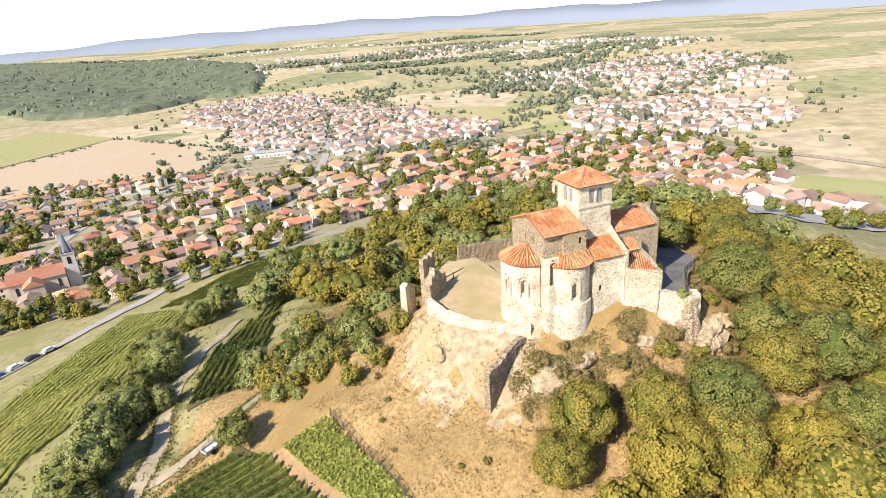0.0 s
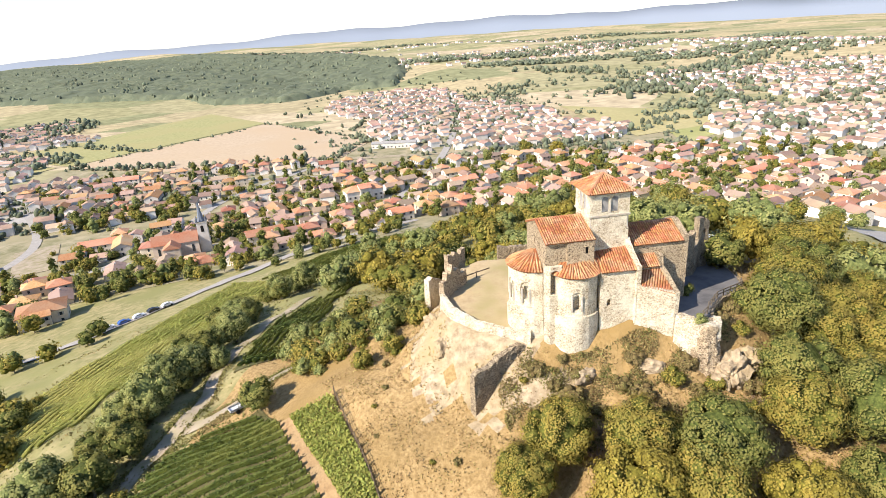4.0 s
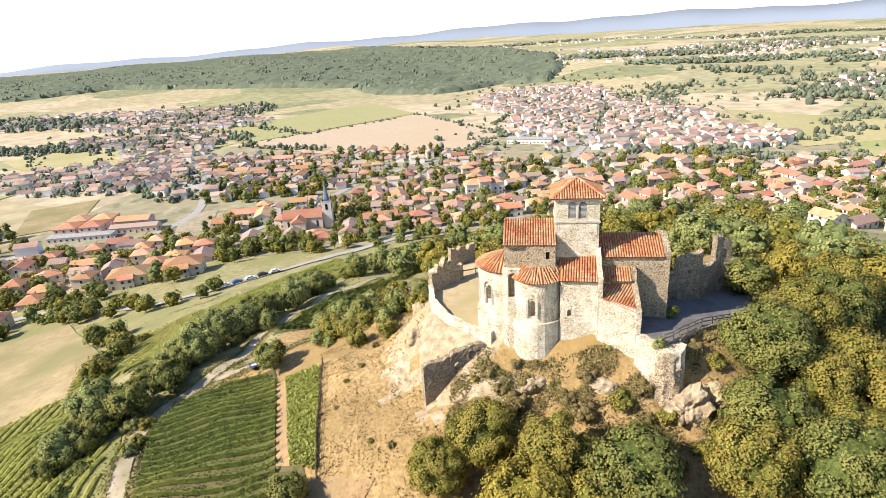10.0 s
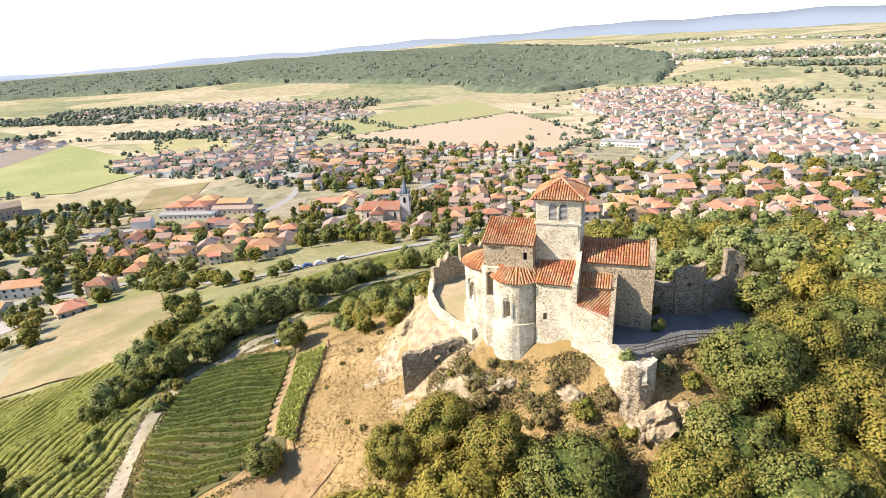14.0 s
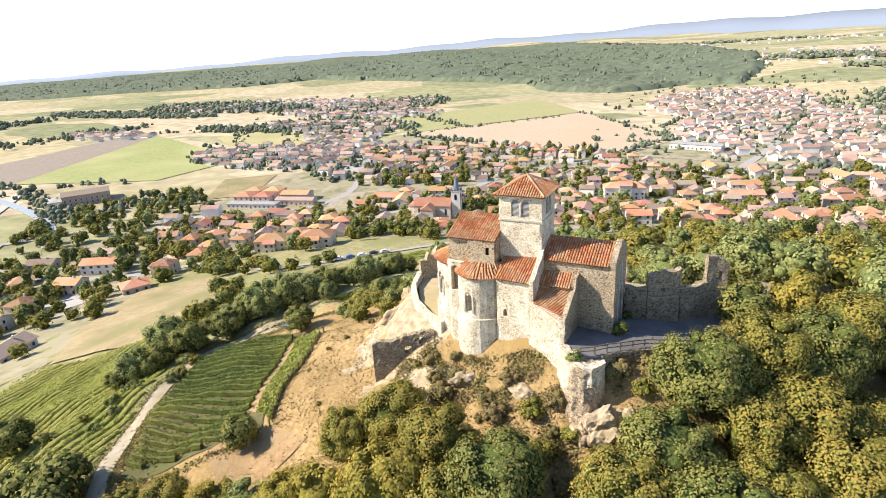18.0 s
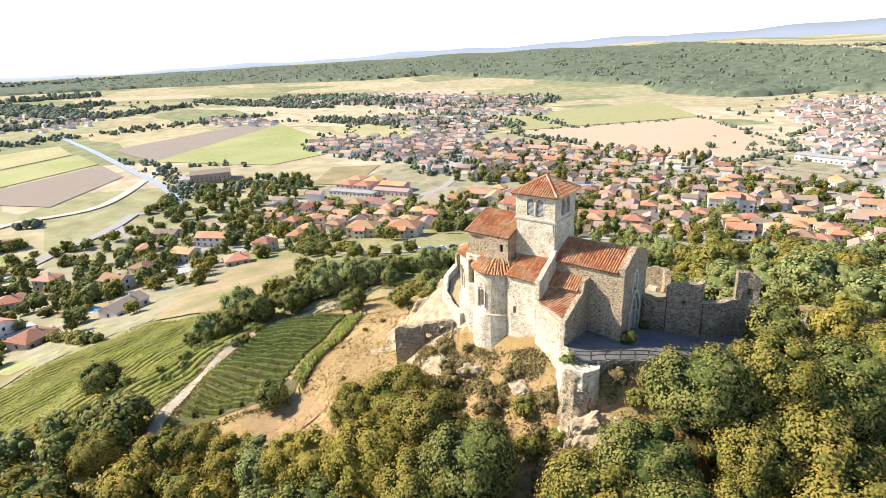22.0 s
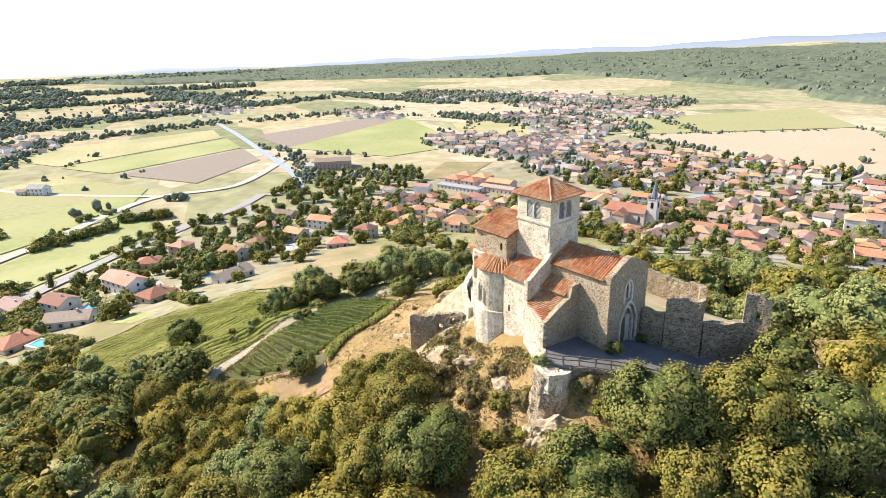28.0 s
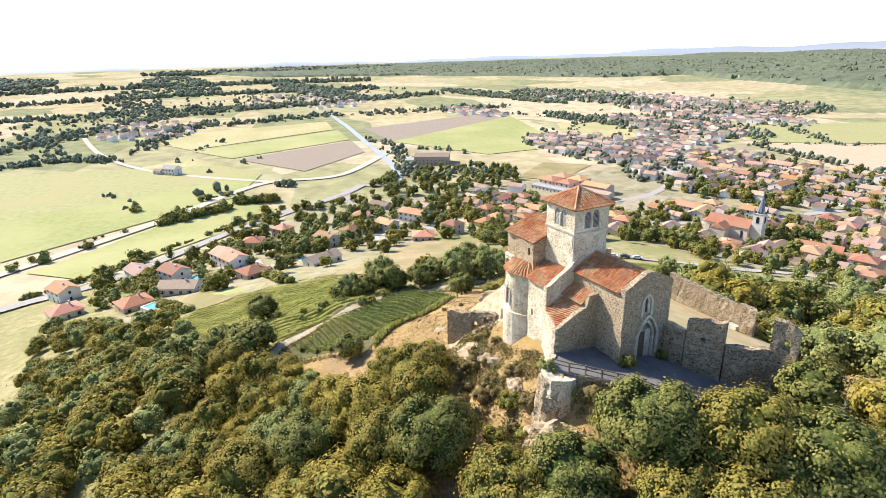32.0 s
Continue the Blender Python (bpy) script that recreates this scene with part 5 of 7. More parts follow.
hall("sports_hall", [(0, 0, 34, 24, 8, 1.6, BROWN_TILE, BROWN_TILE, False), (-22, 2, 10, 18, 4, 0.7, WHITE_WALL, GREY_ROOF, True)], -452, 208, 58, "brown clad sports hall beside the canal", "sports hall", 26)
hall("town_hall", [(0, 0, 26, 11, 8.6, 2.8, WHITE_WALL, HOUSE_TILE, True), (0, -3, 8, 9, 10.5, 2.2, WHITE_WALL, HOUSE_TILE, False)], -40, 318, 18, "large white town house with tiled roof", "town hall", 18)
hall("warehouse", [(0, 0, 46, 14, 5, 1.2, WHITE_WALL, GREY_ROOF, False)], -8, 520, -12, "long white shed at the field edge", "warehouse", 26)

hall("farmhouse", [(0, 0, 16, 9, 6.0, 2.6, WHITE_WALL, GREY_ROOF, False), (-13, -3, 9, 7, 3.4, 1.4, WHITE_WALL, BROWN_TILE, False)], -540, -26, 40, "white farmhouse with a grey roof among meadows", "farmhouse", 16)
# village church
vc = new("village_church")
tagged(vc, "cream village church with slate needle spire on a square tower", "church")
nb = bmesh.new()
v = [nb.verts.new(p) for s in (-26, -3) for p in ((s, -5.5, -1), (s, 5.5, -1), (s, 5.5, 9), (s, 0, 12.5), (s, -5.5, 9))]
nb.faces.new(v[:5])
nb.faces.new(v[5:][::-1])
for i in range(5):
    nb.faces.new((v[i], v[i + 5], v[(i + 1) % 5 + 5], v[(i + 1) % 5]))
part("nave_wall", nb, CREAM_WALL, vc)
for s in (-1, 1):
    ob_from("nave_roof", [(-26.5, s * 6.1, 8.8), (-2.8, s * 6.1, 8.8), (-2.8, 0, 12.75), (-26.5, 0, 12.75), (-26.5, s * 6.1, 8.6), (-2.8, s * 6.1, 8.6), (-2.8, 0, 12.5), (-26.5, 0, 12.5)], [(0, 1, 2, 3), (4, 7, 6, 5), (0, 4, 5, 1), (0, 3, 7, 4), (1, 5, 6, 2)], HOUSE_TILE, vc)
    part("transept_wall", block(-20, -12, s * 9 - 3.6, s * 9 + 3.6, -1, 8), CREAM_WALL, vc)
    ob_from("transept_roof", [(-20.5, s * 5, 8), (-11.5, s * 5, 8), (-11.5, s * 13, 8), (-20.5, s * 13, 8), (-16, s * 5, 11), (-16, s * 13, 11)], [(0, 4, 5, 3), (1, 2, 5, 4), (3, 5, 2), (0, 1, 4), (0, 3, 2, 1)], HOUSE_TILE, vc)
    for k in range(3):
        part("window", arched(bmesh.new(), (-23 + k * 8.5, s * 5.5), 1.3, 3, 7, (0, 1), 0.1), GLASS, vc)
part("tower_wall", block(-2.7, 2.7, -2.7, 2.7, -1, 17.5), WHITE_WALL, vc)
part("cornice", block(-3, 3, -3, 3, 17.0, 17.5), DRESSED, vc)
for s in (-1, 1):
    part("belfry_window", arched(bmesh.new(), (0, s * 2.7), 1.5, 12, 15.6, (0, 1), 0.12), DARK, vc)
    part("belfry_window", arched(bmesh.new(), (s * 2.7, 0), 1.5, 12, 15.6, (1, 0), 0.12), DARK, vc)
    for q in (-1, 1):
        ob_from("pinnacle", [(s * 2.4 - 0.5, q * 2.4 - 0.5, 17.4), (s * 2.4 + 0.5, q * 2.4 - 0.5, 17.4), (s * 2.4 + 0.5, q * 2.4 + 0.5, 17.4), (s * 2.4 - 0.5, q * 2.4 + 0.5, 17.4), (s * 2.4, q * 2.4, 20.5)], [(0, 1, 4), (1, 2, 4), (2, 3, 4), (3, 0, 4), (0, 3, 2, 1)], SLATE, vc)
ring = [(2.1 * math.cos(math.pi * k / 4 + 0.39), 2.1 * math.sin(math.pi * k / 4 + 0.39), 17.4) for k in range(8)]
ob_from("spire", ring + [(0, 0, 28.5)], [(k, (k + 1) % 8, 8) for k in range(8)], SLATE, vc)
vc.matrix_world = pose(-127, 241, gz(-127, 241), 0, 0, 12)
taken.append((-137, 239, 17))

# houses street by street: the nearest stand as things of their own
for k, (x, y) in enumerate(((-247, -58), (-179, -59), (-216, -43), (-189, -42), (-225, -18), (-188, -13), (-277, 19), (-268, 0), (-233, 33), (-244, 50), (-320, 99), (-296, 75), (-253, 76), (-186, 17), (-268, 102), (-209, 79), (-220, 103), (-230, 132), (-280, 152), (-246, 158), (-300, 122), (-196, -84), (-232, -88))):
    put_house((2, 1, 0, 2, 4, 1, 3, 1, 0, 3)[k % 10], x, y, (20, 110, 28, 62)[k % 4])
ZONES = [((-235, 185), (62, 42), 22, 20), ((-110, 262), (95, 62), 34, 15), ((-40, 235), (60, 40), 10, 15), ((40, 330), (150, 95), 74, 20), ((-180, 420), (150, 66), 52, 8), ((210, 300), (110, 100), 46, 25), ((165, 165), (75, 40), 16, 30)]
count = 0
for (cx, cy), (rx, ry), n, turn in ZONES:
    made = tries = 0
    while made < n and tries < 4000:
        tries += 1
        a, q = rnd.uniform(0, 6.283), math.sqrt(rnd.random())
        x, y = cx + rx * q * math.cos(a), cy + ry * q * math.sin(a)
        k = rnd.choice((0, 1, 1, 2, 3, 3, 4, 5) if cy > 150 else (0, 1, 1, 2, 3))
        if gz(x, y) > -58 or not free(x, y, 8.5 if k in (4, 2) else 6.5):
            continue
        put_house(k, x, y, turn + rnd.choice((0, 90, 180, 270)) + rnd.uniform(-7, 7))
        made += 1
        count += 1
for k in kinds:
    for ob in (*k.children_recursive, k):
        bpy.data.objects.remove(ob)

# the far quarters, too many to count: one mesh for walls and one for roofs
FAR = [((40, 330), (165, 105), 56), ((-110, 262), (100, 66), 18), ((210, 300), (120, 110), 70), ((-180, 420), (150, 70), 36), ((-250, 185), (70, 45), 18), ((85, 640), (120, 190), 380), ((10, 900), (110, 170), 260), ((180, 520), (60, 60), 60), ((-330, 430), (90, 60), 44), ((-420, 520), (50, 60), 30), ((-560, 760), (160, 60), 110), ((-760, 900), (220, 60), 110), ((-820, 480), (90, 40), 30), ((420, 430), (120, 110), 150), ((560, 800), (160, 150), 120), ((-410, 400), (120, 55), 76), ((-250, 380), (80, 60), 50), ((-930, 800), (180, 50), 110), ((-500, 600), (110, 50), 70), ((-550, 880), (60, 100), 60), ((750, 800), (180, 120), 120), ((550, 1480), (180, 90), 90), ((270, 250), (42, 70), 85), ((190, 130), (55, 45), 40), ((650, 620), (150, 90), 90), ((420, 560), (30, 40), 14), ((-900, -40), (110, 70), 40), ((-1250, 300), (200, 120), 60), ((300, 1500), (500, 200), 150), ((900, 1300), (300, 300), 160), ((200, 2300), (700, 250), 120)]
wv, wf_, rv, rf = [], [], [], []
rnd = random.Random(8)
for (cx, cy), (rx, ry), n in FAR:
    spots = []
    tries = 0
    while len(spots) < n and tries < 9000:
        tries += 1
        a, q = rnd.uniform(0, 6.283), math.sqrt(rnd.random())
        x, y = cx + rx * q * math.cos(a), cy + ry * q * math.sin(a)
        if gz(x, y) > -52 and y < 300 or any((x - p) ** 2 + (y - r) ** 2 < 170 for p, r in spots) or y < 960 and not free(x, y, 6.5 if y < 560 else 4.5) or inside((x, y), [(-350, 555), (-170, 775), (-30, 585), (-75, 490)]):
            continue
        spots.append((x, y))
        th = rnd.choice((0.2, 1.77, 0.35, 1.92)) + rnd.uniform(-0.15, 0.15)
        w, d, h, rise = rnd.uniform(3.8, 6.8), rnd.uniform(3.2, 4.6), rnd.choice((3, 3, 5.5)), rnd.uniform(1.5, 2.1)
        c, s = math.cos(th), math.sin(th)
        z = gz(x, y) + 0.2
        P = lambda u, v, e: (x + u * c - v * s, y + u * s + v * c, z + e)
        k = len(wv)
        wv += [P(-w, -d, -1), P(w, -d, -1), P(w, d, -1), P(-w, d, -1), P(-w, -d, h), P(w, -d, h), P(w, d, h), P(-w, d, h), P(-w, 0, h + rise), P(w, 0, h + rise)]
        wf_ += [(k, k + 1, k + 5, k + 4), (k + 2, k + 3, k + 7, k + 6), (k + 1, k + 2, k + 6, k + 9, k + 5), (k + 3, k, k + 4, k + 8, k + 7)]
        k = len(rv)
        rv += [P(-w - 0.5, -d - 0.5, h - 0.1), P(w + 0.5, -d - 0.5, h - 0.1), P(w + 0.5, 0, h + rise + 0.15), P(-w - 0.5, 0, h + rise + 0.15), P(w + 0.5, d + 0.5, h - 0.1), P(-w - 0.5, d + 0.5, h - 0.1)]
        rf += [(k, k + 1, k + 2, k + 3), (k + 3, k + 2, k + 4, k + 5)]
FAR_WALL = surf("far house walls", (0.64, 0.58, 0.50), (0.78, 0.73, 0.66), 0.1, None, 0.06, 0.9, 0, None, 0.22, True)
FAR_ROOF = surf("far house roofs", (0.25, 0.17, 0.13), (0.44, 0.29, 0.205), 0.05, None, 0.06, 0.9, 0, None, 0.35, True)
far = new("far_houses")
tagged(far, "hundreds of pale houses with tiled roofs in far quarters", "houses", "", "stuff")
tagged(ob_from("walls", wv, wf_, FAR_WALL, far), "pale rendered walls", "", "", "stuff")
tagged(ob_from("roofs", rv, rf, FAR_ROOF, far), "weathered tile roofs", "", "", "stuff")


def car(x, y, turn, mat, label):
    top = new("car")
    tagged(top, label, "car", "parked cars")
    bm = bmesh.new()
    prof = [(-2.1, 0.3), (2.1, 0.3), (2.1, 0.8), (1.1, 0.95), (0.6, 1.42), (-1.2, 1.45), (-1.9, 0.95), (-2.1, 0.9)]
    a = [bm.verts.new((u, -0.85 + 0.12 * (w > 1), w)) for u, w in prof]
    b = [bm.verts.new((u, 0.85 - 0.12 * (w > 1), w)) for u, w in prof]
    bm.faces.new(a)
    bm.faces.new(b[::-1])
    for i in range(len(prof)):
        j = (i + 1) % len(prof)
        bm.faces.new((a[j], a[i], b[i], b[j]))
    part("body", bm, mat, top)
    for s in (-1, 1):
        part("side_window", block(-1.3, 0.7, s * 0.78 - 0.03, s * 0.78 + 0.03, 0.98, 1.35), GLASS, top)
        for u in (-1.3, 1.3):
            bm = bmesh.new()
            bmesh.ops.create_cone(bm, cap_ends=True, segments=12, radius1=0.32, radius2=0.32, depth=0.22, matrix=Matrix.Translation((u, s * 0.78, 0.32)) @ Matrix.Rotation(math.pi / 2, 4, "X"))
            part("wheel", bm, DARK, top)
    part("windscreen", prism(bmesh.new(), [(0.62, -0.66), (1.08, -0.7), (1.08, 0.7), (0.62, 0.66)], [1.38, 0.93, 0.93, 1.38], [1.44, 0.99, 0.99, 1.44]), GLASS, top)
    top.matrix_world = pose(x, y, gz(x, y) + 0.4, 0, 0, turn)
    return top


SILVER = surf("silver car paint", (0.55, 0.56, 0.58), (0.60, 0.61, 0.63), 1, None, 0.1, 0.3, 0, None, 0, False, 0.6)
BLACKP = surf("black car paint", (0.02, 0.02, 0.022), (0.03, 0.03, 0.032), 1, None, 0.1, 0.2, 0, None, 0, False, 0.6)
BLUEP = surf("blue car paint", (0.03, 0.08, 0.25), (0.04, 0.10, 0.30), 1, None, 0.1, 0.25, 0, None, 0, False, 0.6)
car(31.0, 24.6, 150, SILVER, "silver hatchback parked under the trees")
car(29.0, 21.8, 150, BLACKP, "black hatchback parked on the gravel")


def cart(x, y, turn):
    """A small flat farm trailer with a drawbar and low sides."""
    top = new("farm_cart")
    tagged(top, "small pale farm trailer standing where two tracks meet", "cart")
    part("bed", block(-1.3, 1.3, -0.7, 0.7, 0.55, 0.65), SILVER, top)
    for a, b, c, d in ((-1.3, 1.3, -0.7, -0.65), (-1.3, 1.3, 0.65, 0.7), (-1.3, -1.25, -0.65, 0.65), (1.25, 1.3, -0.65, 0.65)):
        part("side_board", block(a, b, c, d, 0.65, 0.95), LOUVRE, top)
    part("drawbar", prism(bmesh.new(), [(1.3, -0.06), (2.5, -0.05), (2.5, 0.05), (1.3, 0.06)], 0.5, 0.58), WOOD, top)
    for q in (-1, 1):
        bm = bmesh.new()
        bmesh.ops.create_cone(bm, cap_ends=True, segments=14, radius1=0.36, radius2=0.36, depth=0.2, matrix=Matrix.Translation((-0.2, q * 0.85, 0.36)) @ Matrix.Rotation(math.pi / 2, 4, "X"))
        part("wheel", bm, DARK, top)
    top.matrix_world = pose(x, y, gz(x, y) + 0.2, 0, 0, turn)


cart(-55.5, 14.0, 35)
for k in range(5):
    u = k / 4
    car(-112 - u * 16, 135 - u * 13, 45, (SILVER, BLACKP, SILVER, BLUEP, SILVER)[k], ("silver", "black", "silver", "blue", "silver")[k] + " car parked along the street below the vines")


POOL_WATER = surf("pool water", (0.10, 0.36, 0.50), (0.14, 0.44, 0.58), 1, None, 0.1, 0.15, 0, None, 0, False, 0.5)


def pool(x, y, turn):
    """A small garden pool with a pale stone rim."""
    top = new("swimming_pool")
    tagged(top, "small blue swimming pool with a pale rim", "pool")
    for a, b, c, d in ((-5, 5, -2.9, -2.2), (-5, 5, 2.2, 2.9), (-5, -4.3, -2.2, 2.2), (4.3, 5, -2.2, 2.2)):
        part("rim", block(a, b, c, d, -1.5, 0.3), WHITE_WALL, top)
    part("water", block(-4.3, 4.3, -2.2, 2.2, -1.5, 0.12), POOL_WATER, top)
    top.matrix_world = pose(x, y, gz(x, y) + 0.5, 0, 0, turn)


pool(-205, -33, 40)
pool(-168, -52, 30)
pool(-206, 12, 25)


# ---- trees ----
def tree(name, high, wide, leaf, label, seed, leaves=1500, size=0.42, lobes=16, trunk=0.3, bare=0.14, tall=1.0):
    """A tree about its own foot: tapered trunk with limbs, and a crown of lobes covered in small leaf sprays."""
    rnd = random.Random(seed)
    top = new(name)
    tagged(top, label, "tree")
    bm = bmesh.new()
    base = high * bare

    def limb(a, b, r0, r1):
        d = (b - a)
        q = d.to_track_quat("Z", "Y").to_matrix().to_4x4()
        bmesh.ops.create_cone(bm, cap_ends=True, segments=7, radius1=r0, radius2=r1, depth=d.length, matrix=Matrix.Translation((a + b) / 2) @ q)

    limb(Vector((0, 0, -0.6)), Vector((0, 0, high * 0.62)), trunk, trunk * 0.4)
    cent = []
    rz = (high - base) / 2
    for k in range(lobes):
        a, h = rnd.uniform(0, 6.283), rnd.uniform(-0.85, 0.95)
        far = rnd.uniform(0.72, 0.90)
        q = math.sqrt(max(0.0, 1 - h * h)) * far
        c = Vector((wide / 2 * q * math.cos(a), wide / 2 * q * math.sin(a), base + rz + h * rz * far))
        r = wide * rnd.uniform(0.8, 1.35) / math.sqrt(lobes)
        cent.append((c, r))
        if k % 5 == 0 and leaves > 700:
            limb(Vector((0, 0, base + rz * 0.3)), c, trunk * 0.4, 0.04)
    part("trunk", bm, BARK, top)
    rng = np.random.default_rng(seed)
    per = leaves // lobes
    C, N = [], []
    mid = np.array((0, 0, base + rz))
    for c, r in cent:
        c = np.array(c)
        out = (c - mid) / (np.linalg.norm(c - mid) + 1e-6)
        d = rng.normal(size=(per, 3)) + out * 0.8 + (0, 0, 0.2)
        d /= np.linalg.norm(d, axis=1)[:, None]
        C.append(c + d * (1, 1, 0.9 * tall) * r * rng.uniform(0.62, 1.22, per)[:, None] + rng.normal(size=(per, 3)) * r * 0.12)
        N.append(d + out * 0.45 + rng.normal(size=(per, 3)) * 0.20 + (0, 0, 0.1))
    # inner lobes, coloured dark so gaps between the sprays read as shade
    rounds = []
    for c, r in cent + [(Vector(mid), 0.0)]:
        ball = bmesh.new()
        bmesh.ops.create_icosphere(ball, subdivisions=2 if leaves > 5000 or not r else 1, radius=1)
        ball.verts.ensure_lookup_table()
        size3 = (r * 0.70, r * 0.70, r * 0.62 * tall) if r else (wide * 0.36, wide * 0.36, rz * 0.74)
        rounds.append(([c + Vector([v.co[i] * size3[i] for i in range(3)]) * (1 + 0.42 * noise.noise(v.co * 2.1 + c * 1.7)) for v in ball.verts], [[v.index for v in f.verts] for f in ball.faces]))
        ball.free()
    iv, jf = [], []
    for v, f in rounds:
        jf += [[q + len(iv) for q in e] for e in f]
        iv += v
    ob_from("inner_crown", iv, jf, SHADE_CORES[leaf], top, "", True)
    quads("crown", np.concatenate(C), np.concatenate(N), size, leaf, rng, top)
    return top


protos = {
    "near": [tree("tree", 10, 9.5, m, l, s, 9000, 0.31, 60) for s, m, l in ((31, LEAF, "broad olive-green oak with a dense uneven crown"), (32, LEAF, "broad olive-green oak with a dense uneven crown"), (33, LEAF_GOLD, "oak with yellowing leaves on the south slope"), (34, LEAF_DARK, "dark green oak on the slope"))],
    "oak": [tree("tree", 10, 9.5, LEAF, "broad green oak with a dense uneven crown", s, 2500, 0.52, 44) for s in (1, 2, 3)],
    "gold": [tree("tree", 9, 8.5, LEAF_GOLD, "oak with yellowing leaves on the south slope", s, 2300, 0.50, 40) for s in (4, 5)],
    "dark": [tree("tree", 8, 7.0, LEAF_DARK, "dark green round-headed tree", s, 1900, 0.46, 34) for s in (6, 7)],
    "pale": [tree("tree", 10, 9.0, LEAF_PALE, "pale feathery acacia on the ridge", s, 2700, 0.46, 46) for s in (8, 9)],
    "bush": [tree("bush", 3.2, 3.6, m, "low scrub bush on the slope", s, 560, 0.36, 16, 0.08, 0.0) for s, m in ((10, LEAF), (11, LEAF_PALE), (12, LEAF_DARK))],
    "scrub": [tree("bush", 2.2, 3.4, m, "dry brown scrub on the slope", s, 560, 0.30, 16, 0.06, 0.0) for s, m in ((21, LEAF_DRY), (22, LEAF_DRY), (23, LEAF))],
    "far_oak": [tree("tree", 10, 9.5, m, "oak", s, 560, 0.86, 26) for s, m in ((24, LEAF), (25, LEAF), (26, LEAF_GOLD))],
    "far_gold": [tree("tree", 9, 8.5, m, "oak", s, 520, 0.82, 24) for s, m in ((35, LEAF_GOLD), (36, LEAF))],
    "far_dark": [tree("tree", 8, 7.0, m, "tree", s, 440, 0.76, 20) for s, m in ((27, LEAF_DARK), (28, LEAF_DARK), (37, LEAF))],
    "far_pale": [tree("tree", 10, 9.0, LEAF_PALE, "acacia", 29, 600, 0.74, 26)],
    "small": [tree("tree", 7.5, 6.5, m, l, s, 150, 1.05, 12, 0.2, 0.05) for s, m, l in ((13, LEAF_DARK, "dark leafy garden tree"), (14, LEAF, "green garden tree"), (15, LEAF_PALE, "pale garden tree"), (16, LEAF, "green garden tree"))],
    "shrub": [tree("bush", 3.0, 3.4, m, l, s, 64, 0.80, 7, 0.1, 0.0) for s, m, l in ((43, LEAF_DARK, "dark hedge shrub"), (44, LEAF_PALE, "pale hedge shrub"), (45, LEAF, "green hedge shrub"))],
    "cypress": [tree("conifer", 11, 4.2, LEAF_DARK, "dark pointed garden conifer", 17, 260, 0.7, 12, 0.2, 0.02)],
}
swap = {"oak": "far_oak", "gold": "far_gold", "dark": "far_dark", "pale": "far_pale"}
planted = []


def plant(kind, x, y, size=1.0, turn=None, pick=None, sink=0.2):
    t = rnd.choice(protos[kind]) if pick is None else protos[kind][pick]
    s = size * (1 if pick is not None else rnd.uniform(0.85, 1.15))
    ob = copy_thing(t, pose(x, y, gz(x, y) - sink, 0, 0, rnd.uniform(0, 360) if turn is None else turn))
    ob.scale = (s, s, s * (rnd.uniform(0.9, 1.25) if kind in ("oak", "gold") else rnd.uniform(0.92, 1.08)))
    planted.append((x, y, 3.2 * s if kind != "bush" else 1.2 * s))
    return ob


def clear(x, y, r):
    return all((x - a) ** 2 + (y - b) ** 2 > (r + c * 0.6) ** 2 for a, b, c in planted)


rnd = random.Random(31)
# nothing grows in the courtyard
planted += [(x, y, 6.5) for x in (-6, 0, 6, 12) for y in (12, 18, 24)]
# trees that stand out by themselves
for kind, x, y, s in (("dark", -51.5, 13, 0.75), ("dark", -34.6, -19.4, 0.72), ("pale", 14, 34, 1.0), ("pale", 20, 38, 1.1), ("pale", 26, 37, 0.95), ("pale", 6, 37, 0.9), ("pale", 0, 34, 0.8), ("dark", -84, -26, 0.85), ("dark", 24.8, 10.2, 0.95), ("gold", 30.5, 13, 0.75)):
    plant(kind, x, y, s)
NEAR = [(-15.8, -19.6), (-10.8, -16.5), (4.3, -22.6), (0.8, -27.0), (-5.8, -26.2), (20.8, -8.0), (26.1, -2.6), (26.2, -10.0), (18.9, -15.6), (16.0, -20.7), (30.8, -6.0), (31.2, 1.0), (36.0, -1.9), (34.3, -10.7), (-35.2, -31.0), (-27.1, -30.7), (-52.0, -38.0), (-18.0, -27.8), (27.5, -16.0), (35.7, 9.2), (-8.2, -33.2), (-24.5, -39.5), (-32.7, -47.0), (-10.2, -41.2), (-1.1, -36.2), (-3.2, -20.4), (23.9, -21.5), (41.4, 0.6), (9.8, -29.9), (20.1, -28.3)]
for k, (x, y) in enumerate(NEAR):
    plant("near", x, y, (1.12 if (x, y) == (4.3, -22.6) else 0.92 if x > -14 else 0.74) * rnd.uniform(0.85, 1.1), pick=(0, 2, 1, 2)[k % 4] if x < -14 else (0, 1, 3, 0, 2, 1)[k % 6] if x < 14 else (0, 1, 3)[k % 3])
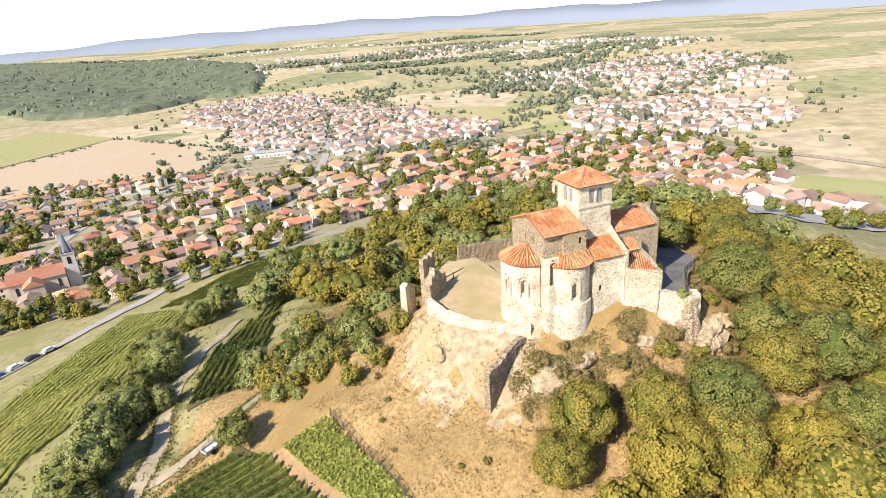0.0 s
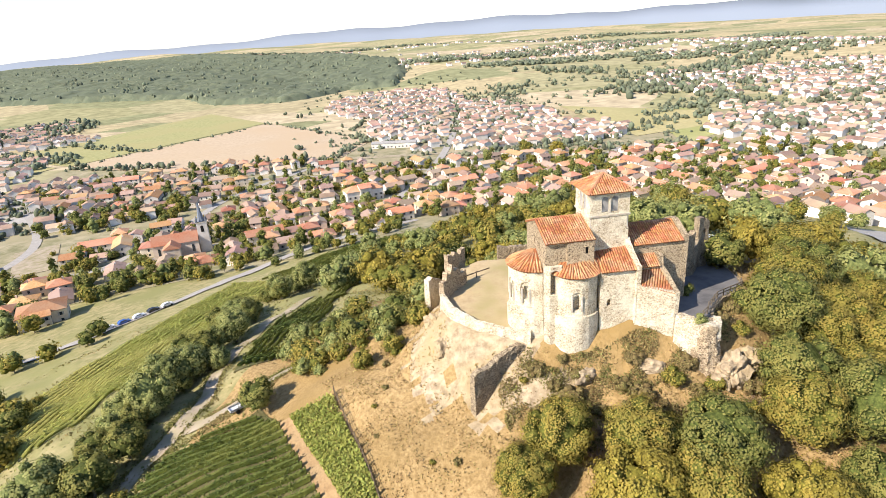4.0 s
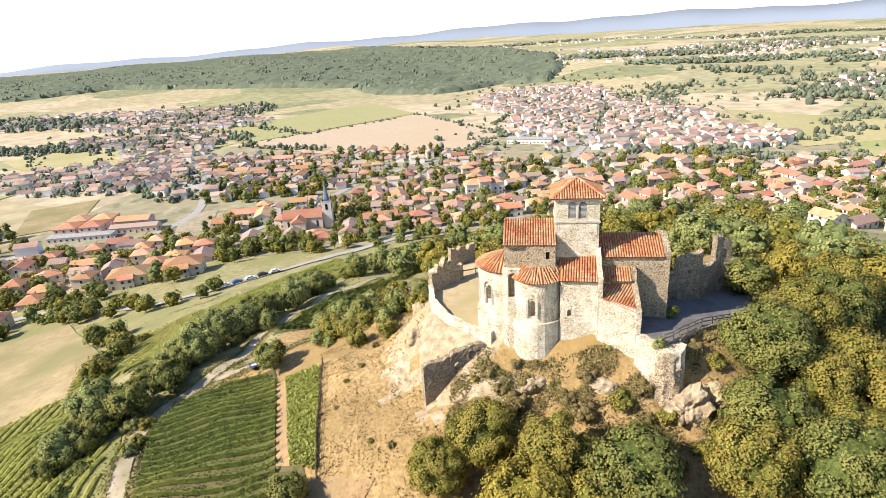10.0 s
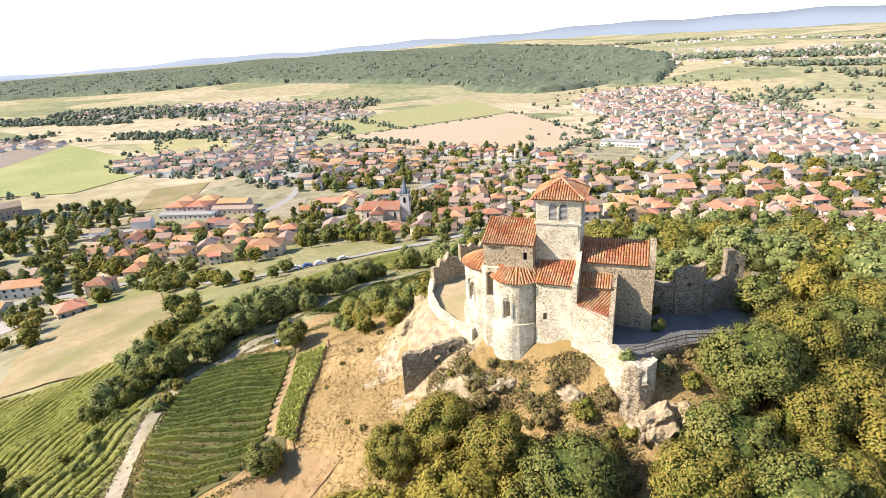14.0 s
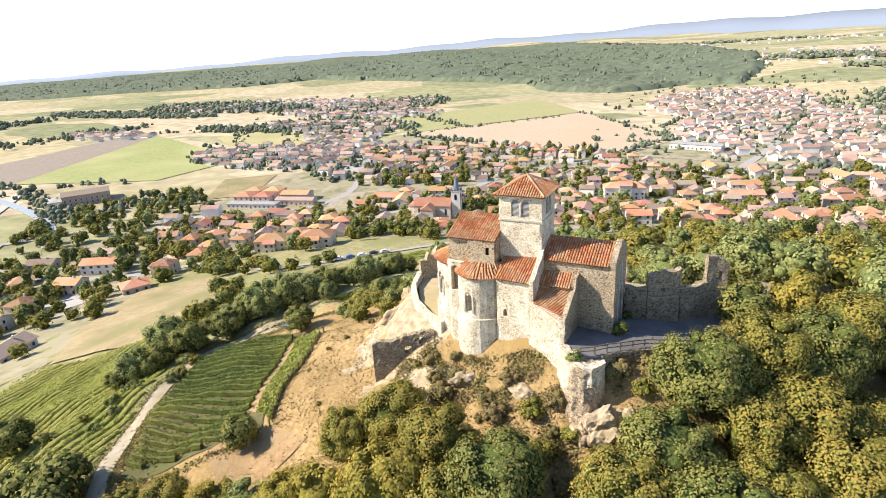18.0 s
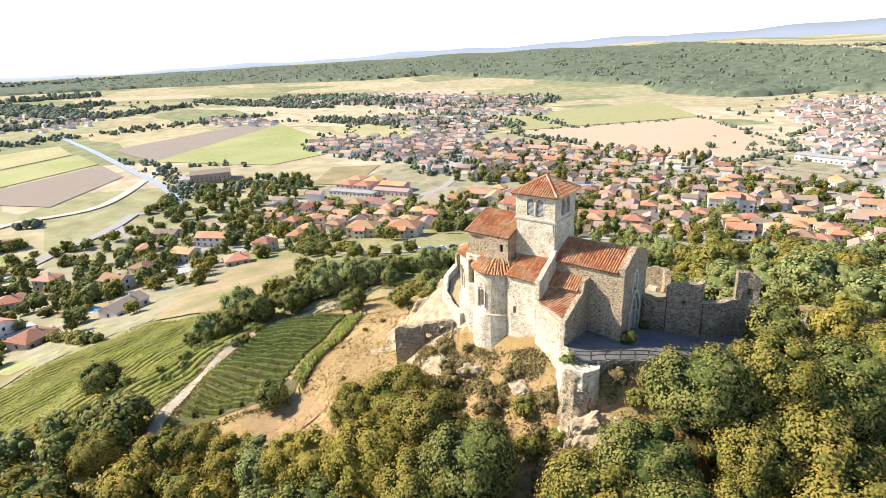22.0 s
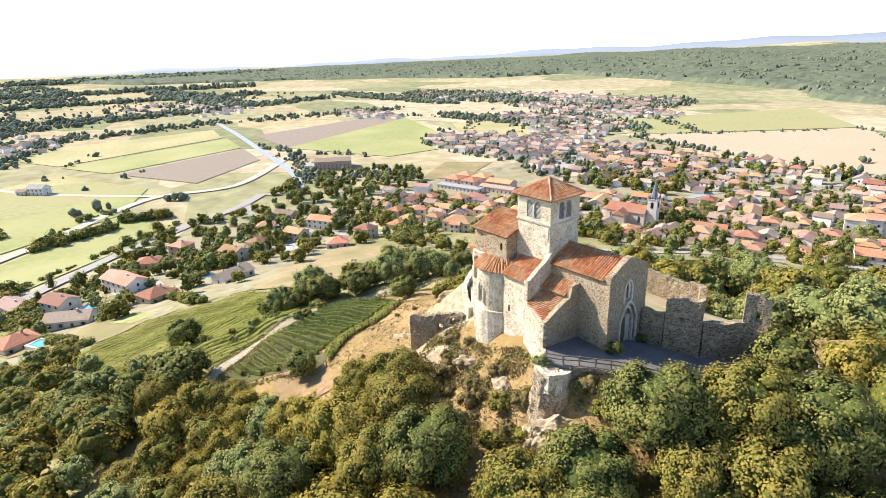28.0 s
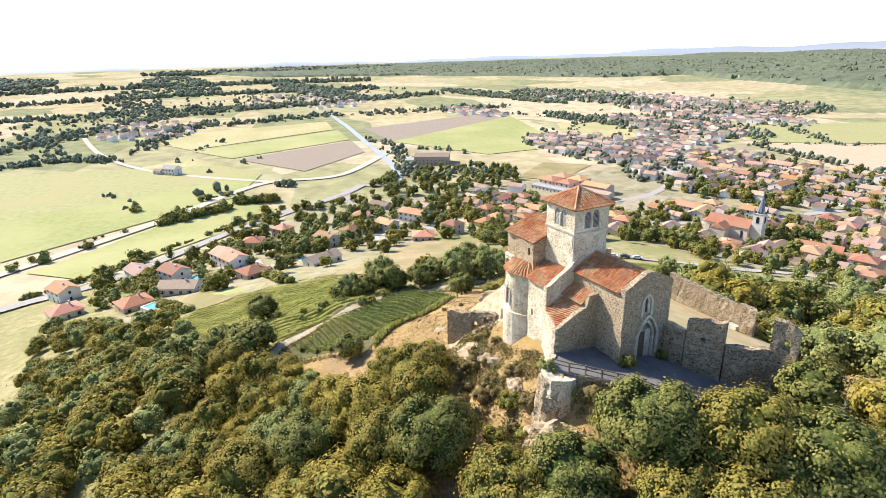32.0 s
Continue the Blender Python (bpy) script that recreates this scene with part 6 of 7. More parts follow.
# the lower end of the track stays open
planted += [(-30 - 23 * q / 9, -58 + 29 * q / 9, 2.4) for q in range(10)]
WOOD_S = [(-58, -56), (-46, -44), (-38, -34), (-28, -31), (-20, -26), (-8, -23), (0, -23), (10, -24), (15, -23), (20, -14), (27, -5), (30, 6), (34, 14), (44, 22), (64, 30), (84, 16), (120, -120), (-80, -130), (-125, -100), (-90, -68)]
n = tries = 0
grove = []
while n < 270 and tries < 12000:
    tries += 1
    x, y = rnd.uniform(-118, 118), rnd.uniform(-118, 40)
    if math.hypot(x, y) > 34 + 95 * rnd.random() or not inside((x, y), WOOD_S) or not clear(x, y, 4.6 if x > 10 else 2.7) or math.hypot(x - 10.5, y + 21) < 5.5:
        continue
    kind = rnd.choice(("oak", "dark", "dark", "oak") if x > 14 and y < 2 else ("oak", "gold", "oak", "gold", "pale") if x > 12 else ("oak", "gold", "gold", "pale", "oak"))
    if math.hypot(x, y) < 66:
        plant(kind, x, y, rnd.uniform(0.72, 1.15) if x > -12 else rnd.uniform(0.48, 0.85))
    else:
        grove.append((kind, x, y, rnd.uniform(0.62, 0.95) if x > -12 else rnd.uniform(0.48, 0.75)))
        planted.append((x, y, 3.2 if x > -12 else 2.4))
    n += 1


def belt(kinds, line, wide, n, lo, hi, things=True):
    for _ in range(n):
        i = rnd.randrange(len(line) - 1)
        t = rnd.random()
        x = line[i][0] + (line[i + 1][0] - line[i][0]) * t + rnd.gauss(0, wide)
        y = line[i][1] + (line[i + 1][1] - line[i][1]) * t + rnd.gauss(0, wide)
        if clear(x, y, 1.0):
            if things:
                plant(rnd.choice(kinds), x, y, rnd.uniform(lo, hi))
            else:
                s = rnd.uniform(lo, hi)
                grove.append((rnd.choice(kinds), x, y, s))
                planted.append((x, y, 2.6 * s))


# belts along the tracks and round the foot of the hill
belt(("dark", "dark", "pale", "dark"), [(-84, -6), (-75, 12), (-76, 28), (-70, 40), (-69, 60), (-66, 84), (-58, 112)], 2.3, 120, 0.5, 0.9)
belt(("oak", "pale", "dark"), [(-40, 92), (-24, 74), (-4, 66), (14, 60), (34, 64)], 7, 44, 0.6, 1.0, False)
belt(("pale", "oak"), [(-4, 32), (12, 42), (30, 48), (46, 56)], 5, 26, 0.7, 1.0)
belt(("pale", "oak", "gold"), [(42, 34), (52, 30), (66, 44), (52, 70)], 9, 34, 0.7, 1.0, False)
belt(("oak", "dark", "pale"), [(50, 70), (60, 90), (40, 120), (0, 120), (-40, 112)], 12, 70, 0.6, 0.9, False)
belt(("bush",), [(-27, 16), (-35, 24), (-45, 34), (-36, 46), (-20, 36)], 4.5, 55, 0.7, 1.4, False)
belt(("bush",), [(-31, 12), (-38, 20), (-46, 20)], 1.8, 16, 0.6, 1.1)
belt(("scrub",), [(-13, -9), (-6, -9.5), (2, -11), (8, -12.5)], 1.5, 46, 0.3, 0.75)
belt(("scrub",), [(16, -11), (14, -15), (8, -15.5), (-2, -14)], 1.3, 24, 0.5, 0.9)
belt(("bush", "scrub"), [(12.8, -9.5), (14.6, -7.6), (17.5, -5.4), (21.5, -3.4), (25, 2)], 0.8, 34, 0.55, 0.95)
plant("bush", 8.7, -10.6, 0.45, pick=1, sink=-4.2)
belt(("bush",), [(-78, -20), (-70, -4), (-76, 8)], 2.0, 22, 0.4, 0.8)
belt(("gold", "oak", "pale"), [(-165, -84), (-140, -66), (-112, -56), (-70, -50)], 6, 90, 0.4, 0.7, False)
belt(("pale", "oak", "gold"), [(-115, -78), (-92, -64), (-66, -54)], 8, 60, 0.4, 0.65, False)
belt(("small", "gold", "pale"), [(110, 90), (160, 120), (220, 140), (200, 80), (140, 60)], 18, 34, 0.5, 0.8, False)
belt(("dark", "oak", "bush"), [(-20, 62), (6, 74), (24, 92), (46, 101)], 9, 60, 0.7, 1.0, False)
belt(("oak", "gold"), [(46, 22), (58, 18), (66, 24)], 6, 24, 0.6, 0.9, False)
belt(("bush", "dark"), [(-60, -33), (-52, -42), (-66, -50), (-90, -52)], 4, 44, 0.6, 1.0, False)
belt(("scrub",), [(-22, -13), (-30, -8), (-36, 0), (-28, 5)], 3.5, 9, 0.16, 0.34)
belt(("bush", "dark"), [(-128, 56), (-142, 74), (-118, 60), (-104, 30)], 3, 22, 0.5, 0.9, False)
belt(("small",), [(-120, 118), (-150, 100), (-180, 106), (-205, 112)], 5, 26, 0.6, 1.0, False)
grove += [("gold", 108, 432, 1.35), ("gold", 131, 414, 1.4)]
# gardens of the village
for (cx, cy), (rx, ry), n in (((-230, -10), (60, 80), 70), ((-260, 95), (55, 60), 60), ((-225, 175), (80, 55), 60), ((-100, 245), (110, 75), 150), ((60, 320), (170, 110), 260), ((-180, 410), (160, 80), 130), ((220, 290), (130, 120), 180), ((-370, 200), (50, 50), 60), ((-330, 130), (40, 40), 30)):
    made = tries = 0
    while made < n and tries < 1500:
        tries += 1
        a, q = rnd.uniform(0, 6.283), math.sqrt(rnd.random())
        x, y = cx + rx * q * math.cos(a), cy + ry * q * math.sin(a)
        if gz(x, y) < -50 and free(x, y, 2.0) and clear(x, y, 1.5):
            s = rnd.uniform(0.55, 1.15)
            grove.append((rnd.choice(("small", "small", "small", "cypress")), x, y, s))
            planted.append((x, y, 2.6 * s))
            made += 1


# those past counting are joined by kind of leaf
def join_grove(name, grove, label):
    heaps = {}
    for kind, x, y, s in grove:
        t = rnd.choice(protos[swap.get(kind, kind)])
        for ob in t.children:
            me = ob.data
            co = np.empty(len(me.vertices) * 3)
            me.vertices.foreach_get("co", co)
            a = rnd.uniform(0, 6.283)
            c, sn = math.cos(a), math.sin(a)
            co = co.reshape(-1, 3) * s
            P = np.c_[co[:, 0] * c - co[:, 1] * sn + x, co[:, 0] * sn + co[:, 1] * c + y, co[:, 2] + gz(x, y) - 0.2]
            L = np.empty(len(me.loops), int)
            me.loops.foreach_get("vertex_index", L)
            T = np.empty(len(me.polygons), int)
            me.polygons.foreach_get("loop_total", T)
            e = heaps.setdefault(me.materials[0], [[], [], [], 0, ob.name.split(".")[0]])
            e[0].append(P)
            e[1].append(L + e[3])
            e[2].append(T)
            e[3] += len(P)
    top = new(name)
    tagged(top, label, "trees", "", "stuff")
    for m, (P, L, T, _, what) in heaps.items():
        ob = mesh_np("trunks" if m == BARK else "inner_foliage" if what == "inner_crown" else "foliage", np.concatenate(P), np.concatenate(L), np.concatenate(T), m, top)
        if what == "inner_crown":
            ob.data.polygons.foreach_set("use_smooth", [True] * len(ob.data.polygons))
        tagged(ob, "", "", "", "stuff")


join_grove("woodland", grove, "mixed trees and bushes on the slopes and in gardens")
# round clipped shrubs by the church door
for x, y, s in ((11.75, -2.0, 0.5), (11.7, 3.6, 0.36)):
    ob = copy_thing(protos["bush"][2], pose(x, y, tz(x, y) - 0.1))
    ob.scale = (s, s, s)
    tagged(ob, "round dark shrub beside the church front", "shrub")

def dead_bush(x, y, s, seed):
    """Bare brown twigs fanning up from one foot."""
    rnd = random.Random(seed)
    bm = bmesh.new()
    for k in range(26):
        a, u = rnd.uniform(0, 6.283), rnd.uniform(0.3, 1.2)
        p = Vector((0, 0, -0.2))
        d = Vector((math.cos(a) * u, math.sin(a) * u, 1)).normalized()
        r = 0.06
        for q in range(4):
            e = p + d * s * rnd.uniform(0.4, 0.7)
            m = Matrix.Translation((p + e) / 2) @ (e - p).to_track_quat("Z", "Y").to_matrix().to_4x4()
            bmesh.ops.create_cone(bm, cap_ends=False, segments=4, radius1=r, radius2=r * 0.65, depth=(e - p).length, matrix=m)
            p, r = e, r * 0.65
            d = (d + Vector((rnd.gauss(0, 0.5), rnd.gauss(0, 0.5), rnd.gauss(0, 0.3)))).normalized()
    ob = part("dead_bush", bm, TWIG)
    ob.matrix_world = pose(x, y, gz(x, y))
    return tagged(ob, "bare brown dead bush among the trees", "bush")


for k, (x, y, s) in enumerate(((-5.5, -15.2, 1.2), (-7.0, -17.6, 1.1), (-4.2, -16.4, 0.9), (10.5, -33.0, 1.6), (13.5, -15.8, 0.9))):
    dead_bush(x, y, s, k)

STRAW = surf("straw tufts", (0.22, 0.148, 0.060), (0.43, 0.31, 0.14), 0.9, (0.27, 0.20, 0.075), 0.15, 1, 0, None, 0.35, True, 0.1, 0.2)
rng = np.random.default_rng(51)
ga, gq = rng.uniform(0, 6.283, 64000), np.sqrt(rng.random(64000))
gx, gy = -8 + 48 * gq * np.cos(ga), 1 + 36 * gq * np.sin(ga)
keep = (np.hypot((gx - 2) / 1.6, gy - 4) > 11) & ~((gx < -34) & (gy > 10)) & ~((gx > -21) & (gx < -5) & (gy > -3) & (gy < 21)) & (gx > -39 - (gy - 4) * 0.3) & (np.sin(gx * 0.9 + 2 * np.sin(gy * 0.5)) + np.sin(gy * 0.8) + rng.normal(0, 0.8, 64000) > -0.4)
gx, gy = gx[keep], gy[keep]
grass = quads("dry_grass", np.c_[gx, gy, lie(gx, gy) + rng.uniform(0.0, 0.16, len(gx))], rng.normal(size=(len(gx), 3)) + [-0.3, -0.2, 0.5], 0.27, STRAW, rng)
tagged(grass, "tufts of straw-dry grass over the slope", "grass", "", "stuff")

WEED = surf("rough green weeds", (0.11, 0.12, 0.035), (0.23, 0.215, 0.07), 0.8, (0.27, 0.22, 0.09), 0.12, 0.9, 0, None, 0.35, True, 0.1, 0.3)
vx, vy = rng.uniform(-150, 90, 90000), rng.uniform(-110, 130, 90000)
vr = np.hypot(vx + 10, vy)
thick = np.sin(vx * 0.17 + 1.9 * np.sin(vy * 0.11)) + np.sin(vy * 0.21 + 1.4 * np.sin(vx * 0.13)) + rng.normal(0, 0.7, 90000)
keep = (vr > 44) & (vr < 150) & (thick > 0.2)
vx, vy = vx[keep], vy[keep]
tagged(quads("weeds", np.c_[vx, vy, lie(vx, vy) + rng.uniform(0.0, 0.25, len(vx))], rng.normal(size=(len(vx), 3)) * 0.7 + [-0.3, -0.2, 1.0], 0.55, WEED, rng), "rough weeds and grass over the hillside", "weeds", "", "stuff")
ends = [((-49.6, -33.7), (-57.6, -24.6)), ((-57.6, -24.6), (-65, -13)), ((-65, -13), (-71.3, 0)), ((-71.3, 0), (-70.3, 9.5)), ((-70.3, 9.5), (-66, 17.5)), ((-66, 17.5), (-64.5, 26)), ((-64.5, 26), (-63.8, 40)), ((-61.5, 15.4), (-55.6, 18)), ((-55.6, 18), (-49, 22)), ((-49, 22), (-43.3, 27)), ((-43.3, 27), (-35.5, 34)), ((-53.5, -26.3), (-42, -22.8)), ((-42, -22.8), (-36.5, -18.5)), ((-66, 9.6), (-53, 12.8))]
wx, wy = [], []
for (ax, ay), (bx, by) in ends:
    ln = math.hypot(bx - ax, by - ay)
    for side in (-1, 1):
        k = rng.random(int(ln * 34))
        o = side * (1.35 + np.abs(rng.normal(0, 0.75, len(k))))
        wx.append(ax + (bx - ax) * k - (by - ay) / ln * o)
        wy.append(ay + (by - ay) * k + (bx - ax) / ln * o)
wx, wy = np.concatenate(wx), np.concatenate(wy)
tagged(quads("verge", np.c_[wx, wy, lie(wx, wy) + 0.12 + np.abs(rng.normal(0, 0.22, len(wx)))], rng.normal(size=(len(wx), 3)) * 0.8 + [-0.3, -0.2, 0.8], 0.34, WEED, rng), "ragged weedy verges along the dirt tracks", "weeds", "", "stuff")

sx, sy = rng.uniform(-16, 18, 42000), rng.uniform(-17, -4, 42000)
off = -8.3 + 0.14 * np.abs(sx + 2) - (sy + 0)
patch = np.sin(sx * 1.1 + 1.7 * np.sin(sy * 0.9)) + np.sin(sy * 1.5 + 1.3 * np.sin(sx * 0.6)) + rng.normal(0, 0.6, 42000)
keep = (patch > -0.1) & (np.hypot(sx - 12.6, sy + 12.6) > 2.6) & (np.hypot(sx - 9.7, sy + 10.7) > 2.4) & ~((sx > 10.5) & (sy > -9.2)) & (np.hypot((sx + 1) / 1.7, sy) > 7.2)
sx, sy = sx[keep], sy[keep]
hh = np.clip(patch[keep], 0.2, 1.6) * 0.45
scrub = quads("scrub", np.c_[sx, sy, lie(sx, sy) + rng.random(len(sx)) * hh], rng.normal(size=(len(sx), 3)) + [-0.5, -0.4, 0.5], 0.27, LEAF_DRY, rng)
tagged(scrub, "dry brown and olive scrub below the church walls", "scrub", "", "stuff")

# ---- hedges, far trees and woods: past counting ----
def clumps(name, spots, mat, label, cat):
    """Many small crowns in one mesh, each a handful of rough lobes."""
    r2 = np.random.default_rng(77)
    shapes = []
    for s in range(8):
        V, F = [], []
        for q in range(3):
            bm = bmesh.new()
            bmesh.ops.create_icosphere(bm, subdivisions=1, radius=1)
            o = Vector((r2.normal() * 0.55, r2.normal() * 0.55, r2.uniform(0.3, 0.9)))
            g = r2.uniform(0.4, 0.75)
            k = len(V)
            V += [tuple(v.co * g * (1 + 0.45 * noise.noise(v.co * 2.3 + Vector((s * 7 + q, 0, 0)))) + o) for v in bm.verts]
            bm.faces.ensure_lookup_table()
            F += [[k + v.index for v in f.verts] for f in bm.faces]
            bm.free()
        shapes.append((np.array(V), np.array(F)))
    S = np.array(spots)
    z = lie(S[:, 0], S[:, 1]) - 0.3
    kind = r2.integers(0, 8, len(S))
    turn = r2.uniform(0, 6.283, len(S))
    V, F, k = [], [], 0
    for i, (P, Q) in enumerate(shapes):
        m = np.flatnonzero(kind == i)
        c, s = np.cos(turn[m])[:, None], np.sin(turn[m])[:, None]
        sz, h = S[m, 2][:, None], S[m, 3][:, None]
        V.append(np.stack([S[m, 0][:, None] + sz * (P[:, 0] * c - P[:, 1] * s), S[m, 1][:, None] + sz * (P[:, 0] * s + P[:, 1] * c), z[m][:, None] + h * P[:, 2]], 2).reshape(-1, 3))
        F.append((Q[None] + (k + len(P) * np.arange(len(m)))[:, None, None]).reshape(-1))
        k += len(P) * len(m)
    F = np.concatenate(F)
    return tagged(mesh_np(name, np.concatenate(V), F, np.full(len(F) // 3, 3), mat), label, cat, "", "stuff")


rnd = random.Random(41)
spots = []
for line, n, w, lo, hi in (
    ([(-350, 560), (-172, 770), (-34, 580)], 60, 3, 2, 3.5),
    ([(-34, 580), (-72, 488), (-200, 508), (-345, 550)], 120, 4, 2, 4.5),
    ([(-300, -125), (-365, -48), (-425, 6), (-400, 20)], 20, 3, 2, 3.6),
    ([(-243, -108), (-266, -72), (-328, -4), (-360, 38)], 120, 1.0, 0.9, 1.9),
    ([(-361, -42), (-377, 4)], 60, 2.5, 2, 3.6),
    ([(-388, 10), (-384, 38)], 34, 2.0, 2, 3.4),
    ([(-316, -122), (-386, -36), (-436, 14)], 16, 1.0, 0.8, 1.6),
    ([(-196, -58), (-142, -42)], 70, 0.7, 1.2, 1.9),
    ([(-192, -9), (-148, -7)], 60, 0.8, 1.2, 2.0),
    ([(-447, 11), (-417, -42)], 3, 6, 5, 7),
    ([(-440, 55), (-428, 62)], 9, 4, 3, 4.5),
    ([(-470, -77), (-462, -70), (-400, -58)], 9, 2, 2, 4),
    ([(-390, 120), (-420, 170), (-470, 185), (-560, 205)], 90, 6, 2.5, 5),
    ([(-700, -60), (-860, 0), (-980, 60)], 100, 12, 3, 5.5),
    ([(-760, -230), (-900, -140), (-1100, 0), (-1165, 290)], 420, 13, 3, 6.5),
    ([(-120, 330), (60, 400), (220, 380)], 420, 55, 1.5, 3.6),
    ([(40, 560), (110, 760), (20, 950)], 1300, 65, 1.8, 4.2),
    ([(-360, 420), (-200, 400), (-160, 440)], 260, 38, 1.5, 3.5),
    ([(280, 300), (420, 420), (560, 560)], 420, 60, 1.8, 3.8),
    ([(-470, 276), (-560, 215), (-640, 214)], 26, 4, 2.5, 4.5),
    ([(-380, 150), (-400, 200), (-385, 235), (-350, 215)], 70, 12, 2.5, 5),
    ([(-760, 520), (-640, 560), (-470, 400)], 50, 6, 2.5, 4),
    ([(-560, 720), (-700, 800), (-900, 860)], 150, 26, 3, 5.5),
    ([(-900, -60), (-930, 250), (-870, 580)], 260, 15, 3, 6),
    ([(-1190, -420), (-1200, -10), (-1165, 300), (-1230, 620)], 520, 16, 4, 7),
    ([(-1560, -500), (-1640, 60), (-1540, 560)], 460, 20, 5, 9),
    ([(-2050, -600), (-2150, 100), (-1950, 700)], 460, 30, 7, 11),
    ([(375, 430), (386, 481), (456, 692)], 170, 9, 3, 6),
    ([(358, 764), (418, 822), (450, 699)], 170, 24, 4, 7),
    ([(250, 400), (294, 575), (358, 610)], 60, 4, 2, 4),
    ([(500, 560), (700, 640), (940, 720)], 160, 12, 3, 6),
    ([(300, 1130), (516, 915), (700, 980)], 190, 18, 4, 8),
    ([(560, 900), (760, 1050), (1100, 1080)], 200, 22, 4, 8),
    ([(150, 445), (245, 400), (310, 330)], 90, 7, 2, 4),
    ([(-670, -180), (-682, -117), (-640, -70)], 90, 6, 2.5, 5),
    ([(-1000, -250), (-1300, 100), (-1500, 500)], 300, 80, 3, 6),
    ([(170, 600), (190, 940), (460, 920), (520, 700), (340, 600)], 200, 18, 3, 6),
    ([(60, 450), (200, 470), (420, 600)], 130, 12, 3, 5),
    ([(-280, 620), (-420, 720), (-600, 640)], 70, 8, 2.5, 4.5),
    ([(100, 600), (60, 900), (0, 1200)], 260, 80, 2.5, 4.5),
    ([(400, 400), (560, 820), (900, 1250)], 330, 120, 3, 5.5),
    ([(-420, 500), (-560, 760), (-820, 900)], 220, 70, 2.5, 5),
    ([(-700, -140), (-860, -160), (-1000, -180)], 60, 10, 2.5, 5),
    ([(-520, -60), (-600, 40), (-900, 0)], 14, 30, 2.5, 5),
):
    for _ in range(n):
        i = rnd.randrange(len(line) - 1)
        t = rnd.random()
        s = rnd.uniform(lo, hi) * rnd.choice((0.6, 0.8, 1.0))
        spots.append((line[i][0] + (line[i + 1][0] - line[i][0]) * t + rnd.gauss(0, w), line[i][1] + (line[i + 1][1] - line[i][1]) * t + rnd.gauss(0, w), s, s * rnd.uniform(0.9, 1.4)))
for (cx, cy), (rx, ry), n, lo, hi in (((-410, 400), (130, 65), 420, 1.6, 4), ((-250, 370), (95, 60), 220, 1.6, 4.5), ((-940, 810), (230, 70), 480, 3, 7), ((-500, 600), (140, 70), 260, 2, 5), ((-550, 880), (90, 130), 260, 2, 6), ((-250, 190), (70, 45), 90, 1.6, 4), ((-640, 560), (90, 25), 120, 2.5, 5), ((750, 800), (220, 150), 300, 2, 5), ((550, 1480), (260, 110), 300, 3, 7), ((-100, 255), (110, 60), 160, 1.5, 3.2), ((60, 320), (160, 100), 260, 1.5, 3.4), ((-300, 60), (60, 70), 90, 1.5, 3.4), ((-215, -30), (45, 50), 70, 1.3, 2.8)):
    for _ in range(n):
        a, q = rnd.uniform(0, 6.283), math.sqrt(rnd.random())
        x, y = cx + rx * q * math.cos(a), cy + ry * q * math.sin(a)
        s = rnd.uniform(lo, hi)
        if y > 560 or free(x, y, 0.5):
            spots.append((x, y, s, s * rnd.uniform(0.9, 1.4)))
near = [p for p in spots if math.hypot(p[0], p[1]) < 420]
spots = [p for p in spots if math.hypot(p[0], p[1]) >= 420]
join_grove("hedges", [("shrub" if p[2] < 2.6 else "small", p[0], p[1], p[2] / (1.7 if p[2] < 2.6 else 3.4)) for p in near], "leafy hedges and small trees round gardens and lanes")
for ts in protos.values():
    for t in ts:
        for ob in (*t.children_recursive, t):
            bpy.data.objects.remove(ob)
clumps("hedgerow_trees", spots, WOODS, "hedges and scattered trees between far fields", "trees")
spots = []
# the wooded ridge beyond the fields, then copses to the skyline
RIDGE = [(62, 1309), (24, 1149), (-78, 1180), (-177, 1061), (-327, 1105), (-415, 1230), (-600, 1260), (-857, 1320), (-1158, 1410), (-1309, 1244), (-1668, 1198), (-2200, 1000), (-2548, 492), (-3200, 300), (-3700, 900), (-3700, 1900), (-2900, 2700), (-1300, 3300), (-570, 2480), (-160, 1900), (55, 1521)]
gx, gy = np.meshgrid(np.arange(-3710, 210, 10.0), np.arange(290, 3310, 10.0))
rng = np.random.default_rng(61)
gx, gy = gx + rng.uniform(-4, 4, gx.shape), gy + rng.uniform(-4, 4, gy.shape)
wood = np.zeros(gx.shape, bool)
for (x0, y0), (x1, y1) in zip(RIDGE, RIDGE[1:] + RIDGE[:1]):
    hit = ((y0 > gy) != (y1 > gy)) & (gx < (x1 - x0) * (gy - y0) / (y1 - y0 + 1e-9) + x0)
    wood ^= hit
edge = 14 * np.sin(gx * 0.02) * np.sin(gy * 0.017)
high = np.where(wood, 9 + edge * 0.12 + rng.uniform(-4.2, 4.2, gx.shape), -3.0)
h, w = gx.shape
ids = np.arange(h * w).reshape(h, w)
cell = (wood[:-1, :-1] | wood[1:, :-1] | wood[:-1, 1:] | wood[1:, 1:])
Q = np.stack([ids[:-1, :-1][cell], ids[:-1, 1:][cell], ids[1:, 1:][cell], ids[1:, :-1][cell]], 1)
Q = np.concatenate([Q[:, [0, 1, 2]], Q[:, [0, 2, 3]]])
used, inv = np.unique(Q, return_inverse=True)
V = np.c_[gx.ravel(), gy.ravel(), (lie(gx, gy) + high).ravel()][used]
tagged(mesh_np("woods", V, inv.ravel(), np.full(len(Q), 3), WOODS), "dark wooded ridge beyond the fields", "woods", "", "stuff")
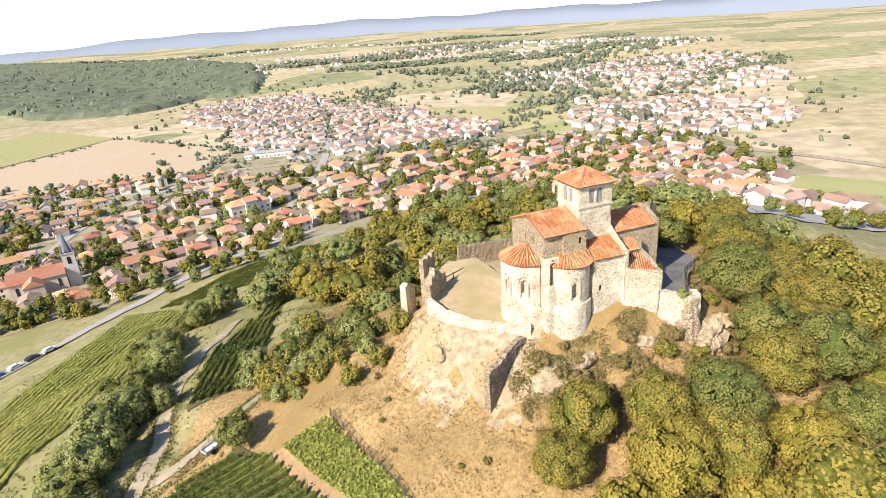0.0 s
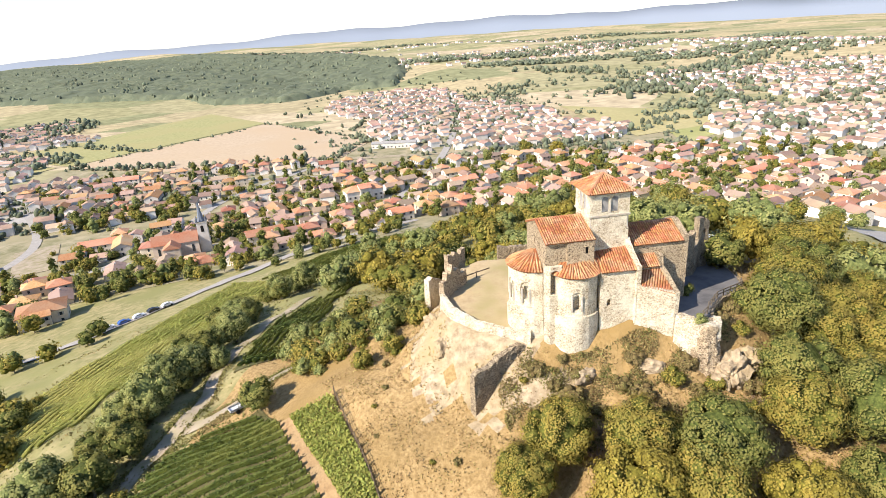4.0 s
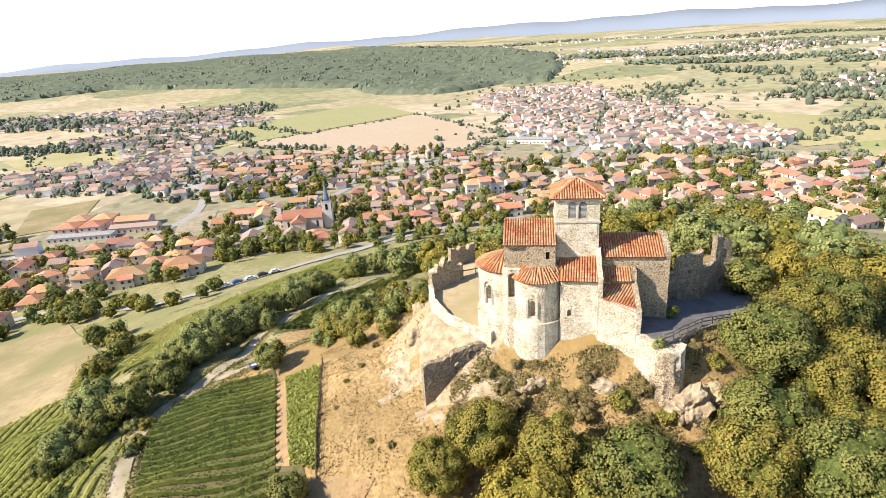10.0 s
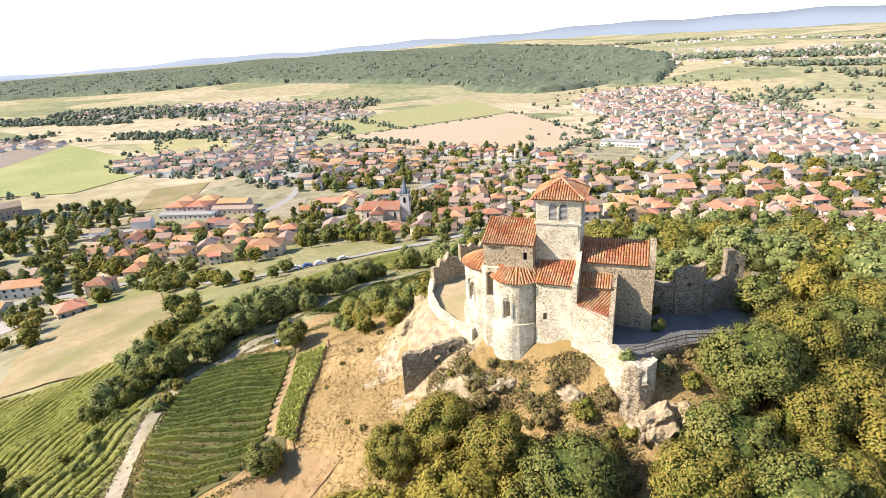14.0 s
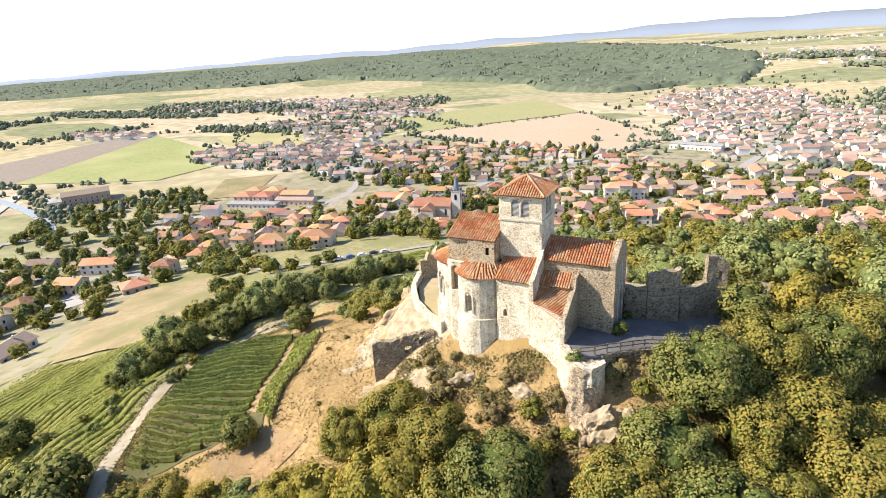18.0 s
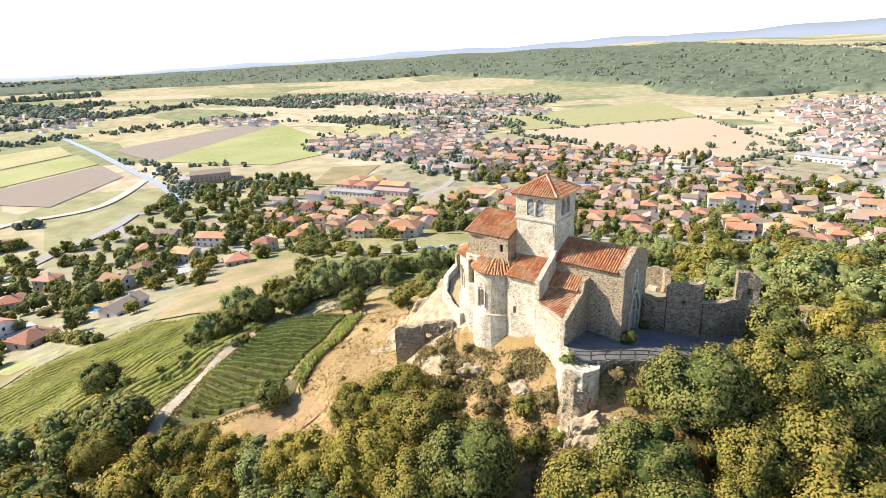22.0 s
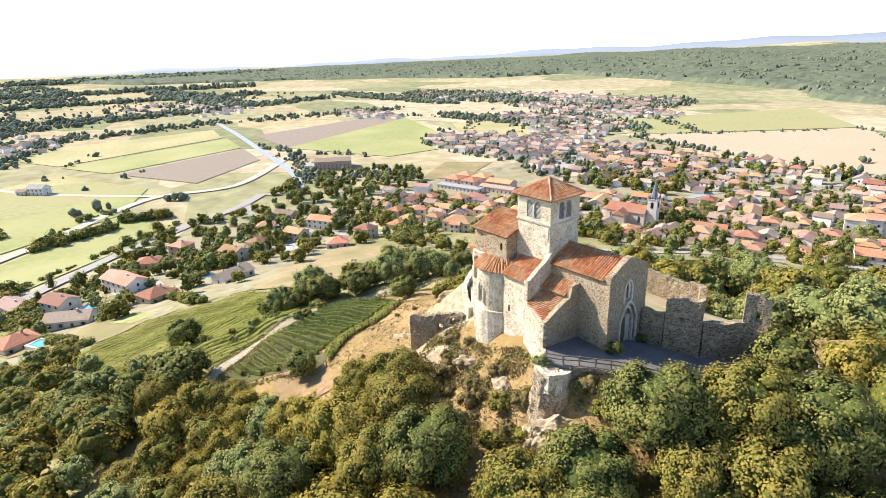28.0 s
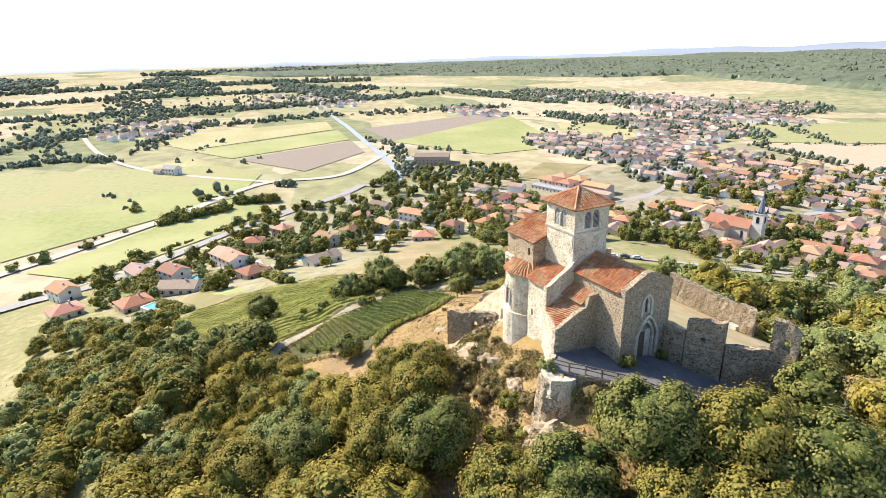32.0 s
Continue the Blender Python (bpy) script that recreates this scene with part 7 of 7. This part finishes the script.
for x, y in [(rnd.uniform(-3000, 200), rnd.uniform(900, 2200)) for _ in range(3500)]:
    if inside((x, y), RIDGE):
        s = rnd.uniform(4, 7)
        spots.append((x, y, s, s + rnd.uniform(3, 6)))
for (cx, cy), (rx, ry), n, lo, hi in (((420, 1250), (240, 40), 150, 7, 11), ((250, 1450), (230, 50), 150, 8, 12), ((760, 1150), (220, 50), 130, 7, 11), ((950, 1600), (350, 70), 200, 9, 14), ((-100, 2500), (500, 60), 120, 9, 13), ((900, 2300), (500, 70), 120, 9, 13), ((-1100, 700), (260, 40), 160, 6, 10), ((-1600, 400), (420, 60), 220, 8, 13), ((-1500, -50), (500, 60), 90, 7, 11), ((-2300, 100), (700, 120), 160, 9, 14), ((-2700, -600), (600, 300), 280, 14, 22), ((-3300, 700), (300, 700), 250, 16, 26)):
    for _ in range(int(n * 1.7)):
        a, q = rnd.uniform(0, 6.283), math.sqrt(rnd.random())
        s = rnd.uniform(lo, hi) * 0.75
        spots.append((cx + rx * q * math.cos(a), cy + ry * q * math.sin(a), s, s * rnd.uniform(0.6, 0.9)))
clumps("woods", spots, WOODS, "dark wooded ridge and copses across the plain", "woods")

# blue hills along the skyline, haze painted as blue-grey colour and faint emission
HAZE_GLOW = bpy.data.materials.new("distant blue hills")
HAZE_GLOW.use_nodes = True
bb = HAZE_GLOW.node_tree.nodes["Principled BSDF"]
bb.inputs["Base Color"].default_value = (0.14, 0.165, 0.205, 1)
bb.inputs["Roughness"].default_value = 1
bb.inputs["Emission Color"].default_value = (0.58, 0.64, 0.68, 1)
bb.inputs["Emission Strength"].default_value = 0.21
hv, hf = [], []
steps = 260
for k in range(steps + 1):
    left = 115 - 190 * k / steps
    up = np.interp(left, [-75, -58, -30, -14, -5, 5, 20, 40, 60, 115], [0.2, 0.3, 0.5, 0.6, 0.6, 0.35, -0.1, -0.6, -1.1, -1.3])
    up += 0.10 * math.sin(left * 0.35) + 0.06 * math.sin(left * 0.9 + 1)
    a = radians(90 + left)
    top = 34 + 4650 * math.tan(radians(up))
    for r, z in ((4250, -150), (4500, top * 0.6 - 40), (4650, top), (4690, -160)):
        hv.append((r * math.cos(a), r * math.sin(a), z))
for k in range(steps):
    for q in range(3):
        hf.append((4 * k + q, 4 * k + q + 4, 4 * k + q + 5, 4 * k + q + 1))
tagged(ob_from("far_hills", hv, hf, HAZE_GLOW, None, "", True), "blue hills on the skyline with painted haze", "hills", "", "structure").name = "backdrop"
